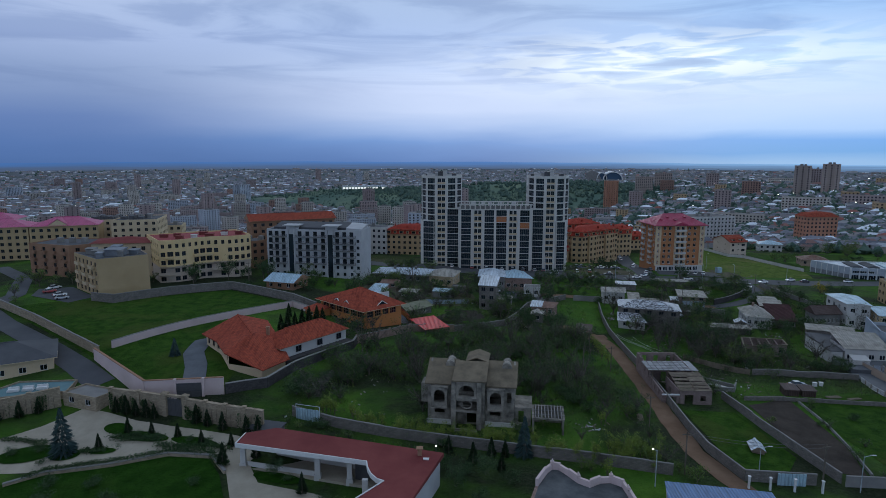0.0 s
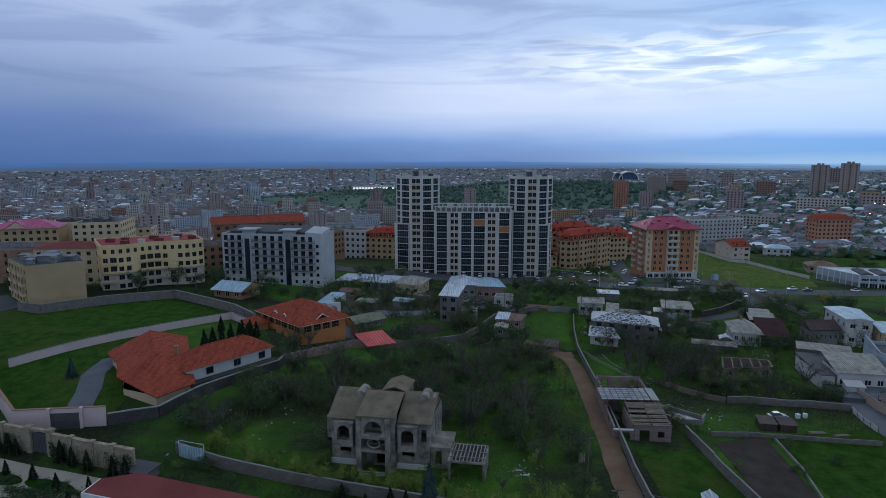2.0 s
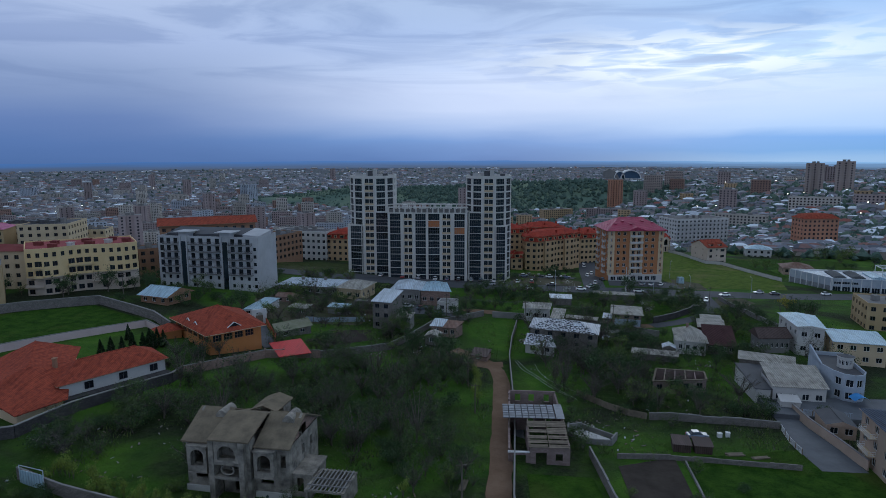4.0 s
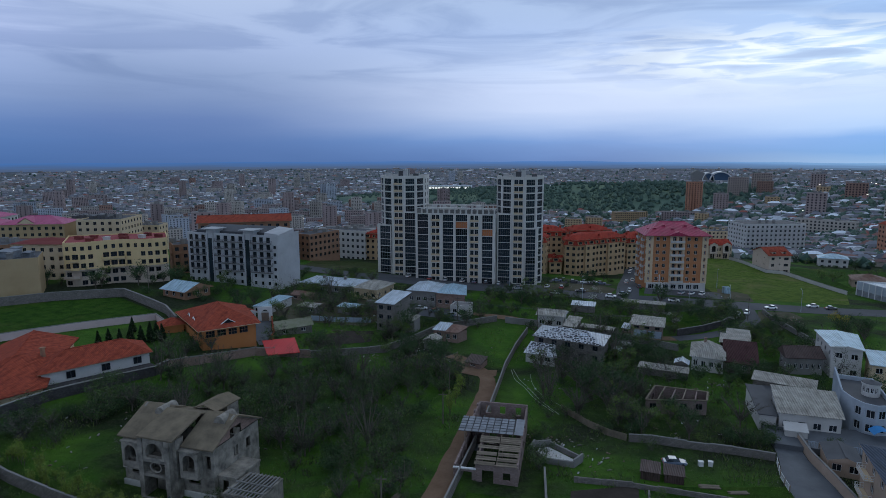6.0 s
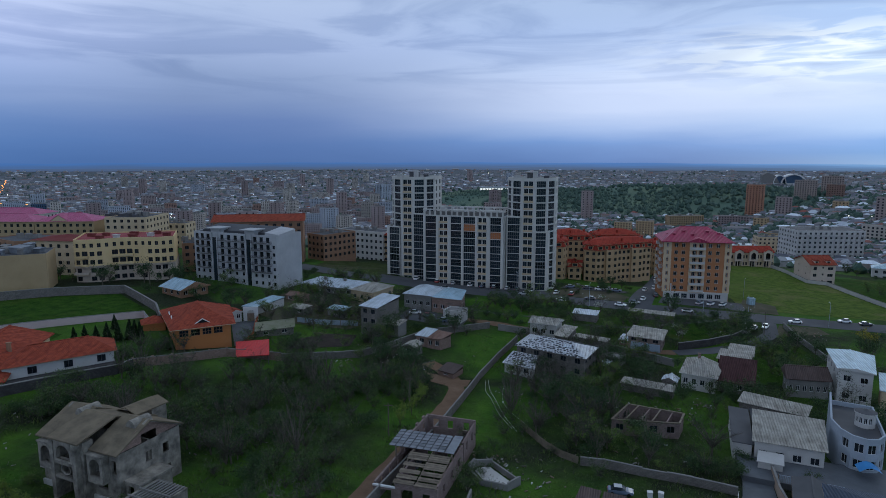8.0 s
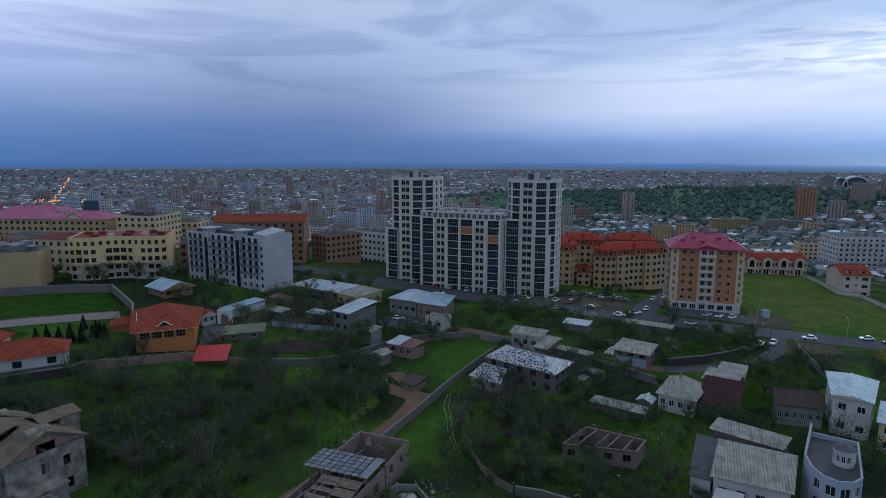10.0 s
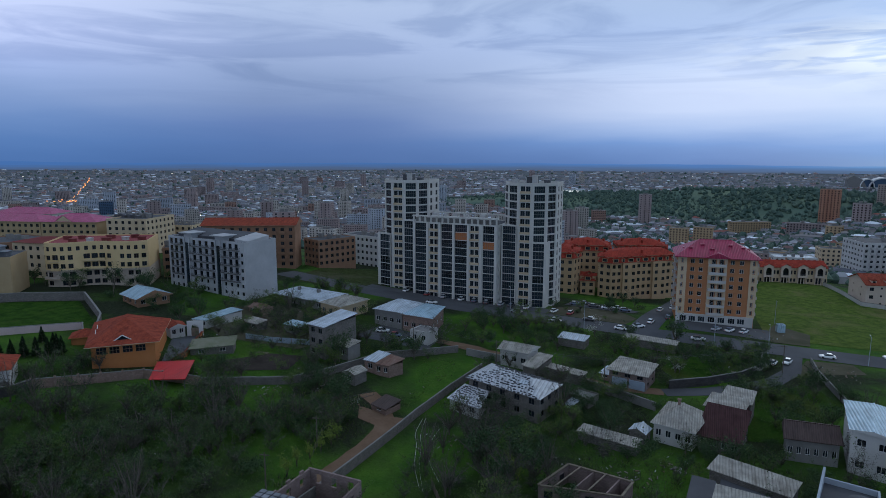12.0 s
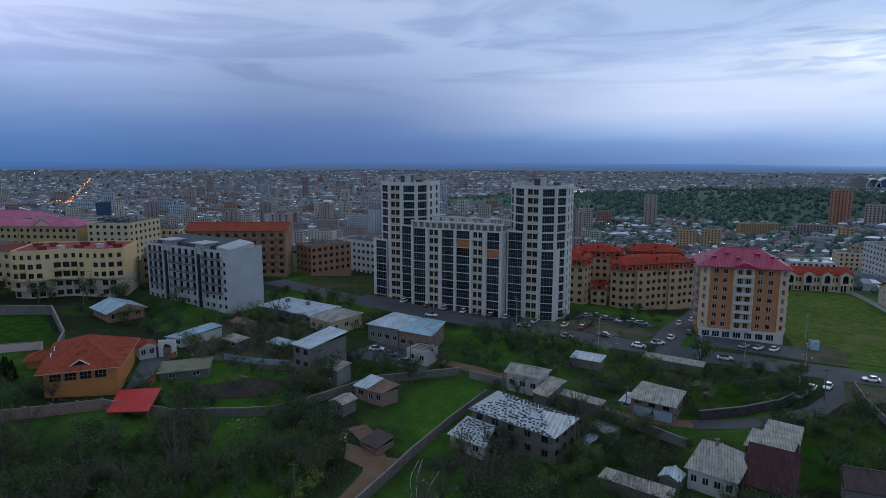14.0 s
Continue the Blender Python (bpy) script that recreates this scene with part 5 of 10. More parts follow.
def poly_roof(home, poly, ze, kind, rise, over, roof_m, edge_m, low=0):
    """A roof on a four-sided plan: hip, gable, or shed that rises away from edge low."""
    g = Geo()
    ev = inset(poly, -over)
    if kind == "shed":
        tops = [0, 0, 0, 0]
        tops[(low + 2) % 4] = tops[(low + 3) % 4] = rise
        zb = [ze + 0.02 + t for t in tops]
        g.prism(ev, zb, [z + 0.14 for z in zb])
        part("roof", g, roof_m, home)
        return
    g.prism(ev, ze - 0.1, ze + 0.06, 1)
    if span(ev[0], ev[1]) < span(ev[1], ev[2]):
        ev = ev[1:] + ev[:1]
    a, b = Vector(ev[3]).lerp(Vector(ev[0]), 0.5), Vector(ev[1]).lerp(Vector(ev[2]), 0.5)
    r = 0.0 if kind == "gable" else span(ev[1], ev[2]) / 2 / span(a, b)
    r = min(r, 0.48)
    p, q = a.lerp(b, r), a.lerp(b, 1 - r)
    t = ze + 0.064
    g.add([(*v, t) for v in ev] + [(p.x, p.y, t + rise), (q.x, q.y, t + rise)], [(0, 1, 5, 4), (2, 3, 4, 5)], 0)
    g.add([(*v, t) for v in ev] + [(p.x, p.y, t + rise), (q.x, q.y, t + rise)], [(1, 2, 5), (3, 0, 4)], 0 if kind == "hip" else 1)
    part("roof", g, [roof_m, edge_m], home)
    if (q - p).length > 0.6:
        part("ridge_cap", Geo().beam((p.x, p.y, t + rise + 0.03), (q.x, q.y, t + rise + 0.03), 0.3, 0.12), roof_m, home)


def cottage(name, label, poly, ze, wall_m, kind, roof_m, rise=1.2, over=0.5, floors=1, wins=None, edge_m=None, low=0, category="house", door=None, frame_m=None, group=""):
    """A small building on a four-sided plan from the ground up to its eaves. wins: {edge: number of windows}."""
    zg = min(gz(*p) for p in poly)
    BUILT.append(inset(poly, -1.2))
    home = thing(name, 0, 0, 0, 0, label, category, group)
    g = Geo()
    fh = (ze - zg - 0.3) / floors
    n = len(poly)
    tops = [ze] * n
    for i in range(n):
        p0, p1 = poly[i], poly[(i + 1) % n]
        L = span(p0, p1)
        ops = []
        k = (wins or {}).get(i, 0)
        w = min(1.5, L / max(1, k) * 0.55)
        for f in range(floors):
            for j in range(k):
                u = L * (j + 0.5) / k
                h = min(1.4, fh * 0.5)
                za = zg + 0.3 + f * fh + fh * 0.32
                if door == (i, j) and f == 0:
                    ops.append((u - 0.5, u + 0.5, zg + 0.15, zg + 0.15 + min(2.0, fh * 0.85)))
                    dg = Geo().box(-0.5, 0.5, -0.05, 0, 0, min(2.0, fh * 0.85))
                    dg.box(-0.4, 0.4, -0.07, -0.05, 0.15, 0.9)
                    d = part("door", dg, M_WOOD, home)
                    d.matrix_basis = wall_line(p0, p1, u, zg + 0.15, 0.12)
                    continue
                ops.append((u - w / 2, u + w / 2, za, za + h))
                placed("window", window_mesh(w, h, 2, 1, frame_m or M_FRAMEW, M_GLASS), home, wall_line(p0, p1, u, za, 0.17))
        facade(g, p0, p1, zg - 0.8, ze, ops, 0.18)
    if kind == "shed":
        for i in range(n):
            a, b = poly[i], poly[(i + 1) % n]
            ra = rise if i in ((low + 2) % 4, (low + 3) % 4) else 0
            rb = rise if (i + 1) % n in ((low + 2) % 4, (low + 3) % 4) else 0
            if ra or rb:
                g.add([(*a, ze), (*b, ze), (*b, ze + rb), (*a, ze + ra)], [(0, 1, 2, 3)])
    part("wall", g, wall_m, home)
    if kind == "flat":
        flat_roof(home, poly, ze + 0.4, roof_m, wall_m, 0.35, 0.2)
        part("parapet", Geo().prism(poly, ze + 0.002, ze + 0.4, top=False, bottom=False), wall_m, home)
    elif kind != "none":
        poly_roof(home, poly, ze, kind, rise, over, roof_m, edge_m or wall_m, low)
    return home


# the house with the patched sheet roof
spot_poly = [(57.2, 214.5), (76.0, 208.3), (78.3, 218.3), (59.4, 225.3)]
spotted = cottage("house", "unfinished two-storey block house with a patched sheet roof", spot_poly, 2.1, M_BLOCKS, "hip", M_PATCHED, 1.9, 0.6, 2, {0: 5, 1: 3, 3: 3}, frame_m=M_FRAMED)


def fleck(geo, q, z, e, rnd_f):
    """A dark stone, tyre or scrap of felt, an uneven five-sided lump."""
    r = rnd_f.uniform(0.14, 0.32)
    ring = []
    for i in range(5):
        a = 2 * math.pi * i / 5 + rnd_f.uniform(-.4, .4)
        ring.append(q + e * (1.5 * r * math.cos(a)) + Vector((-e.y, e.x)) * (0.75 * r * math.sin(a) * rnd_f.uniform(0.6, 1.2)))
    geo.prism([(v.x, v.y) for v in ring], z - 0.12, z + rnd_f.uniform(0.08, 0.16))


def roof_flecks(home, poly, ze, rise, over, n, seed):
    """Dark scraps that lie on a hipped roof, denser in places."""
    rnd = random.Random(seed)
    ev = [Vector(p) for p in inset(poly, -over * 0.8)]
    long_e = (ev[1] - ev[0]).normalized()
    ax = (ev[0] + ev[3]) / 2, (ev[1] + ev[2]) / 2
    half, L = (ev[3] - ev[0]).length / 2, (ax[1] - ax[0]).length
    g = Geo()
    n_r, n_c_ = int(half / 0.72), int(L / 0.95)
    for k in range(n_r * n_c_ * 2):
        side_s, kk = (-1, 1)[k % 2], k // 2
        d, f = (kk // n_c_ + 0.5 + rnd.uniform(-.3, .3)) / n_r, (kk % n_c_ + 0.5 * (kk // n_c_ % 2) + rnd.uniform(-.3, .3)) / n_c_
        if min(f, 1 - f) * L < half * (1 - d) * 1.02 or rnd.random() < 0.06:
            continue
        q = ax[0].lerp(ax[1], f) + Vector((-long_e.y, long_e.x)) * side_s * (half * d)
        fleck(g, q, ze + 0.064 + rise * (1 - d * half / (half + over * 0.2)), long_e, rnd)
    part("roof_scrap", g, M_DARKROOF, home, "dark scraps lying on the sheet roof", "stuff")


roof_flecks(spotted, spot_poly, 2.1, 1.9, 0.6, 1150, 3)
for i in range(5):
    f = (i + 0.5) / 5
    a_, b_ = Vector(spot_poly[0]).lerp(Vector(spot_poly[1]), f), Vector(spot_poly[3]).lerp(Vector(spot_poly[2]), f)
    c_ = a_.lerp(b_, 0.3 + 0.1 * (i % 3))
    part("loose_sheet", Geo().prism([(c_.x - 1.0, c_.y - 0.6), (c_.x + 1.1, c_.y - 1.0), (c_.x + 1.3, c_.y + 0.5), (c_.x - 0.8, c_.y + 0.9)], 3.3, [3.35, 3.4, 3.75, 3.7]), M_METAL, spotted) if i in (1, 3) else None
annex_poly = [(55.2, 207.5), (63.3, 204.9), (62.8, 211.6), (56.6, 213.6)]
annex = cottage("house_annex", "low annex with a patched sheet roof", annex_poly, -0.9, M_PALE, "shed", M_PATCHED, 1.2, 0.5, 1, {0: 2})
g = Geo()
rnd = random.Random(5)
for i in range(72):
    u, v = (i % 9 + 0.5 + rnd.uniform(-.3, .3)) / 9, (i // 9 + 0.5 + rnd.uniform(-.3, .3)) / 8
    q = Vector(annex_poly[0]).lerp(Vector(annex_poly[1]), u).lerp(Vector(annex_poly[3]).lerp(Vector(annex_poly[2]), u), v)
    fleck(g, q, -0.9 + 0.17 + 1.2 * v, Vector((0.95, -0.3)), rnd)
part("roof_scrap", g, M_DARKROOF, annex, "dark scraps lying on the sheet roof", "stuff")

M_PINKGREY = blocks("pink_grey_tuff_blocks", (0.21, 0.155, 0.145), (0.26, 0.20, 0.185), (0.7, 0.7, 0.7), 0.5, 0.25)
M_BLUEPAINT = mat("pale_blue_painted_plaster", (0.28, 0.34, 0.42), (0.34, 0.40, 0.48), 0.3, 0.8)
gh_poly = [(86.6, 238.4), (95.8, 236.4), (97.3, 244.8), (88.5, 247.3)]
gh = cottage("house", "two-storey tuff-block house with an overhanging pale sheet roof", gh_poly, 0.5, M_PINKGREY, "shed", M_SLATE, 0.6, 0.7, 2, {0: 3, 1: 2, 3: 2}, frame_m=M_FRAMED)
for u0, u1 in ((0.5, 4.4), (4.9, 8.9)):
    gd = Geo().box(u0 - 4.4, u1 - 4.4, -0.12, -0.01, 0, 2.3)
    for i in range(4):
        gd.box(u0 - 4.35, u1 - 4.45, -0.16, -0.121, 0.1 + 0.55 * i, 0.55 + 0.55 * i)
    part("garage_door", gd, M_BLUEPAINT, gh, "pale blue garage door").matrix_basis = wall_line(gh_poly[0], gh_poly[1], 4.4 + 0.3, gz(91, 237) + 0.05, 0)
cottage("shed", "small tuff lean-to beside a house", [(84.0, 240.5), (86.5, 239.8), (87.6, 244.5), (85.2, 245.2)], -1.6, M_BRICKP, "shed", M_METAL, 0.4, 0.3, 1, {0: 1})
cottage("house", "small house with a pale corrugated roof", [(56.9, 239.4), (65.1, 238.2), (66.2, 244.6), (57.8, 245.8)], 1.9, M_PALE, "gable", M_SLATE, 1.2, 0.6, 1, {0: 3, 1: 1})
cottage("shed", "lean-to with a pale sheet roof", [(65.4, 232.8), (68.9, 231.3), (71.0, 240.8), (67.4, 242)], 0.3, M_BLOCKS, "shed", M_SLATE, 0.8, 0.4)
cottage("shed", "long low shed with a grey roof", [(70.8, 236.5), (80.5, 233.6), (81.2, 236), (71.5, 239)], -0.7, M_BLOCKS, "shed", M_SLATE, 0.3, 0.3)
sh = thing("canopy", 0, 0, 0, 0, "small tilted white sheet canopy on posts", "canopy")
sp_ = [(79.0, 217.0), (81.0, 216.2), (83.8, 224.8), (81.8, 225.6)]
part("sheet", Geo().prism(sp_, [-2.0, -2.3, -2.3, -1.9], [-1.92, -2.22, -2.22, -1.82]), M_METAL, sh)
for (x, y) in inset(sp_, 0.25):
    part("post", Geo().box(x - 0.07, x + 0.07, y - 0.07, y + 0.07, gz(x, y) - 0.3, -2.05), M_WOOD, sh)
cottage("shed", "low blockwork store beside a patched-roof house", [(79.4, 222.5), (84.6, 220.8), (86.2, 225.2), (81, 227)], -1.6, M_BLOCKS, "flat", M_CONC, 0, 0)
cottage("shed", "low shed with a flat grey roof by the road", [(68, 262), (76, 261), (76.5, 266), (68.5, 267)], 0.0, M_BLOCKS, "shed", M_METAL, 0.4, 0.3)
cottage("shed", "long roadside shed with a rusty pale roof", [(86, 271), (101, 268.5), (101.6, 272), (86.6, 274.5)], -0.2, M_BLOCKS, "shed", M_SLATE, 0.3, 0.3)

# the house with the glazed porch and its neighbours
wh_poly = [(99.8, 210.4), (107.4, 208.4), (109.9, 218.8), (102.3, 222.2)]
porch = cottage("house", "pale house with a slate roof and a glazed porch", wh_poly, 0.2, M_PALE, "hip", M_SLATE, 2.7, 0.6, 1, {0: 4, 3: 3})
part("chimney", Geo().box(104.0, 104.6, 216, 216.6, 1.5, 3.6).box(103.9, 104.7, 215.9, 216.7, 3.6, 3.75), M_BRICKP, porch)
cottage("house", "low house with a maroon sheet roof", [(108.4, 211.0), (116.0, 209.0), (117.8, 218.6), (110.2, 220.2)], -1.2, M_BLOCKS, "shed", M_MAROON, 3.4, 0.5, 1, {0: 4, 1: 2})
cottage("shed", "outbuilding with a tilted pale sheet roof", [(109.4, 221.3), (116.6, 220.0), (118.2, 225.6), (111.0, 227.2)], 1.2, M_MAROON, "shed", M_SLATE, 0.9, 0.4)
cottage("shed", "outbuilding with a pale sheet roof", [(112.5, 227.8), (118.6, 226.3), (119.8, 232.5), (114.2, 234)], 0.9, M_BLOCKS, "shed", M_SLATE, 0.9, 0.3)
cottage("shed", "long low shed with a pale sheet roof", [(85.4, 204.6), (97.3, 201.6), (97.9, 204.2), (86.2, 207)], -2.0, M_BLOCKS, "shed", M_SLATE, 0.6, 0.3)
cottage("shed", "small shed with a pitched grey roof", [(95.2, 208.5), (98.4, 207.5), (99.2, 210.8), (96, 211.8)], -1.6, M_BLOCKS, "gable", M_METAL, 0.9, 0.3)
cottage("shed", "long shed with a pale corrugated roof", [(110.5, 192.8), (122.4, 188.2), (124.0, 192.0), (112.1, 196.6)], 0.8, M_BLOCKS, "shed", M_SLATE, 0.8, 0.4)
cottage("house", "long low house with a big pale slate roof", [(110.3, 172.8), (121.7, 171.6), (123.2, 180.6), (111.7, 182.4)], 1.0, M_PALE, "shed", M_SLATE, 2.2, 0.5, 1, {0: 4})
cottage("shed", "dark-roofed shed beside a house", [(106.7, 173.5), (109.9, 173.0), (111.2, 188.2), (108.0, 188.8)], 0.0, M_PALE, "shed", M_DARKROOF, 0.8, 0.3)
cottage("shed", "open yard store with a dark roof", [(111.8, 183.2), (122.6, 181.4), (123.4, 187), (112.4, 191.6)], -0.6, M_BLOCKS, "shed", M_DARKROOF, 0.4, 0.1)
cottage("house", "dark-roofed cottage with white windows", [(124.2, 212.4), (133.2, 213.2), (132.6, 219.8), (124.6, 219.4)], 0.6, M_CONC, "gable", M_DARKBROWN, 2.2, 0.6, 1, {0: 6, 3: 2}, edge_m=M_DARKBROWN)
cottage("house", "tall pale house with a white metal roof", [(134.6, 212.0), (141.0, 209.8), (145.2, 224.4), (136.2, 227.2)], 4.4, M_PALE, "gable", M_BLUEMET, 0.6, 0.5, 2, {0: 2, 3: 4, 1: 2}, edge_m=M_PALE)
cottage("house", "pale house with a broad white metal roof", [(141.5, 205.6), (154, 202.5), (157, 213), (144.5, 208.9 + 7)], 2.0, M_CREAM, "shed", M_BLUEMET, 0.7, 0.5, 2, {0: 4, 3: 3})
cottage("shed", "shed with a white tarpaulin roof", [(110.2, 168.4), (114.2, 167.8), (114.8, 171.0), (110.9, 171.6)], -1.0, M_PALE, "shed", M_PALE, 0.5, 0.2)
cottage("hut", "small plastered hut with a rounded dark roof", [(113.4, 155.5), (118.5, 154), (119.8, 161), (114.6, 162.4)], -0.4, M_PEACH, "gable", M_DARKROOF, 1.0, 0.3, 1, {0: 2})
yel = cottage("apartment_house", "peach three-storey house with a dark blue roof", [(112.6, 131), (128, 128), (131, 145), (115.2, 147.6)], 6.4, M_PEACH, "hip", M_NIGHTBLUE, 2.4, 0.5, 3, {0: 4, 3: 4})
for k in (1, 2):
    placed("balcony", balcony_mesh(4.5, 1.3, 0.9, M_CREAM, M_FRAMEW, False), yel, wall_line((115.2, 147.6), (112.6, 131), 4.5, -3.4 + 3.4 * k, 0))

patch_t = [(107.2, 164.6), (136.5, 160.5), (137, 174), (107.2, 174.5)]
bank = thing("terrace", 0, 0, 0, 0, "raised concrete terrace before the villa and the long house", "terrace", kind="structure")
part("retaining_wall", Geo().prism(patch_t, -6, -2.2), M_YARD, bank)
# the white villa with the bowed front
villa = thing("villa", 0, 0, 0, 0, "pale grey three-storey villa with a bowed front", "villa")
vp = [(124.5, 180.2), (124.9, 175.7), (126.1, 173.0), (128.1, 171.8), (130.3, 172.4), (131.9, 174.6), (134.3, 188.8), (126.9, 190.6)]
ve = {i: [(span(vp[i], vp[i + 1]) / 2, 1.5, 1.7, 0.8, "w")] for i in (1, 2, 3, 4)}
ve[5] = row(span(vp[5], vp[6]), 3, 1.5, 1.6, 0.8)
ve[7] = []
vz = storeys(villa, vp, -2.6, 2, 3.05, ve, M_VILLA, 0.7, M_FRAMEW, M_GLASS, 0.25)
flat_roof(villa, vp, vz, M_DARKROOF, M_VILLA, 0.9)
part("parapet_fin", Geo().prism([(124.5, 180.2), (124.85, 180.2), (127.25, 190.55), (126.9, 190.6)], vz - 0.5, [vz + 0.1, vz + 0.1, vz + 1.6, vz + 1.6]), M_VILLA, villa)
drum = [(130.4 + 1.7 * math.cos(radians(a)), 180.6 + 1.7 * math.sin(radians(a))) for a in range(0, 360, 30)]
dz = storeys(villa, drum, vz - 0.9, 1, 2.6, {i: [(0.44, 0.62, 1.2, 0.8, "w")] for i in (6, 7, 8, 9)}, M_PALE, 0.1, M_FRAMEW, M_GLASS, 0.15, "drum_wall", skirt=0)
mansard(villa, drum, dz, 0.2, 1.0, 0.4, M_DARKROOF, M_PALE, "drum_roof", 0.3)
cg = Geo()
for i in range(9):
    a = math.pi * i / 8
    cg.add([(128.2 - 1.8 + 3.6 * i / 8, 171.4, -0.6 + 0.9 * math.sin(a)), (128.2 - 1.8 + 3.6 * i / 8, 168.6, -0.6 + 0.9 * math.sin(a))], [])
for i in range(8):
    cg.f.append((2 * i, 2 * i + 1, 2 * i + 3, 2 * i + 2))
cg.m = [0] * len(cg.f)
part("porch_canopy", cg, M_TARP, villa, "bright blue porch canopy")

# grey cube house and the long low houses before the towers
cottage("house", "tall bare grey house with a metal roof", [(7.8, 219.8), (13.6, 218.4), (15.6, 231.6), (9.6, 233.4)], 8.3, M_BLOCKS, "shed", M_METAL, 0.9, 0.5, 3, {0: 2, 3: 2}, frame_m=M_FRAMED, low=0)
lb = cottage("house", "long low house with a metal roof", [(-36, 259), (-12.4, 255.2), (-10.4, 268.5), (-34, 272.5)], 4.7, M_CONC, "hip", M_METAL, 1.6, 0.6, 1, {0: 8})
for x, y in ((-27, 263), (-18, 262)):
    part("chimney", Geo().box(x - 0.5, x + 0.5, y - 0.5, y + 0.5, 4.9, 7.2), M_CONC, lb)
cottage("house", "low house with a brown slate roof", [(-11.8, 254), (-2, 251), (0.8, 264), (-9.6, 266.6)], 4.9, M_CREAM, "hip", M_SLATE, 2.0, 0.6, 1, {0: 3, 1: 3})
cottage("house", "low house with a pale blue metal roof", [(8.9, 254.4), (19.5, 253.2), (20, 267), (10, 269)], 4.7, M_CONC, "hip", M_METAL, 1.9, 0.6, 1, {0: 4})
cottage("house", "low house with a weathered blue-grey roof", [(19.8, 253.1), (30.6, 251.8), (28.2, 266.6), (20.2, 267)], 4.4, M_BRICKP, "hip", M_BLUEMET, 1.6, 0.6, 1, {0: 4, 1: 3})
cottage("shed", "small flat-roofed outbuilding by a yard", [(26.5, 244.8), (33, 243.6), (33.8, 249.5), (27.5, 250.4)], 2.0, M_PALE, "flat", M_CONC, 0, 0, 1, {0: 2})
cottage("house", "two-storey house with a pale blue gabled roof", [(-71.6, 226), (-60.8, 222.6), (-57.6, 232.6), (-68.4, 236.2)], 8.0, M_TUFF, "gable", M_BLUEMET, 2.2, 0.9, 1, {0: 3, 1: 3})
cottage("shed", "low shed with a pale blue flat roof", [(-33.5, 218.5), (-28.5, 219), (-26.5, 232), (-31.5, 233)], 5.4, M_PALE, "shed", M_BLUEMET, 0.4, 0.3, 1, {0: 2})
cottage("shed", "long shed with a mossy flat roof", [(-16.8, 200.8), (-9.0, 208.4), (-11.2, 211.8), (-19.0, 204.4)], 3.4, M_BLOCKS, "shed", M_MOSSY, 1.3, 0.5, 1, {0: 2})
cottage("shed", "small shed with a pale roof", [(25.5, 209), (29.3, 208.2), (30.2, 212.4), (26.2, 213.6)], 0.6, M_BLOCKS, "gable", M_SLATE, 0.8, 0.3, 1, {0: 1})
cottage("hut", "hut with a rusty and pale sheet roof", [(30.0, 217.2), (34.2, 217.0), (36.2, 221.0), (31.4, 222.6)], 0.8, M_BRICKP, "shed", M_RUST, 0.9, 0.4, 1, {0: 2})
cottage("hut", "small hut with a white sheet roof", [(26.4, 218.0), (29.9, 217.4), (31.2, 222.7), (27.6, 223.6)], 1.1, M_BRICKP, "shed", M_METAL, 0.8, 0.35, 1, {0: 1})
cottage("hut", "tuff-block hut beside a dirt track", [(39.2, 199.2), (43.8, 197.6), (45.0, 202.4), (40.4, 204.0)], -1.9, M_BRICKP, "shed", M_DARKBROWN, 0.7, 0.2, 1, {0: 1})
rh_poly = [(84.0, 177.2), (97.4, 179.2), (98.6, 184.6), (87.2, 186.4)]
ruin = cottage("ruined_hut", "roofless tuff-block hut with bare wall plates in a garden", rh_poly, -0.2, M_PINKGREY, "none", M_RUST, 0, 0, 1, {0: 4, 3: 2}, frame_m=M_FRAMED)
for i in range(4):
    a_, b_ = rh_poly[i], rh_poly[(i + 1) % 4]
    part("wall_plate", Geo().beam((*a_, -0.1), (*b_, -0.1), 0.42, 0.2), M_PLANK, ruin, "pale timber wall plate")
for f in (0.2, 0.4, 0.6, 0.8):
    a_, b_ = Vector(rh_poly[0]).lerp(Vector(rh_poly[1]), f), Vector(rh_poly[3]).lerp(Vector(rh_poly[2]), f)
    part("cross_wall" if f in (0.4, 0.8) else "tie_beam", Geo().beam((*a_, -1.6 if f in (0.4, 0.8) else 0.06), (*b_, -1.6 if f in (0.4, 0.8) else 0.06), 0.25, 2.6 if f in (0.4, 0.8) else 0.16), M_PINKGREY if f in (0.4, 0.8) else M_PLANK, ruin)
cottage("hen_house", "dark timber hen house with a sheet roof", [(79.6, 145.6), (82.8, 145.2), (83.2, 148.6), (80.2, 149.2)], -0.9, M_DARKBROWN, "shed", M_DARKBROWN, 0.3, 0.2)
cottage("hen_house", "dark timber hen house with a sheet roof", [(83.6, 145.3), (86.8, 145.0), (87.2, 148.2), (84.0, 148.6)], -1.0, M_DARKBROWN, "shed", M_DARKBROWN, 0.3, 0.2)
cottage("kennel", "small white shed with a pitched metal roof", [(56.4, 112.4), (58.4, 111.8), (59.1, 115.0), (57.1, 115.6)], 0.0, M_WOOD, "gable", M_METAL, 0.9, 0.3)
cottage("shed", "low shed with a grey sheet roof among yards", [(-22, 227), (-15.5, 225.6), (-14.6, 229.4), (-21, 230.8)], 4.0, M_BLOCKS, "shed", M_SLATE, 0.4, 0.3, 1, {0: 2})
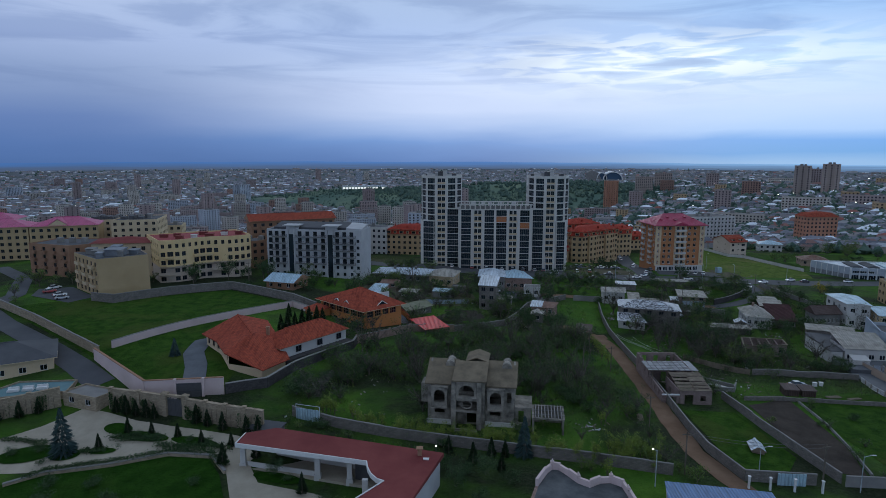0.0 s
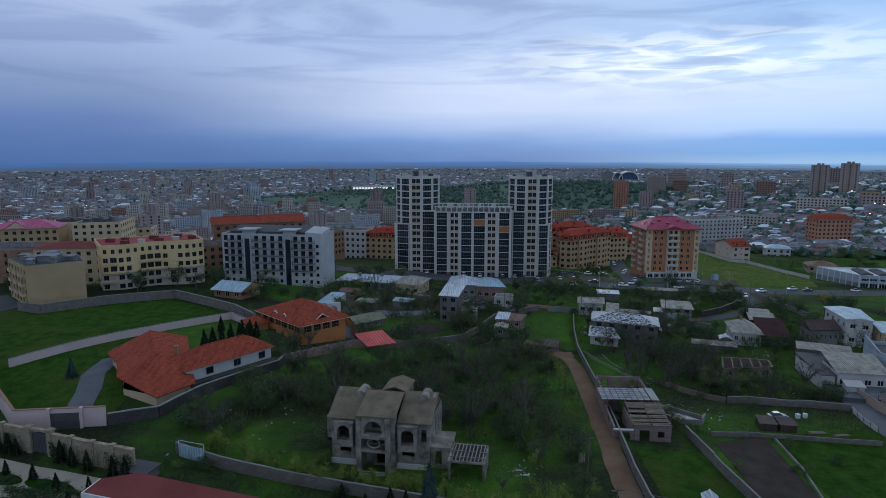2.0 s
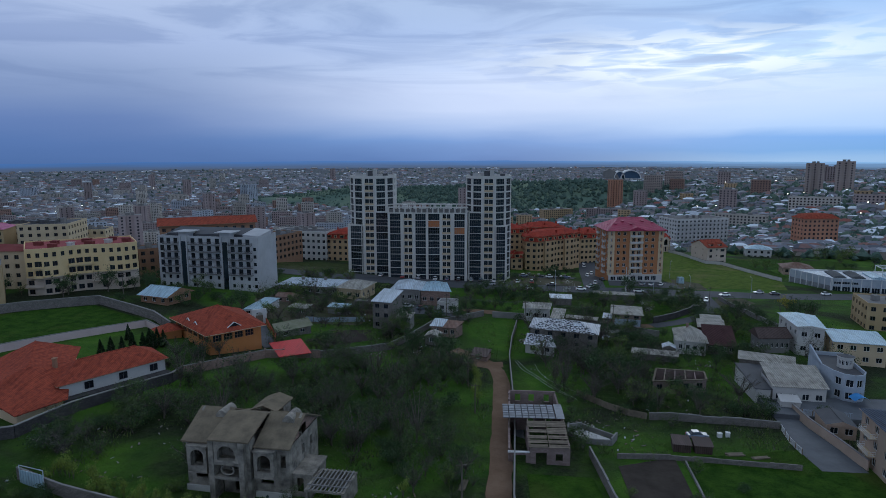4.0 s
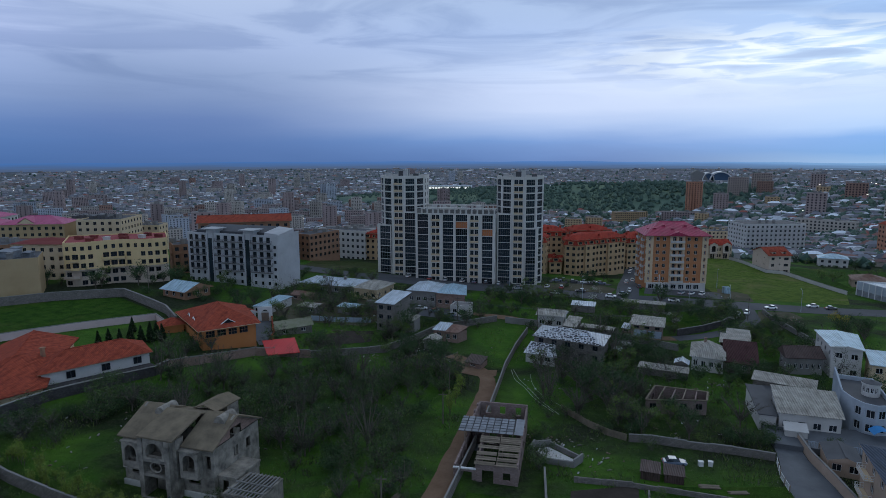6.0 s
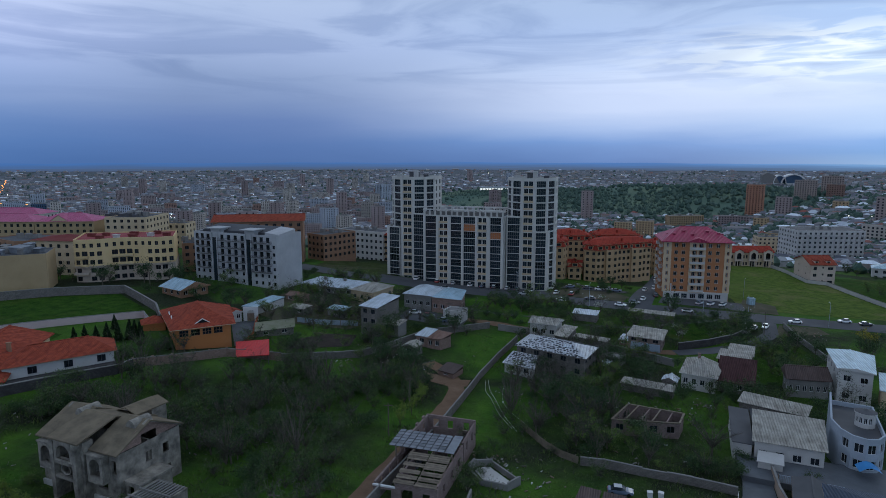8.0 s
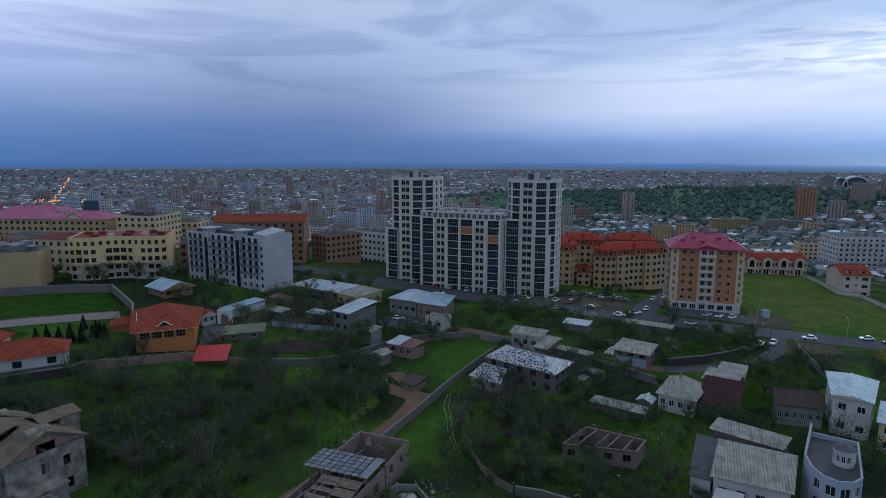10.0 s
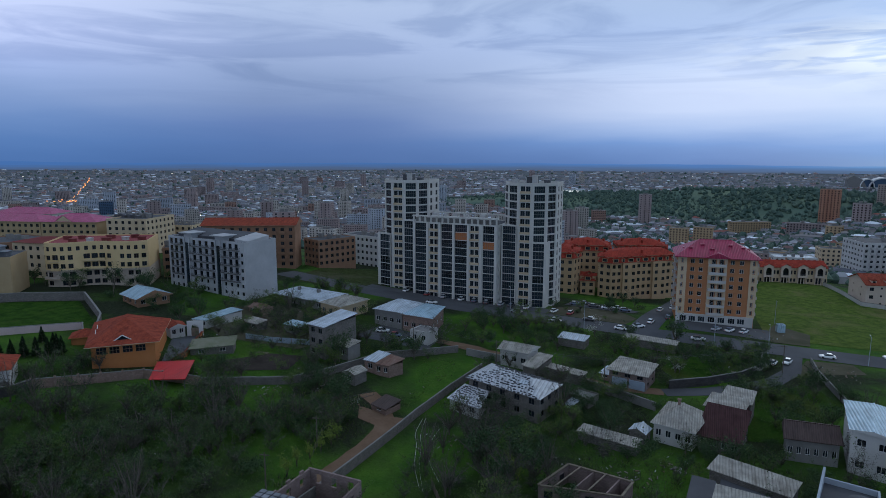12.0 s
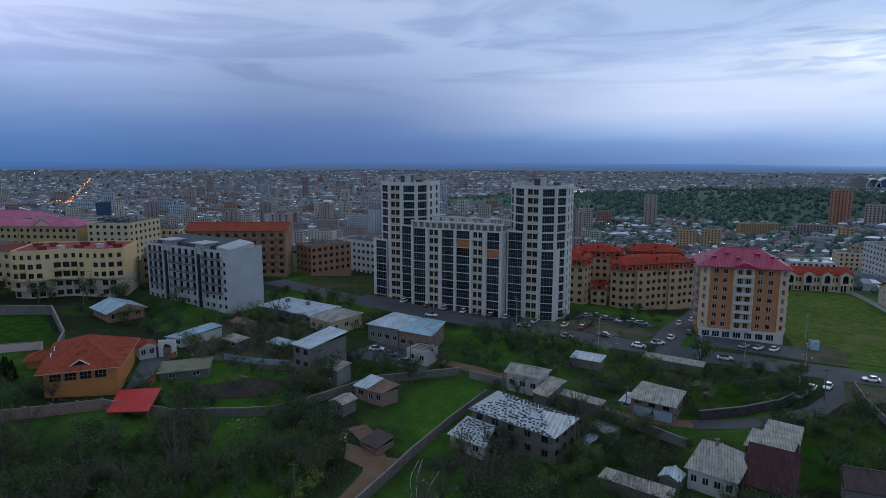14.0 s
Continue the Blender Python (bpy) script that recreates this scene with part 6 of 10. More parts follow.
cottage("shed", "low store with a pale blue sheet roof", [(-9.5, 231), (-3.0, 229.8), (-2.2, 233.4), (-8.8, 234.6)], 3.4, M_CONC, "shed", M_BLUEMET, 0.4, 0.3, 1, {0: 1})
cottage("shed", "low shed with a rusty sheet roof", [(-30.5, 240), (-24, 238.8), (-23, 243), (-29.4, 244.4)], 4.6, M_BRICKP, "gable", M_RUST, 1.0, 0.3, 1, {0: 2})
cottage("shed", "small store with a flat felt roof", [(-2.5, 240.5), (2.5, 239.6), (3.2, 243.2), (-1.8, 244.2)], 3.0, M_BLOCKS, "flat", M_CONC, 0, 0)
cottage("shed", "lean-to with a grey roof beside a tall house", [(15.0, 222), (19.5, 221), (20.3, 226), (15.9, 227)], 2.6, M_CONC, "shed", M_SLATE, 0.5, 0.3, 1, {0: 1})
cottage("kiosk", "pale blue roadside kiosk", [(131, 311), (133.4, 311.4), (133, 313.8), (130.6, 313.4)], -2.0, M_BLUEMET, "flat", M_METAL, 0, 0)

# the terracotta house and the orange house
wing = cottage("house_wing", "white house wing under a terracotta roof", [(-43.2, 145.2), (-30.4, 163.0), (-37.6, 169.4), (-50.4, 151.6)], 8.4, M_PALE, "hip", M_TILE, 3.0, 0.7, 1, {}, edge_m=M_TUFF)
for u in (5.5, 12.5, 19.2):
    part("window", window_mesh(1.8, 1.6, 2, 1, M_FRAMED, M_GLASS), None, wing).matrix_basis = wall_line((-43.2, 145.2), (-30.4, 163.0), u, 6.2, -0.07)
part("plinth", Geo().prism([(-41.4, 143.8), (-28.4, 161.8), (-30.3, 162.9), (-43.1, 145.0)], 0, 5.7), M_DARKST, wing, "dark stone plinth")
main = thing("house", 0, 0, 0, 0, "large house under a wide terracotta roof", "house")
eaves = [(-54.2, 137.6, 9.6), (-44.1, 133.8, 6.9), (-40.6, 143.8, 6.3), (-45.5, 152, 9.0), (-53, 167, 9.4), (-64.5, 165, 9.4), (-66, 153.5, 9.4), (-59.5, 146.5, 9.6)]
r1, r2 = (-50.6, 146.5, 11.9), (-58.8, 160.0, 12.9)
plan = inset([p[:2] for p in eaves], 1.0)
g = Geo()
for i in range(8):
    a_, b_ = plan[i], plan[(i + 1) % 8]
    L = span(a_, b_)
    zt_ = min(eaves[i][2], eaves[(i + 1) % 8][2]) - 0.15
    ops = [(L * (j + 0.5) / 3 - 0.7, L * (j + 0.5) / 3 + 0.7, zt_ - 2.2, zt_ - 0.6) for j in range(3)] if i in (5, 6, 7) else []
    facade(g, a_, b_, 1.5, zt_, ops, 0.25)
    for o_ in ops:
        placed("window", window_mesh(1.4, 1.6, 2, 1, M_FRAMED, M_GLASS), main, wall_line(a_, b_, (o_[0] + o_[1]) / 2, o_[2], 0.23))
part("wall", g, M_CREAM, main)
BUILT.append(inset([p[:2] for p in eaves], -1.5))
g = Geo()
pts_ = eaves + [r1, r2]
low_ = [(x, y, z - 0.22) for x, y, z in pts_]
tri_f = [(0, 1, 8), (1, 2, 8), (2, 3, 8), (3, 4, 9, 8), (4, 5, 9), (5, 6, 9), (6, 7, 8, 9), (7, 0, 8)]
g.add(pts_ + low_, tri_f + [tuple(10 + i for i in f[::-1]) for f in tri_f] + [(i, (i + 1) % 8, 10 + (i + 1) % 8, 10 + i) for i in range(8)])
part("roof", g, M_TILE, main)
part("ridge_cap", Geo().beam(r1, r2, 0.35, 0.2), M_TILE, main)
part("chimney", Geo().box(-48.3, -47.6, 150.6, 151.3, 9.5, 12.0).box(-48.42, -47.48, 150.48, 151.42, 12.0, 12.2), M_TUFF, main)
for x, y, r in ((-61.2, 158.0, 30), (-57.5, 150.5, 50)):
    dm = Geo().add([(-1.8, 0, 0), (1.8, 0, 0), (0, 0, 1.5), (-1.8, 4, 0.4), (1.8, 4, 0.4), (0, 4, 1.6)], [(0, 2, 5, 3), (2, 1, 4, 5)], 0).add([(-1.6, 0.1, 0), (1.6, 0.1, 0), (0, 0.1, 1.35)], [(0, 1, 2)], 1)
    part("dormer", dm, [M_TILE, M_CREAM], main).matrix_basis = pose(x, y, 9.0, 0, 0, -70 - r + 20)

or_poly = [(-28, 180.8), (-17.8, 190.6), (-30.6, 206), (-44.4, 196)]
orange = thing("house", 0, 0, 0, 0, "two-storey orange house under a terracotta hip roof", "house")
L0, L3 = span(or_poly[0], or_poly[1]), span(or_poly[3], or_poly[0])
zo = storeys(orange, or_poly, 2.0, 2, 3.2, {0: [(u, 2.3, 1.75, 1.0, "g", {1}) for u in (2.2, 5.1, 8.0, 10.9)], 3: [(u, 3.2, 1.9, 0.9, "g", {1}) for u in (2.6, 6.2, 9.8, 13.4, 17.0, 20.4)] + [(u, 2.4, 2.0, 0.5, "w", {0}) for u in (3.2, 7.6, 12, 16.4)]}, M_HOUSEOR, 0.2, M_TUFF, M_GLASS, 0.3)
poly_roof(orange, or_poly, zo, "hip", 4.3, 1.3, M_TILE, M_CREAM)
for e_, u, w in ((3, 8.0, 3.0), (3, 13.0, 3.0), (0, 7.0, 4.4)):
    dm = Geo().add([(-w / 2, 0, 0), (w / 2, 0, 0), (0, 0, w * 0.32), (0, 4.2, w * 0.34)], [(0, 2, 3), (2, 1, 3)], 0).add([(-w / 2, 0.02, 0), (w / 2, 0.02, 0), (0, 0.02, w * 0.3)], [(0, 1, 2)], 1)
    dm.beam((-w / 2, -0.1, 0), (0, -0.1, w * 0.33), 0.2, 0.2, 2).beam((w / 2, -0.1, 0), (0, -0.1, w * 0.33), 0.2, 0.2, 2)
    part("dormer", dm, [M_TILE, M_GLASS, M_FRAMEW], orange).matrix_basis = wall_line(or_poly[e_], or_poly[(e_ + 1) % 4], u, zo + 0.55, 0.5)
cottage("house_porch", "porch of the orange house under a terracotta roof", [(-48.5, 191.5), (-45, 188), (-40.8, 191.9), (-44.5, 196.1)], 6.6, M_HOUSEOR, "hip", M_TILE, 1.6, 0.6, 1, {0: 2})
cottage("house_annex", "low white link under a terracotta roof beside the orange house", [(-34.0, 208.6), (-30.0, 206.8), (-28.4, 210.6), (-32.4, 213.2)], 6.0, M_PALE, "gable", M_TILE, 1.0, 0.5, 1, {1: 2}, edge_m=M_PALE)
can = thing("canopy", 0, 0, 0, 0, "bright red sheet canopy on posts", "canopy")
cp = [(-9.8, 181.2), (-2.4, 185.0), (-7.6, 193.2), (-15, 188.6)]
part("sheet", Geo().prism(cp, [2.7, 2.7, 4.0, 4.0], [2.85, 2.85, 4.15, 4.15]), M_CANOPY, can)
for (x, y), z in zip(inset(cp, 0.3), (2.72, 2.72, 3.95, 3.95)):
    part("post", Geo().box(x - 0.1, x + 0.1, y - 0.1, y + 0.1, gz(x, y) - 0.3, z), M_FRAMED, can)
garden_wall("wall_court", [(-14.6, 191.6), (-17.0, 199.5), (-20.4, 205.5), (-24.8, 213.8)], 1.6, 0.3, M_HOUSEOR, "terracotta courtyard wall", M_TILE, 0.15)
patch("courtyard", [(-17.4, 191.3), (-15.0, 192.4), (-17.4, 199.4), (-20.8, 205.4), (-25.0, 213.4), (-27.0, 213), (-29.4, 206.6)], 0.12, M_YARD, "grey paved courtyard beside the orange house", "courtyard")
arch = thing("gate", -26.2, 212.2, gz(-26.2, 212.2), 27, "white arched courtyard gate", "gate")


def arch_panel(geo, u0, u1, z0, z1, a, b, zh, y0, y1, mi=0, sill=None):
    """A panel in the xz plane from y0 to y1 with an arched opening from a to b that springs at zh."""
    r, c = (b - a) / 2, (a + b) / 2
    zb = z0 if sill is None else sill
    hole = [(a, zb), (a, zh)] + [(c - r * math.cos(math.pi * i / 8), zh + r * math.sin(math.pi * i / 8)) for i in range(1, 8)] + [(b, zh), (b, zb)]
    for y in (y0, y1):
        geo.add([(u0, y, z0), (a, y, z0), (a, y, zh), (u0, y, zh)], [(0, 1, 2, 3)], mi)
        geo.add([(b, y, z0), (u1, y, z0), (u1, y, zh), (b, y, zh)], [(0, 1, 2, 3)], mi)
        if sill is not None:
            geo.add([(a, y, z0), (b, y, z0), (b, y, zb), (a, y, zb)], [(0, 1, 2, 3)], mi)
        top = hole[1:-1]
        geo.add([(u0, y, zh), (u0, y, z1), (c, y, z1)] + [(x, y, z) for x, z in top[:5]], [(0, 1, 2, 7, 6, 5, 4, 3)], mi)
        geo.add([(u1, y, zh), (u1, y, z1), (c, y, z1)] + [(x, y, z) for x, z in top[:3:-1]], [(0, 1, 2, 7, 6, 5, 4, 3)], mi)
    n = len(hole)
    geo.add([(x, y0, z) for x, z in hole] + [(x, y1, z) for x, z in hole], [(i, i + 1, n + i + 1, n + i) for i in range(n - 1)], mi)
    geo.add([(x, y, z) for y in (y0, y1) for x, z in ((u0, z0), (u0, z1), (u1, z1), (u1, z0))], [(i, i + 1, 5 + i, 4 + i) for i in range(3)], mi)
    return geo


part("arch", arch_panel(Geo(), -2.2, 2.2, 0, 4.6, -1.1, 1.1, 2.6, -0.3, 0.3), M_FRAMEW, arch)
part("door_leaf", Geo().box(-1.1, 1.1, -0.05, 0.05, 0, 2.6), M_WOOD, arch)

# ---- the unfinished concrete house ----
shell = thing("unfinished_house", -6.1, 123.3, -0.5, -6.7, "unfinished bare concrete house with arched balconies", "house")
g = Geo()
HW, HD, HE = 18.0, 12.0, 9.0
facade(g, (0, 0), (6.2, 0), -1.5, HE, [(1.3, 3.9, 5.2, 8.2), (1.5, 3.6, 2.6, 3.7)], 0.4)
facade(g, (12.0, 0), (HW, 0), -1.5, HE, [(0.9, 3.5, 5.2, 8.2), (1.0, 3.2, 2.6, 3.7), (4.4, 5.4, 5.6, 7.8)], 0.4)
facade(g, (6.2, 0.4), (12.0, 0.4), -1.5, HE + 1.4, [(2.0, 4.0, 0.6, 3.2), (1.2, 4.6, 4.4, 6.6), (1.2, 4.6, 7.4, 9.4)], 0.4)
facade(g, (HW, 0), (HW, HD), -1.5, HE, [(1.5, 3.0, 1.0, 3.4), (5, 6.2, 5.4, 7.2), (8.4, 9.6, 5.4, 7.2), (8.2, 9.8, 1.4, 3.2)], 0.4)
facade(g, (HW, HD), (0, HD), -1.5, HE, [(3, 5, 5.2, 7.2), (8, 10, 5.2, 7.2), (13, 15, 5.2, 7.2)], 0.4)
facade(g, (0, HD), (0, 0), -1.5, HE, [(3, 4.5, 5.2, 7.2), (8, 9.5, 5.2, 7.2), (5, 7, 1, 3.2)], 0.4)
g.box(0.42, HW - 0.42, 0.82, HD - 0.42, 4.0, 4.3)
g.box(0.42, HW - 0.42, 5.8, 6.2, -0.5, HE - 0.02)
part("shell_wall", g, M_RUIN, shell)
# gable ends with raking beams
for x in (0.2, HW - 0.2):
    gg = Geo().add([(x, 0, HE), (x, HD, HE), (x, HD * 0.72, HE + 2.3), (x, HD * 0.5, HE + 3.1), (x, HD * 0.28, HE + 2.3), (x, HD * 0.62, HE), (x, HD * 0.62, HE + 1.4), (x, HD * 0.38, HE + 1.4), (x, HD * 0.38, HE)], [(0, 8, 7, 4), (5, 1, 2, 6), (4, 7, 6, 2, 3)])
    part("gable_wall", gg, M_BRICKP, shell)
for x in (0.15, HW - 0.15):
    part("gable_beam", Geo().beam((x, -0.4, HE + 0.05), (x, HD / 2, HE + 3.3), 0.45, 0.35).beam((x, HD + 0.4, HE + 0.05), (x, HD / 2, HE + 3.3), 0.45, 0.35), M_RUIN, shell)


def slab(home, pts, t, m, name="roof_slab"):
    n = len(pts)
    part(name, Geo().add([(x, y, z) for x, y, z in pts] + [(x, y, z + t) for x, y, z in pts], [tuple(range(n - 1, -1, -1)), tuple(range(n, 2 * n))] + [(i, (i + 1) % n, n + (i + 1) % n, n + i) for i in range(n)]), m, home)


for u0, u1 in ((-0.5, 5.9), (12.3, HW + 0.5)):
    slab(shell, [(u0, -0.7, HE + 0.02), (u1, -0.7, HE + 0.02), (u1, HD / 2, HE + 3.25), (u0, HD / 2, HE + 3.25)], 0.22, M_RUINROOF)
    slab(shell, [(u0, HD / 2 + 0.02, HE + 3.25), (u1, HD / 2 + 0.02, HE + 3.25), (u1, HD + 0.6, HE + 0.02), (u0, HD + 0.6, HE + 0.02)], 0.22, M_RUINROOF)
slab(shell, [(5.4, -2.6, HE + 1.55), (12.4, -2.6, HE + 1.55), (12.4, 4.5, HE + 3.4), (5.4, 4.5, HE + 3.4)], 0.25, M_RUINROOF)
slab(shell, [(5.4, 4.52, HE + 3.4), (12.4, 4.52, HE + 3.4), (12.4, HD + 0.6, HE + 0.3), (5.4, HD + 0.6, HE + 0.3)], 0.25, M_RUINROOF)
slab(shell, [(7.0, 8.6, HE + 1.9), (9.4, 8.6, HE + 2.8), (9.4, 15.5, HE + 2.6), (7.0, 15.5, HE + 1.7)], 0.2, M_RUINROOF)
slab(shell, [(9.42, 8.6, HE + 2.8), (12.0, 8.6, HE + 1.9), (12.0, 15.5, HE + 1.7), (9.42, 15.5, HE + 2.6)], 0.2, M_RUINROOF)
part("rear_wall", Geo().box(7.3, 11.7, 12.02, 15.2, -1.5, HE + 1.65), M_RUIN, shell)
for u in (4.2, 16.2):       # rounded dormer heads
    dg = Geo()
    for i in range(9):
        a = math.pi * i / 8
        dg.add([(u + 1.1 * math.cos(a), 4.0, HE + 2.2 + 1.5 * math.sin(a)), (u + 1.1 * math.cos(a), 7.5, HE + 2.2 + 1.5 * math.sin(a))], [])
    dg.f = [(2 * i, 2 * i + 1, 2 * i + 3, 2 * i + 2) for i in range(8)] + [tuple(range(0, 18, 2))]
    dg.m = [0] * len(dg.f)
    part("dormer_hood", dg, M_RUIN, shell)
# portal: pillars, beams and arch
for u in (5.7, 10.9):
    part("pillar", Geo().box(u - 0.45, u + 0.45, -2.3, -1.4, -1.5, HE + 1.5), M_RUIN, shell)
part("portal_arch", arch_panel(Geo(), 6.2, 10.4, 6.9, HE + 1.5, 6.7, 9.9, 8.1, -2.2, -1.5, sill=7.3), M_RUIN, shell)
for z in (3.9, 6.4):
    part("portal_beam", Geo().box(6.15, 10.45, -2.2, -1.5, z, z + 0.5).box(5.3, 11.3, -1.5, 0.4, z + 0.1, z + 0.35), M_RUIN, shell)
ring = Geo()
for i in range(16):
    q4 = []
    for a in (2 * math.pi * i / 16, 2 * math.pi * (i + 1) / 16):
        q4 += [(8.3 + rr_ * math.cos(a), y_, 5.5 + 0.75 * rr_ * math.sin(a)) for rr_, y_ in ((1.0, -1.95), (1.22, -1.95), (1.22, -1.65), (1.0, -1.65))]
    ring.add(q4, [(0, 1, 5, 4), (1, 2, 6, 5), (2, 3, 7, 6), (3, 0, 4, 7)])
part("portal_ring", ring, M_RUIN, shell)
for x0, x1 in ((5.3, 6.1), (11.2, 12.0)):
    part("return_wall", Geo().box(x0, x1, -1.39, 0.38, -1.5, HE + 1.4), M_RUIN, shell)
# projecting arched balconies
for u in (0.9, 12.5):
    bay = part("balcony", arch_panel(Geo(), u, u + 3.4, 4.3, 8.6, u + 0.55, u + 2.85, 7.0, -1.3, -0.95, sill=5.3), M_RUIN, shell)
    part("balcony_side", Geo().box(u, u + 0.3, -0.94, -0.01, 4.3, 8.6).box(u + 3.1, u + 3.4, -0.94, -0.01, 4.3, 8.6).box(u - 0.15, u + 3.55, -1.45, -0.01, 8.604, 8.85).box(u, u + 3.4, -1.3, -0.01, 4.1, 4.296), M_RUIN, bay)
for u0, u1 in ((-0.2, 5.25), (12.1, HW + 0.2)):
    part("plinth", Geo().box(u0, u1, -0.3, -0.01, -1.5, 1.3), M_PALE, shell, "pale rendered plinth")
part("side_box", Geo().box(-1.8, -0.01, 2.5, 6.0, 3.8, 8.0), M_RUIN, shell)
st = Geo()
for i in range(12):
    st.box(6.0, 10.6, -2.5 - 0.42 * (i + 1), -2.5 - 0.42 * i, -1.8, 0.6 - 0.18 * i)
part("steps", st, M_RUIN, shell)
# annex and carport
an = Geo()
facade(an, (HW + 0.05, 0.8), (21.4, 0.8), -1.5, 4.2, [(0.8, 1.9, 1.2, 3.7)], 0.3)
facade(an, (21.4, 0.8), (21.4, 7), -1.5, 4.2, [], 0.3)
an.box(HW + 0.05, 21.6, 0.6, 7.2, 4.204, 4.5)
part("annex", an, M_RUIN, shell)
for x, y in ((21.9, -2.6), (27.8, -2.6), (27.8, 3.6), (21.9, 3.6)):
    part("carport_post", Geo().box(x - 0.2, x + 0.2, y - 0.2, y + 0.2, -1.5, 3.7), M_RUIN, shell)
part("carport_frame", Geo().box(21.6, 28.1, -2.9, -2.5, 3.704, 4.0).box(21.6, 28.1, 3.4, 3.8, 3.704, 4.0).box(21.6, 22.0, -2.496, 3.396, 3.704, 4.0).box(27.7, 28.1, -2.496, 3.396, 3.704, 4.0), M_RUIN, shell)
for i in range(9):
    part("carport_slat", Geo().box(22.2 + i * 0.65, 22.38 + i * 0.65, -2.9, 3.8, 4.004, 4.16), M_CONC, shell)
part("carport_wall", Geo().box(27.71, 28.0, -2.39, 3.39, -1.5, 3.6).box(22.1, 27.7, 3.3, 3.39, -1.5, 3.7), M_RUIN, shell)
part("carport_bar", Geo().box(21.6, 28.1, 0.4, 0.6, 4.164, 4.3).box(21.6, 28.1, -1.7, -1.5, 4.164, 4.3), M_CONC, shell)

# ---- the half-built tuff shack ----
shack = thing("half_built_house", 0, 0, 0, 0, "half-built tuff-block house with loose sheet and plank roofs", "house")
zb = -3.4


def thick_wall(geo, a, b, z1, ops, t=0.36):
    """A block wall from a to b, its outer face to the right, with openings through it."""
    pa, pb = Vector(a), Vector(b)
    e = (pb - pa).normalized()
    nrm = Vector((-e.y, e.x)) * t
    facade(geo, a, b, zb, z1, ops, t)
    L = (pb - pa).length
    facade(geo, tuple(pb + nrm), tuple(pa + nrm), zb, z1, [(L - u1, L - u0, za, zc) for u0, u1, za, zc in ops], 0.0, reveals=False)
    geo.add([(*pa, z1), (*pb, z1), (*(pb + nrm), z1), (*(pa + nrm), z1), (*pa, zb), (*(pa + nrm), zb), (*pb, zb), (*(pb + nrm), zb)], [(0, 1, 2, 3), (0, 3, 5, 4), (1, 6, 7, 2)])


for a, b, z1, ops in (((47.4, 137.4), (51.4, 137.4), 0.7, [(0.9, 3.2, -1.6, 0.3)]), ((51.4, 137.2), (58.6, 137.2), 1.9, [(1.0, 3.0, -1.9, 0.9), (4.6, 5.9, -0.7, 0.7)]),
                      ((58.6, 137.6), (58.7, 152.4), 2.2, [(2.5, 3.9, -0.7, 0.9), (7.0, 8.4, -0.7, 0.9), (11.2, 12.6, -0.7, 0.9)]), ((58.7, 152.8), (58.6, 162.2), 2.5, [(1.6, 2.9, -0.2, 1.6), (5.6, 6.9, -0.2, 1.6)]),
                      ((58.6, 162.2), (48.4, 162.4), 2.8, [(1.3, 2.5, 0.4, 2.1), (4.6, 5.8, 0.4, 2.1), (7.6, 8.8, 0.4, 2.1)]), ((48.4, 162.0), (47.8, 149.0), 2.7, [(1.5 + 3.4 * i, 2.6 + 3.4 * i, 0.5, 1.9) for i in range(4)]),
                      ((47.8, 148.8), (47.4, 137.8), 1.3, [(1.4 + 3.2 * i, 2.5 + 3.2 * i, -0.5, 0.9) for i in range(3)])):
    wg = Geo()
    thick_wall(wg, a, b, z1, ops)
    part("block_wall", wg, M_PINKGREY, shack)
inner_w = Geo()
thick_wall(inner_w, (51.5, 137.6), (51.5, 146.6), 1.8, [(5.2, 6.4, -1.8, 0.4)])
part("partition_wall", inner_w, M_PINKGREY, shack)
inner_w = Geo()
thick_wall(inner_w, (48.2, 152.5), (58.3, 152.5), 2.0, [(3.6, 5.0, -1.8, 1.4), (7.4, 8.8, -1.8, 1.4)])
part("partition_wall", inner_w, M_PINKGREY, shack)
part("cell_floor", Geo().box(47.8, 51.1, 137.8, 152.1, -1.9, -1.72), M_YARD, shack)
part("ring_beam", Geo().box(47.3, 51.3, 137.35, 137.75, 0.704, 0.94), M_FRAMEW, shack, "pale concrete beam")
for i in range(4):          # loose blocks left standing on the long wall
    part("block_pier", Geo().box(47.86 + 0.1 * i, 48.2 + 0.1 * i, 149.6 + 3.4 * i, 150.5 + 3.4 * i, 2.704, 3.2 - 0.1 * (i % 2)), M_PINKGREY, shack)
for x in (47.9, 51.4, 55.0, 58.3):
    part("roof_post", Geo().box(x - 0.1, x + 0.1, 146.5, 146.7, -2.0, 3.3), M_WOOD, shack)
for y in (146.6, 149.5, 152.4):
    part("rafter", Geo().box(46.7, 58.7, y - 0.1, y + 0.1, 3.304, 3.46), M_WOOD, shack)
sr = random.Random(18)
for i in range(8):          # small zinc sheets in rows, and one plain strip
    for j in range(6):
        x0, y0 = 46.7 + i * 1.29, 146.3 + j * 1.06
        zs_ = 3.47 + 0.03 * j + sr.uniform(0, 0.05)
        slab(shack, [(x0, y0, zs_), (x0 + 1.06, y0, zs_ + 0.02), (x0 + 1.06, y0 + 0.84, zs_ + 0.05), (x0, y0 + 0.84, zs_ + 0.03)], 0.05, M_SHEET, "roof_sheet")
slab(shack, [(57.1, 146.2, 3.5), (58.7, 146.2, 3.5), (58.7, 152.7, 3.7), (57.1, 152.7, 3.7)], 0.05, M_SHEET, "roof_sheet")
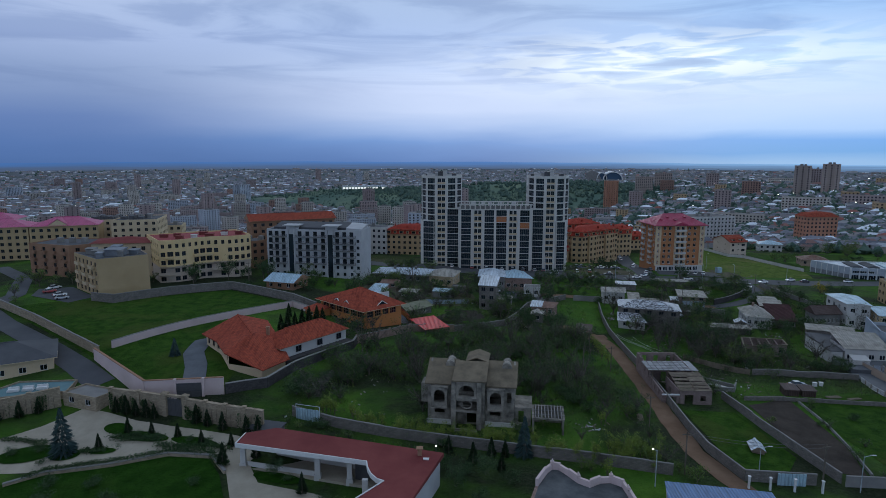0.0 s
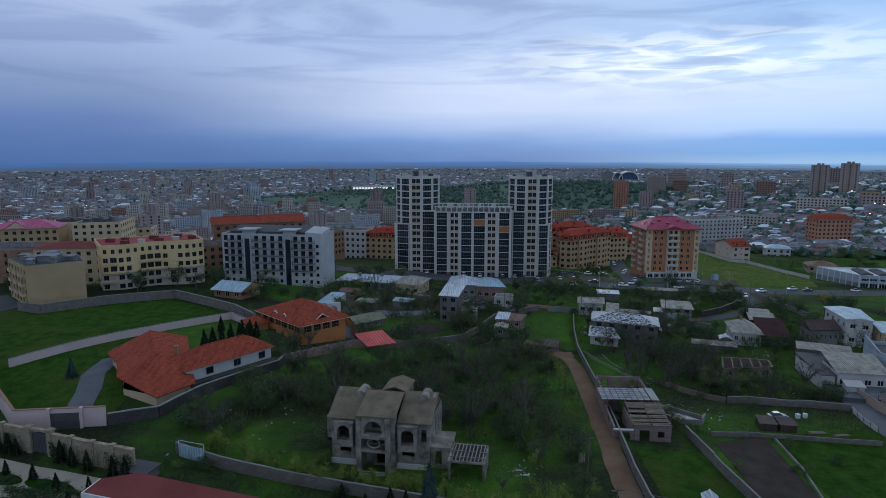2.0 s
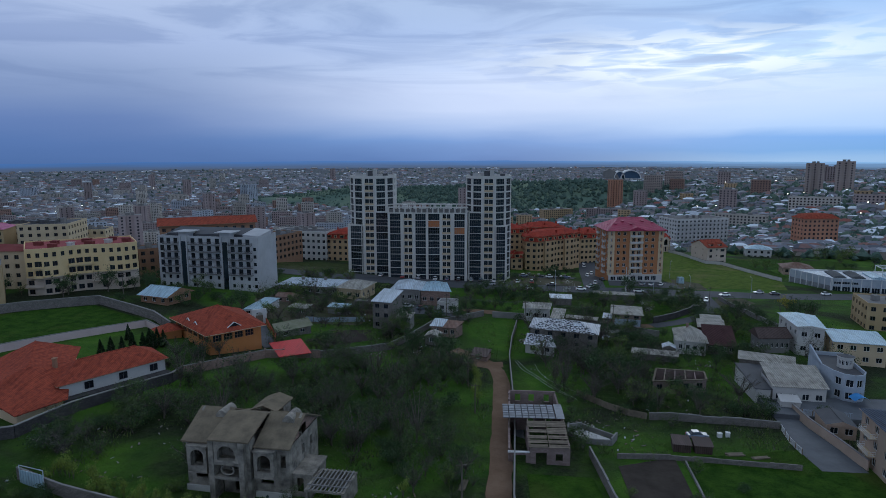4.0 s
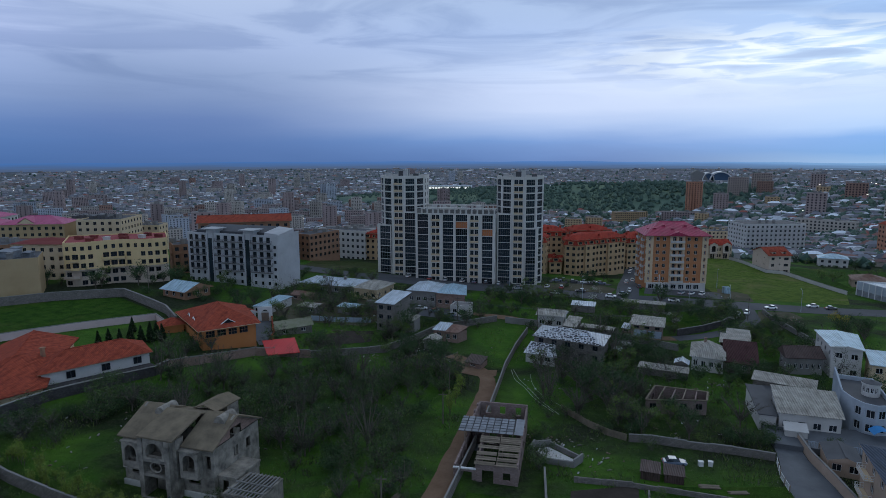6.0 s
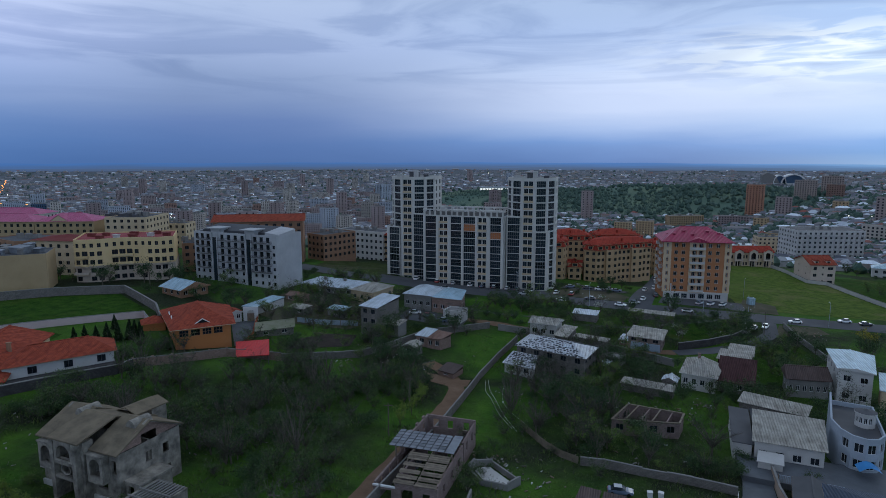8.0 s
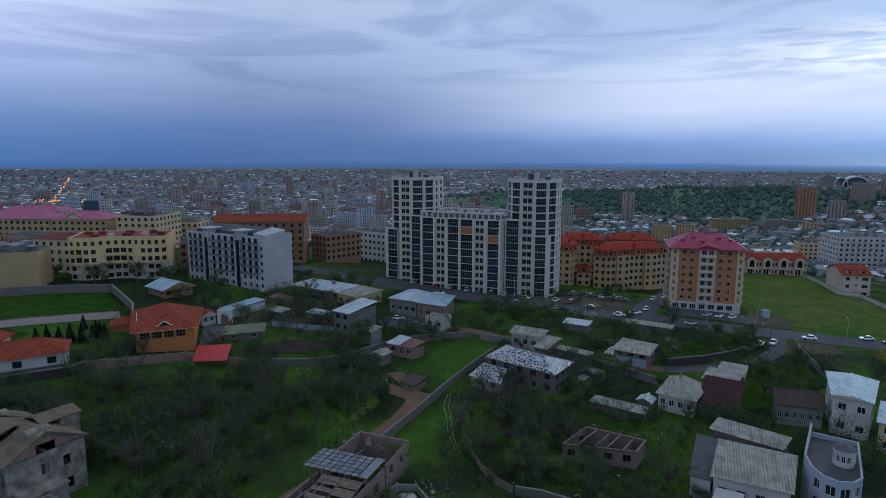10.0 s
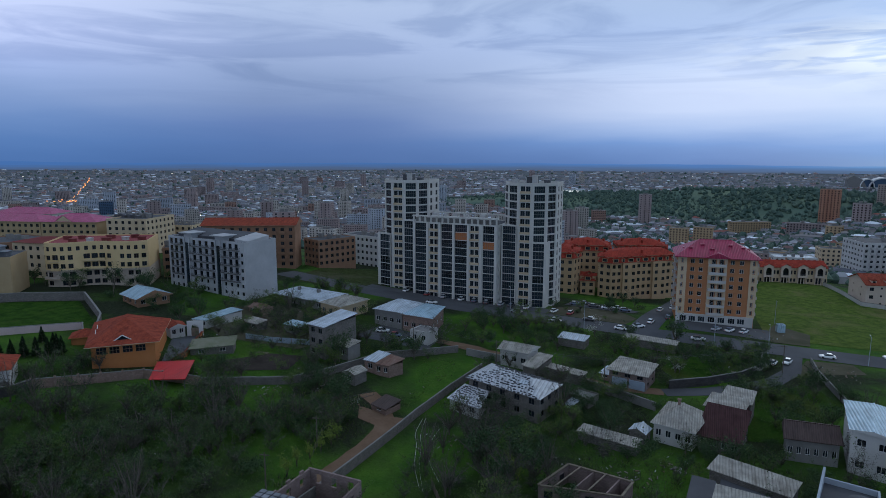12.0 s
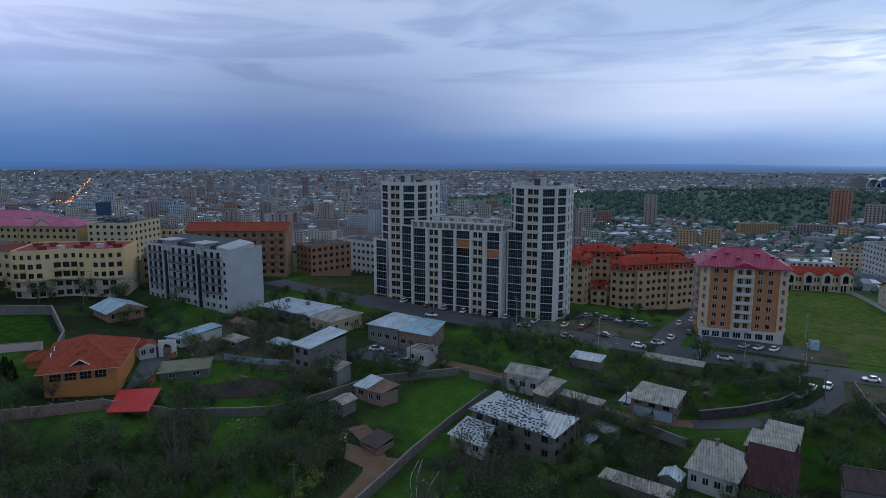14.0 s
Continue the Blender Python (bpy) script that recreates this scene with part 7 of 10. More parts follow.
# added dark backing stands in for the shade in the sheet gaps
part("roof_felt", Geo().prism([(46.8, 146.4), (57.0, 146.4), (57.0, 152.6), (46.8, 152.6)], 3.40, 3.462), M_DARKROOF, shack, "dark backing for the shade between loose sheets")
prnd = random.Random(8)
for j, (y0, l_, whole) in enumerate(((136.9, 0.95, 3), (138.3, 0.95, 3), (139.7, 1.0, 3), (141.2, 1.7, 2), (141.6, 0.9, 1), (143.3, 1.9, 3))):
    for i in (0, 1):        # boards in staggered rows over the front room
        if not whole >> i & 1:
            continue
        x0 = 51.1 + i * 3.75 + prnd.uniform(-0.1, 0.1)
        z0, w_ = 1.98 + 0.16 * (y0 - 136.9) + prnd.uniform(0, 0.06), 3.62 + prnd.uniform(-0.1, 0.05)
        for k in range(2 if l_ < 1.2 else 4):
            n_b = 2 if l_ < 1.2 else 4
            yb = y0 + l_ * k / n_b
            slab(shack, [(x0, yb, z0 + 0.1 * k), (x0 + w_, yb + prnd.uniform(-.06, .06), z0 + 0.1 * k), (x0 + w_, yb + l_ / n_b - 0.04, z0 + 0.1 * k + 0.07), (x0, yb + l_ / n_b - 0.04, z0 + 0.1 * k + 0.07)], 0.06, M_PLANK, "roof_plank")
for x in (51.4, 54.9, 58.4):
    part("rafter", Geo().beam((x, 136.8, 1.86), (x, 146.2, 3.36), 0.12, 0.16), M_WOOD, shack)
pool = thing("ruined_basin", 0, 0, 0, 0, "broken concrete basin with rubble", "basin")
bp = [(59.9, 151.4), (63.2, 147.2), (68.1, 146.8), (69.8, 149.8), (63.6, 155.2), (60.4, 153.9)]
bg_ = Geo()
inn = inset(bp, 0.35)
for i in range(6):
    j = (i + 1) % 6
    hh = 0.9 + 0.35 * ((i * 7) % 3)
    bg_.prism([bp[i], bp[j], inn[j], inn[i]], -3, gz(64, 151) + hh)
part("basin_wall", bg_, M_CONC, pool)
part("rubble", Geo().prism(inset(bp, 1.2), -3, gz(64, 151) + 0.25), M_PALE, pool)

# ---- the walled garden ----


def oval(cx, cy, rx, ry, rz=0.0, n=20):
    c, s = math.cos(radians(rz)), math.sin(radians(rz))
    return [(cx + rx * math.cos(2 * math.pi * i / n) * c - ry * math.sin(2 * math.pi * i / n) * s, cy + rx * math.cos(2 * math.pi * i / n) * s + ry * math.sin(2 * math.pi * i / n) * c) for i in range(n)]


patch("paving", [(-110, 108), (-89.4, 112.5), (-84.2, 117), (-79, 123.5), (-72.4, 121), (-65, 117.6), (-56, 115), (-42.6, 112.4), (-36, 109.5), (-37.5, 104), (-34, 98), (-23, 95), (-14, 90), (-14, 72), (-40, 72),
                 (-37, 93), (-40.5, 100.8), (-44.6, 105.7), (-53, 106.5), (-62, 103.6), (-73, 101.5), (-82, 101), (-112, 98)], 0.10, M_PAVE, "pale stone garden paving", "paving", size=4)
patch("lower_lawn", [(-76.4, 98.2), (-73, 100.4), (-62, 102.4), (-53, 105.3), (-45, 104.6), (-41.4, 100), (-38, 93), (-39, 72), (-90, 72), (-86, 96)], 0.12, M_LAWND, "dark green sunken lawn", "lawn", size=4)
for nm, pl in (("bed_lawn", oval(-80.5, 107.2, 5.4, 2.9, 15)), ("bed_round", oval(-73.2, 106.8, 2.9, 1.9)), ("bed_lawn_small", oval(-67.4, 115.0, 3.4, 1.7, -20)), ("bed_long", oval(-60.8, 111.9, 5.6, 1.5, -12)),
               ("bed_far", oval(-50.0, 110.0, 5.0, 1.3, -12)), ("bed_pavilion", oval(-31, 99.4, 4.6, 1.5, -12)), ("bed_ring", oval(-66.5, 107.6, 2.6, 1.0, 0))):
    patch(nm, pl, 0.22, M_LAWND, "clipped green planting bed", "flower bed", size=3)
garden_wall("wall_sunken", [(-78, 97.2), (-73, 100.9), (-62, 103.0), (-53, 105.9), (-44.6, 105.2), (-40.6, 100.5)], 0.55, 0.5, M_STONE, "low stone wall round a sunken lawn", M_CONC, 0.1)
garden_wall("wall_garden_left", [(-120, 106), (-95, 119.4), (-85, 124.6)], 4.2, 0.5, M_STONE, "tall sandstone garden wall with ivy", M_STONE, 0.3, post=0.8)
garden_wall("wall_garden_mid", [(-73, 123.0), (-66, 121.0), (-60, 119.2)], 4.3, 0.5, M_STONE, "tall sandstone garden wall with ivy", M_STONE, 0.3, post=0.8)
garden_wall("wall_garden_right", [(-54.8, 117.8), (-46, 115.8), (-38, 114.6)], 4.2, 0.5, M_STONE, "tall sandstone garden wall with ivy", M_STONE, 0.3, post=0.8)
gate = thing("garden_gate", -57.3, 118.6, gz(-57.3, 118.6), -14, "dark iron double gate between sandstone piers", "gate")
for s_ in (-1, 1):
    part("gate_pier", Geo().box(s_ * 2.4 - 0.5, s_ * 2.4 + 0.5, -0.5, 0.5, -1, 4.6).box(s_ * 2.4 - 0.65, s_ * 2.4 + 0.65, -0.65, 0.65, 4.6, 4.9), M_STONE, gate)
    part("gate_leaf", Geo().box(min(0.03 * s_, 1.85 * s_), max(0.03 * s_, 1.85 * s_), -0.06, 0.06, 0.1, 3.7), M_FRAMED, gate)
    for i in range(5):
        part("gate_bar", Geo().box(s_ * (0.3 + 0.35 * i) - 0.04, s_ * (0.3 + 0.35 * i) + 0.04, -0.1, -0.061, 0.2, 3.9 + 0.1 * (2 - abs(i - 2))), M_FRAMED, gate)
part("gate_lintel", Geo().box(-1.9, 1.9, -0.35, 0.35, 4.2, 4.6), M_STONE, gate)
cottage("gatehouse", "sandstone gatehouse with a flat roof", [(-84.6, 124.8), (-75.6, 121.6), (-73.4, 126.4), (-82.4, 129.8)], 4.6, M_STONE, "flat", M_CONC, 0, 0, 1, {0: 2})
cottage("house", "pale stone house with a dark blue-grey roof", [(-119, 128), (-97.6, 141.8), (-106, 155), (-127.4, 141.2)], 6.8, M_CREAM, "hip", M_DARKROOF, 3.0, 0.9, 1, {0: 6})
cottage("pool_terrace", "teal-covered terrace beside a stone house", [(-104, 121.5), (-85.6, 127.6), (-87.4, 134.5), (-100, 133)], 3.6, M_STONE, "flat", mat("teal_terrace_cover", (0.07, 0.15, 0.17), (0.10, 0.19, 0.21), 0.3, 0.6), 0, 0)
for x, y, r in ((-97.5, 127.5, 18), (-94.8, 128.4, 18), (-92.2, 129.3, 18)):
    so = thing("lounger", x, y, 3.68, r, "white cushioned outdoor lounger on a terrace", "lounger", "terrace loungers")
    part("base", Geo().box(-1.1, 1.1, -0.5, 0.5, 0, 0.35), M_FRAMEW, so)
    part("cushion", Geo().box(-1.0, 1.0, -0.45, 0.45, 0.354, 0.55), M_FRAMEW, so)
    part("backrest", Geo().box(-1.1, 1.1, 0.5, 0.7, 0, 0.9), M_FRAMEW, so)

# the long pavilion with the wine-red roof
pav = thing("pavilion", 0, 0, 0, 0, "long white pavilion with a wine-red flat roof", "pavilion")
proof = [(-39, 102.2), (-14.9, 96.5), (-14.5, 94.6), (-13.7, 92.6), (-12.6, 91.1), (-11.3, 90.3), (-14.9, 85.2), (-20, 77), (-10, 74), (-2.2, 99.2), (-33.4, 108), (-38.6, 106.2)]
part("roof", Geo().prism(proof, 4.6, [5.0] * 9 + [5.3, 5.3, 5.1]), M_WINE, pav)
fas = Geo()
edge_p = inset(proof, -0.18)
for i in range(7):
    fas.prism([edge_p[i], edge_p[i + 1], proof[i + 1], proof[i]], 4.3, 5.12)
fas.prism([edge_p[11], edge_p[0], proof[0], proof[11]], 4.3, 5.12)
part("fascia", fas, M_FRAMEW, pav, "white fascia board")
part("back_wall", Geo().prism([(-33.2, 107.4), (-2.8, 99.0), (-3.0, 98.6), (-33.4, 107.0)], -1, 4.596), M_PALE, pav)
part("end_wall", Geo().prism([(-2.8, 98.4), (-10.3, 74.4), (-10.7, 74.6), (-3.2, 98.5)], -1, 4.596), M_GREYP, pav, "pale grey end wall")
for x, y in ((-38.2, 103.2), (-24.0, 99.6), (-18.2, 98.3), (-14.6, 92.0)):
    part("column", Geo().box(x - 0.45, x + 0.45, y - 0.35, y + 0.35, -0.8, 4.3).box(x - 0.6, x + 0.6, y - 0.5, y + 0.5, -0.8, 0.9), M_PALE, pav)
part("balustrade", Geo().prism([(-37.4, 103.1), (-24.6, 100.0), (-24.6, 100.25), (-37.4, 103.35)], -0.5, 1.1), M_PALE, pav)
part("door_leaf", Geo().prism([(-17.4, 99.2), (-15.0, 98.6), (-15.0, 98.8), (-17.4, 99.4)], -0.3, 3.6), M_FRAMED, pav)
part("chimney", Geo().box(-6.6, -5.9, 98.2, 98.9, 4.9, 6.4).box(-6.8, -5.7, 98.0, 99.1, 6.4, 6.55), M_TUFF, pav)
part("skylight", Geo().box(-5.6, -4.6, 96.8, 97.4, 5.0, 5.35), M_FRAMEW, pav)
part("shadow_floor", Geo().prism(inset(proof, 0.5), -0.5, 0.22), M_PAVE, pav)
lamp_w = thing("flood_lamp", -3.6, 101.5, gz(-3.6, 101.5), 0, "lit flood lamp on a thin pole", "lamp")
part("pole", Geo().tube((0, 0, -0.5), (0, 0, 5.6), 0.07, 0.05), M_FRAMED, lamp_w)
part("lamp_head", Geo().box(-0.11, 0.11, -0.08, 0.08, 5.6, 5.76), M_LAMP, lamp_w)
cottage("shed", "low dark shed behind a garden wall", [(-41, 113.4), (-34.8, 112), (-34, 115), (-40, 116.4)], 2.6, M_BLOCKS, "shed", M_DARKROOF, 0.3, 0.3)
bluegate = thing("gate", -30.5, 119.6, gz(-30.5, 119.6), -16, "pale blue sheet-metal yard gate", "gate")
part("gate_leaf", Geo().box(-2.6, -0.03, -0.05, 0.05, 0, 2.5), M_BLUEMET, bluegate)
part("gate_leaf", Geo().box(0.03, 2.6, -0.05, 0.05, 0, 2.5), M_BLUEMET, bluegate)
part("gate_frame", Geo().beam((-2.7, 0, 0), (-2.7, 0, 3.3), 0.1, 0.1).beam((2.7, 0, 0), (2.7, 0, 3.3), 0.1, 0.1).beam((-2.7, 0, 3.3), (2.7, 0, 3.3), 0.1, 0.1), M_METAL, bluegate)

# terrace with the scalloped parapet, and the blue roof
M_SLABDARK = mat("stained_dark_screed", (0.065, 0.070, 0.075), (0.12, 0.125, 0.13), 0.5, 0.9, 0, 0.2, 3.0, 0.3)
ter_poly = [(9.6, 82), (27, 82), (26.6, 88.4), (26.4, 91.2), (24.6, 92.6), (22.7, 92.4), (20.9, 91.2), (19.6, 92.2), (18.4, 94.4), (17.2, 96.3), (15.6, 96.6), (14.4, 95.0), (12.4, 91.0)]
terrace = thing("terrace_house", 0, 0, 0, 0, "stone house with a scalloped parapet round a roof terrace", "house")
part("wall", Geo().prism(ter_poly, -2, 4.2, bottom=False), M_BRICKP, terrace)
ti_ = inset(ter_poly, 0.45)
for i in range(1, 12):
    part("parapet", Geo().prism([ter_poly[i], ter_poly[i + 1], ti_[i + 1], ti_[i]], 4.204, 5.2 + 0.25 * (i % 2)), M_PINKW, terrace)
for i in (2, 4, 7, 10):
    x, y = ti_[i]
    part("finial", Geo().box(x - 0.3, x + 0.3, y - 0.3, y + 0.3, 5.4, 5.75).tube((x, y, 5.75), (x, y, 6.2), 0.22, 0.08), M_PINKW, terrace)
part("terrace_floor", Geo().prism(inset(ter_poly, 0.5), 4.15, 4.23), M_SLABDARK, terrace)
bluer = cottage("shed", "long shed with a blue ribbed metal roof", [(31.6, 84), (48, 82.2), (48.6, 90.2), (33.6, 93)], 3.4, M_PALE, "shed", ribbed("blue_metal_roof", (0.09, 0.17, 0.33), (0.12, 0.20, 0.36), 0.5, 0, 0.5, 0.1), 0.5, 0.3)
for x in (49.5, 53, 57, 61.5):
    fp = thing("fence_post", x, 98.9 - 0.05 * (x - 49), gz(x, 98.8), 0, "white fence post with a cap", "post", "white fence posts")
    part("shaft", Geo().box(-0.15, 0.15, -0.15, 0.15, -0.4, 2.2), M_FRAMEW, fp)
    part("cap", Geo().box(-0.22, 0.22, -0.22, 0.22, 2.2, 2.32), M_FRAMEW, fp)
yg = thing("gate", 57.5, 100.6, gz(57.5, 100.6), -2, "pale blue metal yard gate", "gate")
part("gate_leaf", Geo().box(-2.4, -0.02, -0.2, -0.1, 0, 2.2), M_BLUEMET, yg)
part("gate_leaf", Geo().box(0.02, 2.4, -0.2, -0.1, 0, 2.2), M_BLUEMET, yg)


def lamp_post(x, y, h, label, lit=False, arm=1.2, rz=0.0, double=False):
    lp = thing("street_lamp", x, y, gz(x, y), rz, label, "street lamp", "street lamps")
    part("pole", Geo().tube((0, 0, -0.6), (0, 0, h), 0.11, 0.06, 6), M_METAL, lp)
    for s_ in (1, -1) if double else (1,):
        ar = part("arm", Geo().beam((0, 0, h - 0.1), (s_ * arm, 0, h + 0.25), 0.07, 0.07), M_METAL, lp)
        head_l = 0.25 if lit else 0.7
        part("lamp_head", Geo().box(min(s_ * arm, s_ * (arm + head_l)), max(s_ * arm, s_ * (arm + head_l)), -0.1, 0.1, h + 0.18, h + 0.30), M_LAMP if lit else M_FRAMEW, ar)
    return lp


def power_pole(x, y, h, label, cross=True):
    pp_ = thing("power_pole", x, y, gz(x, y), 12, label, "pole", "power poles")
    part("pole", Geo().tube((0, 0, -0.8), (0, 0, h), 0.16, 0.10, 6), M_BARK, pp_)
    if cross:
        part("cross_arm", Geo().box(-0.9, 0.9, -0.06, 0.06, h - 0.6, h - 0.45), M_BARK, pp_)
    return Vector((x, y, gz(x, y) + h - 0.4))


lamp_post(52.4, 101.6, 6.2, "double-armed white street lamp by a wall", double=True)
lamp_post(68.4, 99.2, 6.5, "white street lamp by a wall")
lamp_post(33.6, 98.4, 6.6, "lit white street lamp by a wall", True, rz=180, arm=0.6)
for x, y in ((42.3, 296.2), (72.2, 281.0), (111.4, 280.2), (126.1, 281.5), (131.6, 327.2), (152, 285.5)):
    lamp_post(x, y, 8.5, "tall grey street lamp beside the main road", rz=90 if y < 290 else -90)
big = thing("mast", 100.2, 279.4, gz(100.2, 279.4), 0, "tall pale concrete mast by the road", "mast")
part("shaft", Geo().tube((0, 0, -1), (0, 0, 11.5), 0.3, 0.2, 8), M_PALE, big)
tops_ = [power_pole(x, y, h, lb_) for x, y, h, lb_ in ((40.2, 103.0, 8.0, "dark timber pole with stays"), (39.4, 121, 7.5, "thin timber pole by the track"), (41.0, 160, 7.0, "thin timber pole by the track"), (39.0, 178, 6.5, "leaning timber pole by the track"),
                                            (62.6, 100.2, 8.0, "pale concrete pole by a wall"), (30, 240, 8, "timber pole by the back lane"), (57, 236, 8, "timber pole by the back lane"), (86, 234.5, 8, "timber pole by the back lane"), (128.5, 266, 8, "timber pole by the lane"), (-79, 228.5, 9, "tall pole behind the lawn"))]
for k, (a, b) in enumerate(((0, 4), (5, 6), (6, 7), (7, 8))):
    for off in (-0.6, 0.6):
        cg = Geo()
        pv = None
        for i in range(13):
            f = i / 12
            p = tops_[a].lerp(tops_[b], f) + Vector((0, off, -1.6 * f * (1 - f) * 2))
            if pv is not None:
                cg.beam(pv, p, 0.04, 0.04)
            pv = p
        tagged(new("cable", cg.mesh("cable", [M_FRAMED])), "sagging grey overhead cable between poles", "cable", "overhead cables")

# ---- the nearer town ----


FAR_OR = mat("brick_orange_tuff", (0.37, 0.185, 0.120), (0.43, 0.22, 0.145), 0.1, 0.9, 0, 0.1)


def town_block(label, poly, z0, nf, fh, wall_m, roof, roof_m, wins=3.2, rise=2.5, group="town flats", frame_m=None, bal=(), glass_m=None, over=0.6):
    home = thing("apartment_block", 0, 0, 0, 0, label, "apartment block", group)
    ed = {}
    for i in range(len(poly)):
        L = span(poly[i], poly[(i + 1) % len(poly)])
        ed[i] = row(L, max(1, int(L / wins)), 1.5, 1.5, 0.8, "B" if i in bal else "w")
    tp = storeys(home, poly, z0, nf, fh, ed, wall_m, 0.4, frame_m or M_FRAMED, glass_m or M_GLASS, 0.25, skirt=8)
    if roof == "flat":
        flat_roof(home, poly, tp, roof_m, wall_m, 0.4)
        cx, cy = sum(p[0] for p in poly) / len(poly), sum(p[1] for p in poly) / len(poly)
        for k in range(3):
            part("roof_unit", Geo().box(cx - 6 + 5 * k, cx - 4 + 5 * k, cy - 1, cy + 1, tp - 0.4, tp + 1.6), M_CONC, home)
    elif roof == "mansard":
        mansard(home, poly, tp, over, 3.5, rise, roof_m, M_TUFF, cap=1.0)
    else:
        poly_roof(home, poly, tp, roof, rise, over, roof_m, wall_m)
    return home, tp


h, tp = town_block("long four-storey flats with a pink roof", [(-292, 262), (-205, 289), (-211, 306), (-298, 280)], 4, 5, 3.1, M_BEIGE, "hip", M_PINKROOF, rise=3.2)
h, tp = town_block("four-storey flats with a gabled pink roof", [(-204.5, 289), (-177, 299), (-184, 316), (-210.5, 306.2)], 4, 5, 3.1, M_BEIGE, "hip", M_PINKROOF, rise=3.6)
g = Geo().add([(-5, 0, 0), (5, 0, 0), (0, 0, 3.4), (0, 9, 3.6)], [(0, 2, 3), (2, 1, 3)], 0).add([(-4.6, 0.05, 0), (4.6, 0.05, 0), (0, 0.05, 3.1)], [(0, 1, 2)], 1)
part("front_gable", g, [M_PINKROOF, M_CREAM], h).matrix_basis = pose(-193, 293.0, tp, 0, 0, 20)
h, tp = town_block("pale flats with a pink roof", [(-262, 300), (-226, 310), (-231, 326), (-267, 316)], 2, 6, 3.1, M_PALE, "hip", M_PINKROOF, rise=3.0)
h, tp = town_block("beige six-storey flats with a dark flat roof", [(-171, 300), (-151, 306.5), (-157, 330), (-176, 324)], 3, 6, 3.1, M_CREAM, "flat", M_DARKROOF)
for k in range(6):
    part("roof_box", Geo().box(-171 + 4.5 * (k % 3), -168.4 + 4.5 * (k % 3), 309 + 7 * (k // 3), 311.5 + 7 * (k // 3), tp - 0.5, tp + 1.0 + 0.5 * (k % 2)), M_FRAMED, h)
h, tp = town_block("beige flats with a dark flat roof", [(-196, 318), (-177, 324), (-181, 338), (-200, 332)], 1, 6, 3.1, M_CREAM, "flat", M_DARKROOF)
for k in range(6):
    part("roof_box", Geo().box(-195 + 4.5 * (k % 3), -192.4 + 4.5 * (k % 3), 324 + 7 * (k // 3), 326.5 + 7 * (k // 3), tp - 0.5, tp + 1.0 + 0.5 * (k % 2)), M_FRAMED, h)
h, tp = town_block("long brown tuff flats with a red ribbed roof", [(-98, 290), (-62, 308), (-69, 322), (-105, 304)], 4, 6, 3.1, M_TUFF, "gable", M_TILE, rise=2.6, wins=3.4, over=1.0, bal=(0,))
for i in range(14):
    f = (i + 0.5) / 14
    x, y = -98 + 36 * f, 290 + 18 * f
    part("eave_bracket", Geo().beam((x + 0.5, y - 1.0, tp - 0.2), (x - 0.4, y + 0.8, tp + 0.4), 0.5, 0.3), M_TUFF, h)
town_block("four-storey building of brown tuff", [(-57.5, 319.5), (-49.5, 339), (-61, 344), (-69, 324.5)], 2.5, 4, 3.0, M_TUFF, "flat", M_DARKROOF, wins=2.8)
town_block("white five-storey building with blue-grey bays", [(-71.5, 363), (-41.5, 356), (-39, 368), (-69, 375)], -4.5, 5, 3.3, M_PALE, "flat", M_DARKROOF, wins=3.0, glass_m=M_GLASSB)
town_block("brown flats with deep solid balconies", [(-172, 242), (-152, 236), (-143, 244), (-150, 257), (-170, 258)], 6.5, 4, 3.1, M_TUFF, "flat", M_DARKROOF, wins=4.5, bal=(0, 1))
town_block("cream wing with a dark red roof", [(-143, 236), (-119, 240), (-123, 254), (-147, 250)], 6.5, 4, 3.3, M_CREAM, "mansard", M_WINE, rise=0.8)
town_block("brown four-storey tuff house", [(-92, 262), (-84.5, 268), (-92, 278), (-100, 271)], 5, 4, 3.0, M_TUFF, "flat", M_DARKROOF)
town_block("tall beige five-storey town house", [(-170, 334), (-153, 338), (-156, 350), (-173, 346)], 0, 5, 3.0, M_CREAM, "flat", M_DARKROOF)

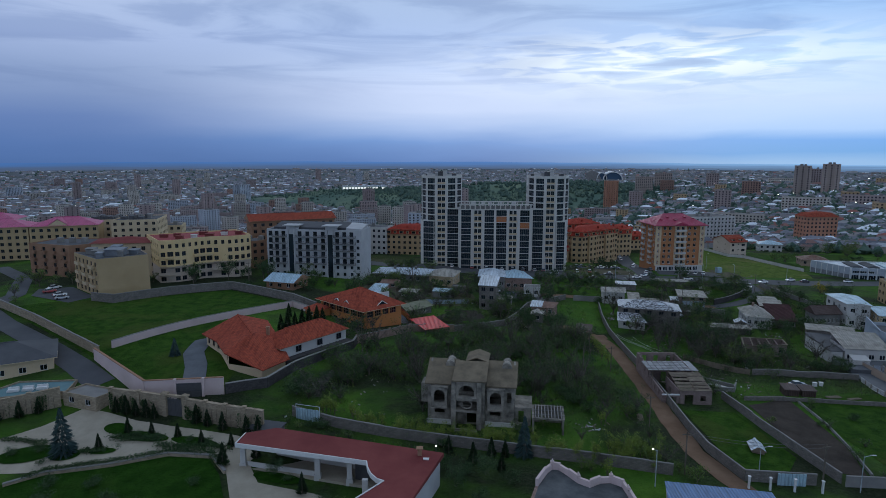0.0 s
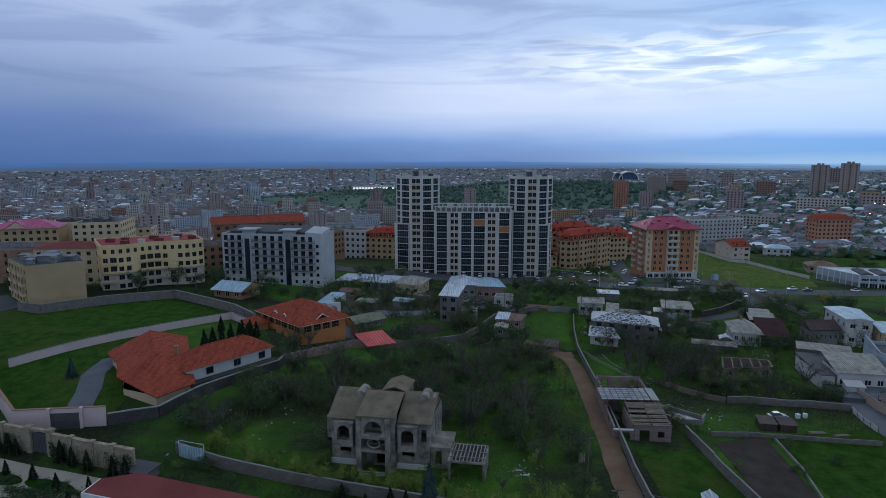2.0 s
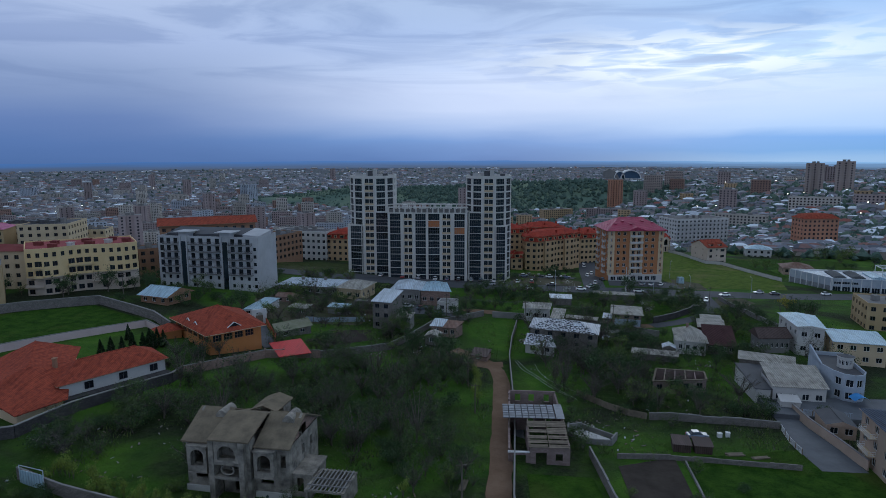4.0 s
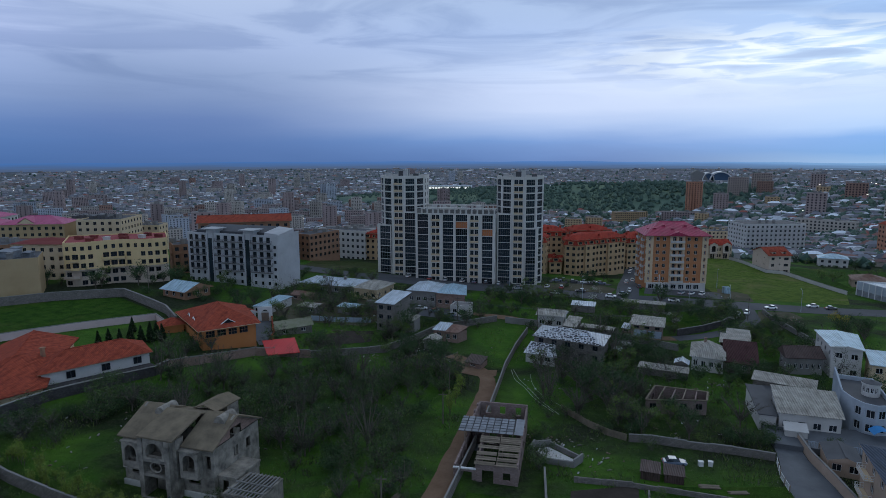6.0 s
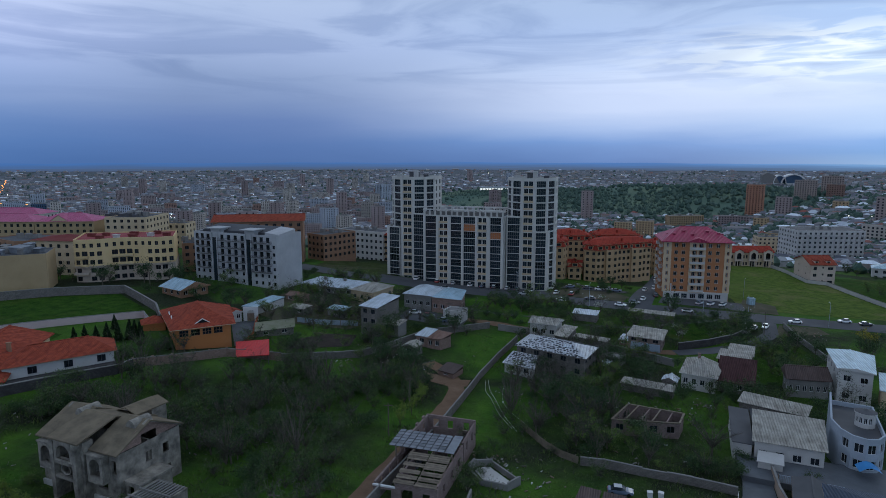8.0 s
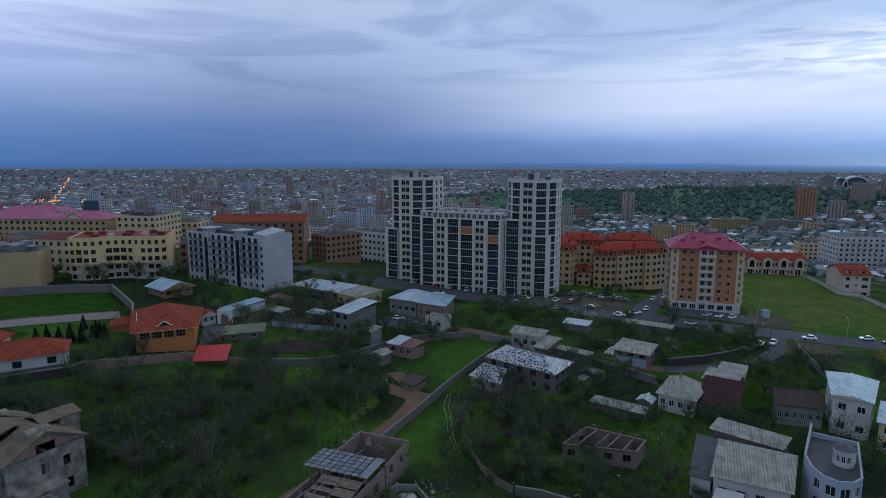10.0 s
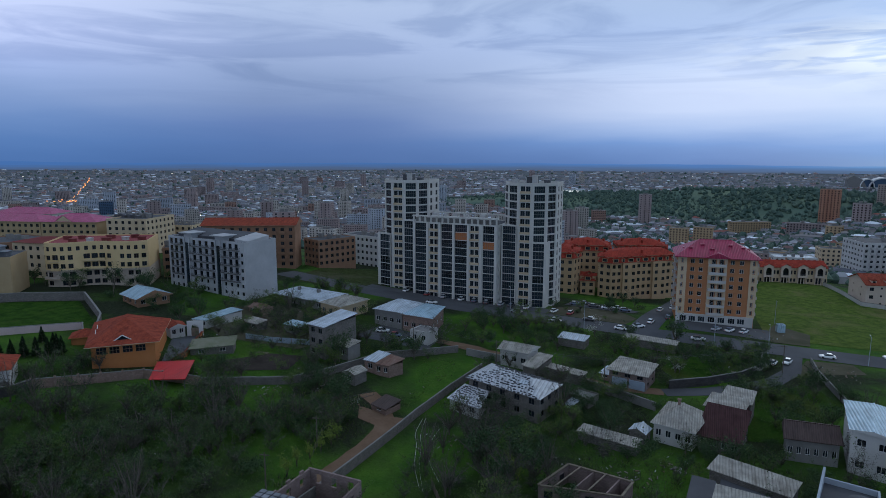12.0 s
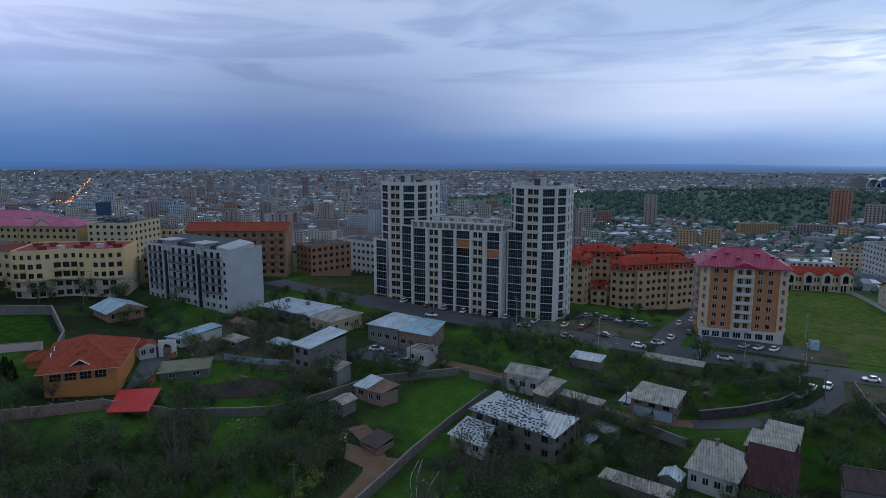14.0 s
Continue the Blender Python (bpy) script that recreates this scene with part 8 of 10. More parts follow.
def gabled_house():
    """The white house that turns a gable to the meadow."""
    home = thing("house", 0, 0, 0, 0, "white three-storey house with a red roof and a bare gable end", "house")
    poly = [(171, 390), (182.6, 393.2), (179.4, 411.2), (167.7, 408)]
    bays = [(2.2, 1.7, 1.5, 0.9, "w"), (6.0, 0.9, 0.9, 1.6, "w"), (9.6, 2.6, 1.4, 0.9, "w")]
    tp = storeys(home, poly, -10.2, 3, 3.4, {0: bays, 3: [(5.0, 0.8, 0.8, 1.2, "w"), (13.0, 0.8, 0.8, 1.2, "w")]}, M_CREAMBASE, 0.3, M_FRAMED, M_GLASS, 0.25, skirt=5)
    g = Geo()
    ev = inset(poly, -0.7)
    a_, b_ = Vector(ev[3]).lerp(Vector(ev[0]), 0.5), Vector(ev[1]).lerp(Vector(ev[2]), 0.5)
    rz_ = tp + 3.1
    for q in ((ev[0], ev[1], b_, a_), (ev[2], ev[3], a_, b_)):
        low = [(*q[0], tp - 0.2), (*q[1], tp - 0.2), (q[2][0], q[2][1], rz_), (q[3][0], q[3][1], rz_)]
        g.add(low + [(x, y, z - 0.22) for x, y, z in low], [(0, 1, 2, 3), (7, 6, 5, 4), (0, 4, 5, 1), (1, 5, 6, 2), (3, 7, 4, 0)])
    part("roof", g, M_TILE, home)
    g = Geo()
    for i, j in ((3, 0), (1, 2)):
        m_ = Vector(poly[i]).lerp(Vector(poly[j]), 0.5)
        g.add([(*poly[i], tp), (*poly[j], tp), (m_.x, m_.y, tp + 2.85)], [(0, 1, 2)])
    part("gable", g, M_CREAMBASE, home)
    part("ridge_cap", Geo().beam((a_.x, a_.y, rz_), (b_.x, b_.y, rz_), 0.35, 0.14), M_TILE, home)
    for f in (0.25, 0.72):
        x, y = 171 + 11.6 * f, 391.2 + 3.2 * f
        d = Geo().box(-0.9, 0.9, 0, 3.0, 0, 1.3, 1).add([(-1.2, -0.3, 1.3), (1.2, -0.3, 1.3), (0, -0.3, 2.1), (-1.2, 5.2, 1.3), (1.2, 5.2, 1.3), (0, 5.2, 2.1)], [(0, 2, 5, 3), (2, 1, 4, 5), (0, 1, 2)], 0)
        d.box(-0.6, 0.6, -0.03, 0.0, 0.3, 1.1, 2)
        part("dormer", d, [M_TILE, M_CREAMBASE, M_GLASS], home).matrix_basis = pose(x, y, tp + 0.1, 0, 0, 15.4)


def row_house():
    """One of the terrace: a projecting bay with an arched loggia over a porch on two columns."""
    home = thing("terraced_house", 0, 0, 0, 0, "cream terraced house with an arched loggia and a red roof", "house", "terraced houses")
    W_, D_, H_ = 8.0, 11.0, 8.2
    g = Geo()
    low = [(0.3, 1.3, 0.9, 2.6), (6.7, 7.7, 0.9, 2.6), (0.3, 1.3, 4.6, 6.6), (6.7, 7.7, 4.6, 6.6)]
    facade(g, (0, 0), (W_, 0), -6, H_, low, 0.25)
    facade(g, (W_, 0), (W_, D_), -6, H_, [], 0.25)
    facade(g, (W_, D_), (0, D_), -6, H_, [], 0.25)
    facade(g, (0, D_), (0, 0), -6, H_, [], 0.25)
    part("wall", g, M_CREAM, home)
    for u0, u1, za, zb in low:
        placed("window", window_mesh(u1 - u0, zb - za, 1, 2, M_FRAMED, M_GLASS), home, pose((u0 + u1) / 2, 0.24, za))
    g = Geo()
    arch_panel(g, 1.7, 6.3, 3.3, 8.9, 2.7, 5.3, 6.7, -1.5, -1.2, sill=4.3)
    g.box(1.7, 2.0, -1.2, -0.004, 3.3, 8.4)
    g.box(6.0, 6.3, -1.2, -0.004, 3.3, 8.4)
    g.box(2.0, 6.0, -1.2, -0.004, 3.3, 3.5)
    part("loggia", g, M_CREAMBASE, home, "paler arched loggia front")
    part("loggia_window", Geo().box(2.2, 5.8, -0.06, -0.01, 3.6, 7.9), M_GLASS, home)
    part("porch_door", Geo().box(2.4, 5.6, -0.06, -0.01, 0.0, 3.0), M_GLASS, home)
    for u in (1.95, 3.3, 4.7, 6.05):
        part("column", Geo().tube((u, -1.3, -5), (u, -1.3, 3.3), 0.2, 0.18, 8), M_CREAMBASE, home)
    for k in range(9):
        part("baluster", Geo().box(2.8 + 0.29 * k, 2.87 + 0.29 * k, -1.55, -1.48, 4.3, 5.2), M_FRAMED, home)
    g = Geo()
    ez, rz_ = H_ + 0.05, H_ + 2.9
    g.add([(-0.004, -0.8, ez), (W_ - 0.004, -0.8, ez), (W_ - 0.004, D_ / 2, rz_), (-0.004, D_ / 2, rz_), (W_ - 0.004, D_ + 0.8, ez), (-0.004, D_ + 0.8, ez)], [(0, 1, 2, 3), (3, 2, 4, 5)])
    g.box(-0.004, W_ - 0.004, -0.8, -0.6, ez - 0.25, ez - 0.004)
    part("roof", g, M_REDROOF, home)
    g = Geo().add([(1.4, -1.9, 8.6), (4, -1.9, 10.1), (6.6, -1.9, 8.6), (1.4, 2.0, 8.6), (4, 4.2, 10.1), (6.6, 2.0, 8.6)], [(0, 1, 4, 3), (1, 2, 5, 4)], 0)
    g.add([(1.7, -1.48, 8.6), (6.3, -1.48, 8.6), (4, -1.48, 9.9)], [(0, 1, 2)], 1)
    part("bay_roof", g, [M_REDROOF, M_CREAMBASE], home)
    part("chimney", Geo().box(6.6, 7.3, 6.5, 7.2, H_ + 1, H_ + 3.8), M_TUFF, home)
    return home


def showroom():
    """The white hall by the road: a deep fascia over a glazed ground floor."""
    home = thing("showroom", 0, 0, 0, 0, "low white showroom with a deep fascia over glazed bays", "showroom")
    poly = [(199.3, 314.5), (241, 305), (247, 329), (191.3, 336.5)]
    La, Lb = span(poly[0], poly[1]), span(poly[3], poly[0])
    ed = {0: row(La, 11, 3.2, 2.7, 0.3, "w", 2.2, {0}) + [(u, 3.0, 1.1, 0.9, "w", {1}) for u in (2.4, 5.8, 9.2)]}
    tp = storeys(home, poly, -8.4, 2, 3.2, ed, M_VILLA, 0.4, M_FRAMEW, M_GLASSB, 0.3, skirt=4, grille=(3, 1))
    flat_roof(home, poly, tp, M_METAL, M_FRAMEW, 0.5)
    for i, L in ((0, La), (3, Lb)):
        p0, p1 = Vector(poly[i]), Vector(poly[(i + 1) % 4])
        e = (p1 - p0).normalized()
        q = Vector((e.y, -e.x)) * 0.2
        n = 12 if i == 0 else 8
        for k in range(7 if i else 0):
            c_ = p0 + e * (0.25 + (L - 0.5) * (k + 0.5) / 7) + q * 0.2
            part("panel", Geo().prism([tuple(c_ + e * a_ + q * b_) for a_, b_ in ((-1.3, 0.2), (1.3, 0.2), (1.3, -0.3), (-1.3, -0.3))][::-1], -11, -5.3), M_SHEET, home, "grey lower wall panel")
        for k in range(n):
            c_ = p0 + e * (0.25 + (L - 0.5) * k / (n - 1)) + q * 0.5
            part("pilaster", Geo().prism([tuple(c_ + e * a_ + q * b_) for a_, b_ in ((-.16, 0.3), (.16, 0.3), (.16, -.8), (-.16, -.8))][::-1], -12, tp - 0.3), M_FRAMEW, home)
    for k, f in enumerate((0.15, 0.32, 0.5, 0.68, 0.85)):
        x, y = 199 + 44 * f, 325 - 9 * f
        part("roof_light", Geo().box(-2.6, 2.6, -7, 7, 0, 0.5).add([(-2.6, -7, .5), (2.6, -7, .5), (2.6, 7, .5), (-2.6, 7, .5), (0, -7, 1.2), (0, 7, 1.2)], [(0, 4, 5, 3), (4, 1, 2, 5), (0, 1, 4), (2, 3, 5)]),
             M_SLABDARK if k < 2 else M_BLUEMET, home).matrix_basis = pose(x, y, tp - 0.5, 0, 0, -13)
    g = Geo()
    for x in (0, 7, 14, 21):
        for y in (0, 9):
            g.beam((x, y, 0), (x, y, 4.2), 0.3, 0.3)
        g.beam((x, 0, 4.2), (x, 9, 4.2), 0.3, 0.3)
    for y in (0, 4.5, 9):
        g.beam((0, y, 4.3), (21, y, 4.3), 0.3, 0.3)
    part("steel_frame", g, M_FRAMEW, home, "white open steel frame").matrix_basis = pose(223, 318, tp - 0.5, 0, 0, -13)


gabled_house()
terrace = row_house()
for k in range(4):
    m = pose(132.6 + 8.05 * 0.9615 * k, 427.2 + 8.05 * 0.2747 * k, -9.4, 0, 0, 15.95)
    if k:
        copy_thing(terrace, m)
    else:
        terrace.matrix_basis = m
BUILT.append([(131, 425), (167, 436), (163, 450), (127, 439)])
showroom()
town_block("white five-storey flats with balconies", [(196, 530), (240.3, 542.4), (233.3, 567.4), (189, 555)], -18.6, 6, 3.2, M_PALE, "flat", M_DARKROOF, wins=3.4, bal=(0,), frame_m=M_FRAMEG, glass_m=M_GLASSB)
town_block("orange tuff flats under a red roof beyond the road", [(278, 500), (304.5, 503), (303, 518), (276.5, 515)], -14, 6, 3.1, FAR_OR, "mansard", M_TILE, rise=3.0)
town_block("low white hall with a metal roof", [(250, 303), (282, 296), (288, 318), (256, 326)], -9, 2, 2.9, M_VILLA, "flat", M_BLUEMET, wins=4)
town_block("tuff house with a red roof", [(104, 432), (124, 436), (121, 450), (101, 446)], -16, 4, 3.1, M_TUFF, "mansard", M_REDROOF)
town_block("ochre house with a red roof", [(30, 378), (52, 382), (50, 396), (28, 392)], -10, 5, 3.1, M_OCHRE, "mansard", M_REDROOF)
town_block("ochre house with a faded red roof", [(74, 420), (96, 425), (93, 440), (71, 435)], -17, 5, 3.1, M_TUFF, "mansard", M_TILE)
town_block("grey house with a pale roof", [(150, 552), (176, 556), (174, 570), (148, 566)], -30, 5, 3.1, M_PALE, "flat", M_METAL)
town_block("beige six-storey town house", [(184, 600), (210, 604), (208, 618), (182, 614)], -32, 6, 3.1, M_CREAM, "flat", M_DARKROOF)
town_block("low brown house with a faded brown roof", [(198.5, 358), (212, 354.5), (215, 366), (201.5, 369.5)], -11, 2, 2.7, M_PEACH, "hip", M_RUST, rise=2.2)
town_block("small house with a white metal roof", [(214, 442), (229, 439), (232, 450), (217, 453)], -15, 2, 3.0, M_PALE, "hip", M_BLUEMET, rise=2.2)
town_block("yellow building by the road", [(173, 244), (190, 239), (194, 255), (177, 260)], -6, 3, 3.2, M_BEIGE, "flat", M_CONC)

# ---- the far city ----
FAR_WALLS = [mat("far_tuff_rose", (0.30, 0.235, 0.225), (0.36, 0.29, 0.28), 0.05, 0.9, 0, 0, 2, 0.2, 0.25), mat("far_beige", (0.42, 0.38, 0.34), (0.50, 0.46, 0.41), 0.05, 0.9, 0, 0, 2, 0.2, 0.25),
             mat("far_grey", (0.36, 0.39, 0.44), (0.46, 0.49, 0.54), 0.05, 0.9, 0, 0, 2, 0.2, 0.25), mat("far_orange", (0.32, 0.20, 0.16), (0.27, 0.17, 0.14), 0.05, 0.9, 0, 0, 2, 0.2, 0.15),
             mat("far_brown_tuff", (0.36, 0.295, 0.265), (0.31, 0.25, 0.225), 0.05, 0.9, 0, 0, 2, 0.2, 0.2), mat("far_ochre", (0.45, 0.32, 0.19), (0.39, 0.28, 0.17), 0.05, 0.9, 0, 0, 2, 0.2, 0.2)]
crnd = random.Random(21)


def far_block(w, d, nf, wall_m, label, notch=False):
    home = thing("apartment_block", 0, 0, 0, 0, label, "apartment block", "far apartment blocks")
    poly = rect(w, d)
    if notch:
        poly = [(-w / 2, -d / 2), (-w / 6, -d / 2), (-w / 6, -d / 2 + 2), (w / 6, -d / 2 + 2), (w / 6, -d / 2), (w / 2, -d / 2), (w / 2, d / 2), (-w / 2, d / 2)]
    wall, panes, rf = Geo(), Geo(), Geo()
    h = nf * 3.0 + 0.8
    for i in range(len(poly)):
        p0, p1 = poly[i], poly[(i + 1) % len(poly)]
        L = span(p0, p1)
        n = int(L / 3.4)
        ops = [(L * (j + 0.5) / n - 0.8, L * (j + 0.5) / n + 0.8, 3 * k + 0.8, 3 * k + 2.4) for k in range(nf) for j in range(n)]
        facade(wall, p0, p1, -12, h, ops, 0.2, reveals=False)
        e = (Vector(p1) - Vector(p0)).normalized()
        q0, q1 = Vector(p0) - Vector((e.y, -e.x)) * 0.2, Vector(p1) - Vector((e.y, -e.x)) * 0.2
        for u0, u1, za, zb in ops:
            a, b = q0 + e * (u0 - 0.2), q0 + e * (u1 + 0.2)
            panes.add([(*a, za - 0.2), (*b, za - 0.2), (*b, zb + 0.2), (*a, zb + 0.2)], [(0, 1, 2, 3)])
    part("wall", wall, wall_m, home)
    part("window_panes", panes, M_GLASS, home, "", "stuff")
    rf.prism(inset(poly, 0.3), h - 0.6, h - 0.4)
    rf.box(-w / 5, -w / 5 + 4, -2, 2, h - 0.4, h + 2.2)
    rf.box(w / 5 - 3, w / 5, -2, 2, h - 0.4, h + 2.2)
    part("roof", rf, M_CONC, home)
    return home


variants = [far_block(34, 13, 9, FAR_WALLS[0], "rose tuff nine-storey block in the city"), far_block(22, 16, 12, FAR_WALLS[1], "beige twelve-storey block in the city", True),
            far_block(48, 12, 5, FAR_WALLS[1], "long beige five-storey block in the city"), far_block(40, 12, 9, FAR_WALLS[2], "grey nine-storey block in the city"),
            far_block(20, 18, 16, FAR_WALLS[0], "rose sixteen-storey tower in the city", True), far_block(24, 14, 7, FAR_WALLS[3], "orange seven-storey block in the city"),
            far_block(26, 20, 14, FAR_WALLS[2], "grey fourteen-storey tower in the city", True), far_block(52, 12, 4, FAR_WALLS[0], "long rose four-storey block in the city"),
            far_block(20, 16, 13, FAR_WALLS[4], "brown thirteen-storey tower on the rise", True), far_block(22, 14, 8, FAR_WALLS[5], "ochre eight-storey block in the city"), far_block(16, 14, 4, FAR_WALLS[5], "small ochre four-storey house in the city"),
            far_block(20, 14, 9, FAR_WALLS[0], "rose nine-storey block on the rise"), far_block(52, 14, 6, FAR_WALLS[5], "long ochre six-storey block below the hill"),
            far_block(32, 16, 10, FAR_WALLS[4], "wide brown ten-storey block on the rise", True)]
brick = far_block(23, 18, 15, FAR_OR, "brick-orange fifteen-storey tower in the city", True)
brick.matrix_basis = pose(254, 1043, gz(254, 1043) + 2, 0, 0, -14)
FAR_BLUE = mat("far_blue_glass", (0.035, 0.075, 0.13), (0.05, 0.095, 0.16), 0.05, 0.5, 0, 0, 2, 0.2)
btow = far_block(24, 18, 12, FAR_BLUE, "dark blue glazed tower in the city")
btow.matrix_basis = pose(-962, 924, gz(-962, 924) + 4, 0, 0, 46)
wtow = far_block(16, 16, 13, FAR_WALLS[1], "pale tower beside a dark blue tower in the city")
wtow.matrix_basis = pose(-940, 940, gz(-940, 940) + 4, 0, 0, 46)
hall = thing("hall", -262, 1742, gz(-262, 1742), 8, "long white floodlit hall at the foot of the hill", "hall")
part("wall", Geo().box(-62, 62, -10, 10, -14, 9), M_FRAMEW, hall)
part("roof", Geo().box(-63, 63, -11, 11, 9.004, 10), M_METAL, hall)
arena = thing("arena", -28, 2650, 12, 0, "dark wedge-shaped hall with pale arched wings beyond the hill", "arena")
part("wedge", Geo().prism([(569, -72), (628, -72), (614, -46), (586, -33), (569, -44)], -20, 20), M_CONC, arena).matrix_basis = pose(0, 0, 0, 90, 0, 0)
for x0, x1, hz in ((606, 650, 30), (632, 716, 34)):
    g, gl = Geo(), Geo()
    arc_o = [((x0 + x1) / 2 - (x1 - x0) / 2 * math.cos(math.pi * i / 14), -72 + hz * math.sin(math.pi * i / 14)) for i in range(15)]
    arc_i = [((x0 + x1) / 2 + (x - (x0 + x1) / 2) * 0.9, -72 + (z + 72) * 0.88) for x, z in arc_o]
    for (a, b), (c, d) in zip(zip(arc_o, arc_o[1:]), zip(arc_i, arc_i[1:])):
        g.prism([a, b, d, c][::-1], -24, 24)
    gl.prism(arc_i, -18, 18)
    part("wing_arch", g, M_FRAMEW, arena, "pale arch").matrix_basis = pose(0, 0, 0, 90, 0, 0)
    part("wing_wall", gl, FAR_BLUE, arena).matrix_basis = pose(0, 0, 0, 90, 0, 0)
M_FLOOD = glow("flood_light", (1.0, 0.93, 0.8), 0.9)
for k in range(15):
    part("lit_window", Geo().box(-60 + 8.2 * k, -55 + 8.2 * k, -10.3, -10.004, 2.0, 6.5), M_FLOOD, hall)
spots = [(13, 353, 1195, -0.2), (4, 8, 1165, 0.1), (8, 461, 849, -0.5), (8, 489, 833, -0.5), (9, 74, 915, -0.1), (9, 102, 920, -0.1), (6, -561, 1625, 0.4), (6, -585, 1640, 0.4), (6, -1185, 1110, 0.8),
         (12, 158, 1016, 0.4), (5, 420, 905, -0.4), (0, 560, 1000, -0.5), (6, -430, 2700, 0.1), (11, 281, 992, -.2),
         (13, 402, 1236, -.25), (11, 455, 1130, -.3), (5, 395, 1190, -.4), (11, 345, 820, -.4)]
n_fixed = len(spots)
for k in range(330):
    az = radians(crnd.choice((crnd.uniform(4, 58), crnd.uniform(4, 58), crnd.uniform(-38, -12))))
    r = 110 / crnd.uniform(0.038, 0.155)
    x, y = -r * math.sin(az), r * math.cos(az)
    if az < 0 and k % 5 < 3:
        continue
    spots.append((crnd.choice((0, 0, 1, 2, 3, 4, 7, 7, 2, 5, 1)) if az > 0 else crnd.choice((2, 7, 10, 10, 10, 2, 10, 7)), x, y, az + crnd.uniform(-0.3, 0.3)))
for k in range(110):
    az = radians(crnd.uniform(3, 32))
    r = crnd.uniform(640, 1500)
    spots.append((crnd.choice((0, 0, 1, 1, 3, 4, 4, 6, 5, 2)), -r * math.sin(az), r * math.cos(az), az + crnd.uniform(-0.5, 0.5)))
used = []


def on_hill(x, y):
    along, across = ((x + 350) * 770 + (y - 1800) * -500) / 918.1, ((x + 350) * 500 + (y - 1800) * 770) / 918.1
    return -200 < along < 950 and abs(across) < 300


first_use = set()
for k, (v, x, y, r) in enumerate(spots):
    if (k >= n_fixed and (on_hill(x, y) or any(math.dist((x, y), q) < 42 for q in used))) or math.hypot(x, y) < 560 or (k >= n_fixed and x > -20 and math.hypot(x, y) < 700):
        continue
    used.append((x, y))
    m = pose(x, y, gz(x, y), 0, 0, math.degrees(r))
    if v in first_use:
        copy_thing(variants[v], m)
    else:
        variants[v].matrix_basis = m
        first_use.add(v)


def island_material(name, stops, rough=0.85):
    """Each separate piece of the mesh takes its own colour."""
    m = bpy.data.materials.new(name)
    m.use_nodes = True
    t = m.node_tree
    b = t.nodes["Principled BSDF"]
    geo = t.nodes.new("ShaderNodeNewGeometry")
    col = ramp(t, geo.outputs["Random Per Island"], stops)
    n = noise_tex(t, geo.outputs["Position"], 0.35, 4, 0.7)
    t.links.new(mix_rgb(t, 1.0, col, mix_rgb(t, math_node(t, "MULTIPLY_ADD", n, 0.8, 0.6), (0, 0, 0), (1, 1, 1)), "MULTIPLY"), b.inputs["Base Color"])
    b.inputs["Roughness"].default_value = rough
    b.inputs["Specular IOR Level"].default_value = 0.15
    return m


M_CITYW = island_material("city_walls", [(0.0, (0.29, 0.24, 0.22)), (0.25, (0.39, 0.345, 0.31)), (0.45, (0.33, 0.33, 0.36)), (0.65, (0.46, 0.44, 0.45)), (0.85, (0.20, 0.20, 0.24)), (1.0, (0.60, 0.58, 0.58))])
M_CITYR = island_material("city_roofs", [(0.0, (0.27, 0.095, 0.075)), (0.09, (0.23, 0.135, 0.120)), (0.16, (0.13, 0.137, 0.16)), (0.42, (0.26, 0.265, 0.30)), (0.56, (0.10, 0.105, 0.125)), (0.70, (0.26, 0.24, 0.235)), (0.80, (0.44, 0.47, 0.52)), (1.0, (0.80, 0.85, 0.90))], 0.95)


def city_scatter(n, seed, az0, az1, u0, u1):
    rnd_c = np.random.RandomState(seed)
    az = np.radians(rnd_c.uniform(az0, az1, n))
    r = 120 / rnd_c.uniform(u0, u1, n)
    return -r * np.sin(az), r * np.cos(az), r, rnd_c


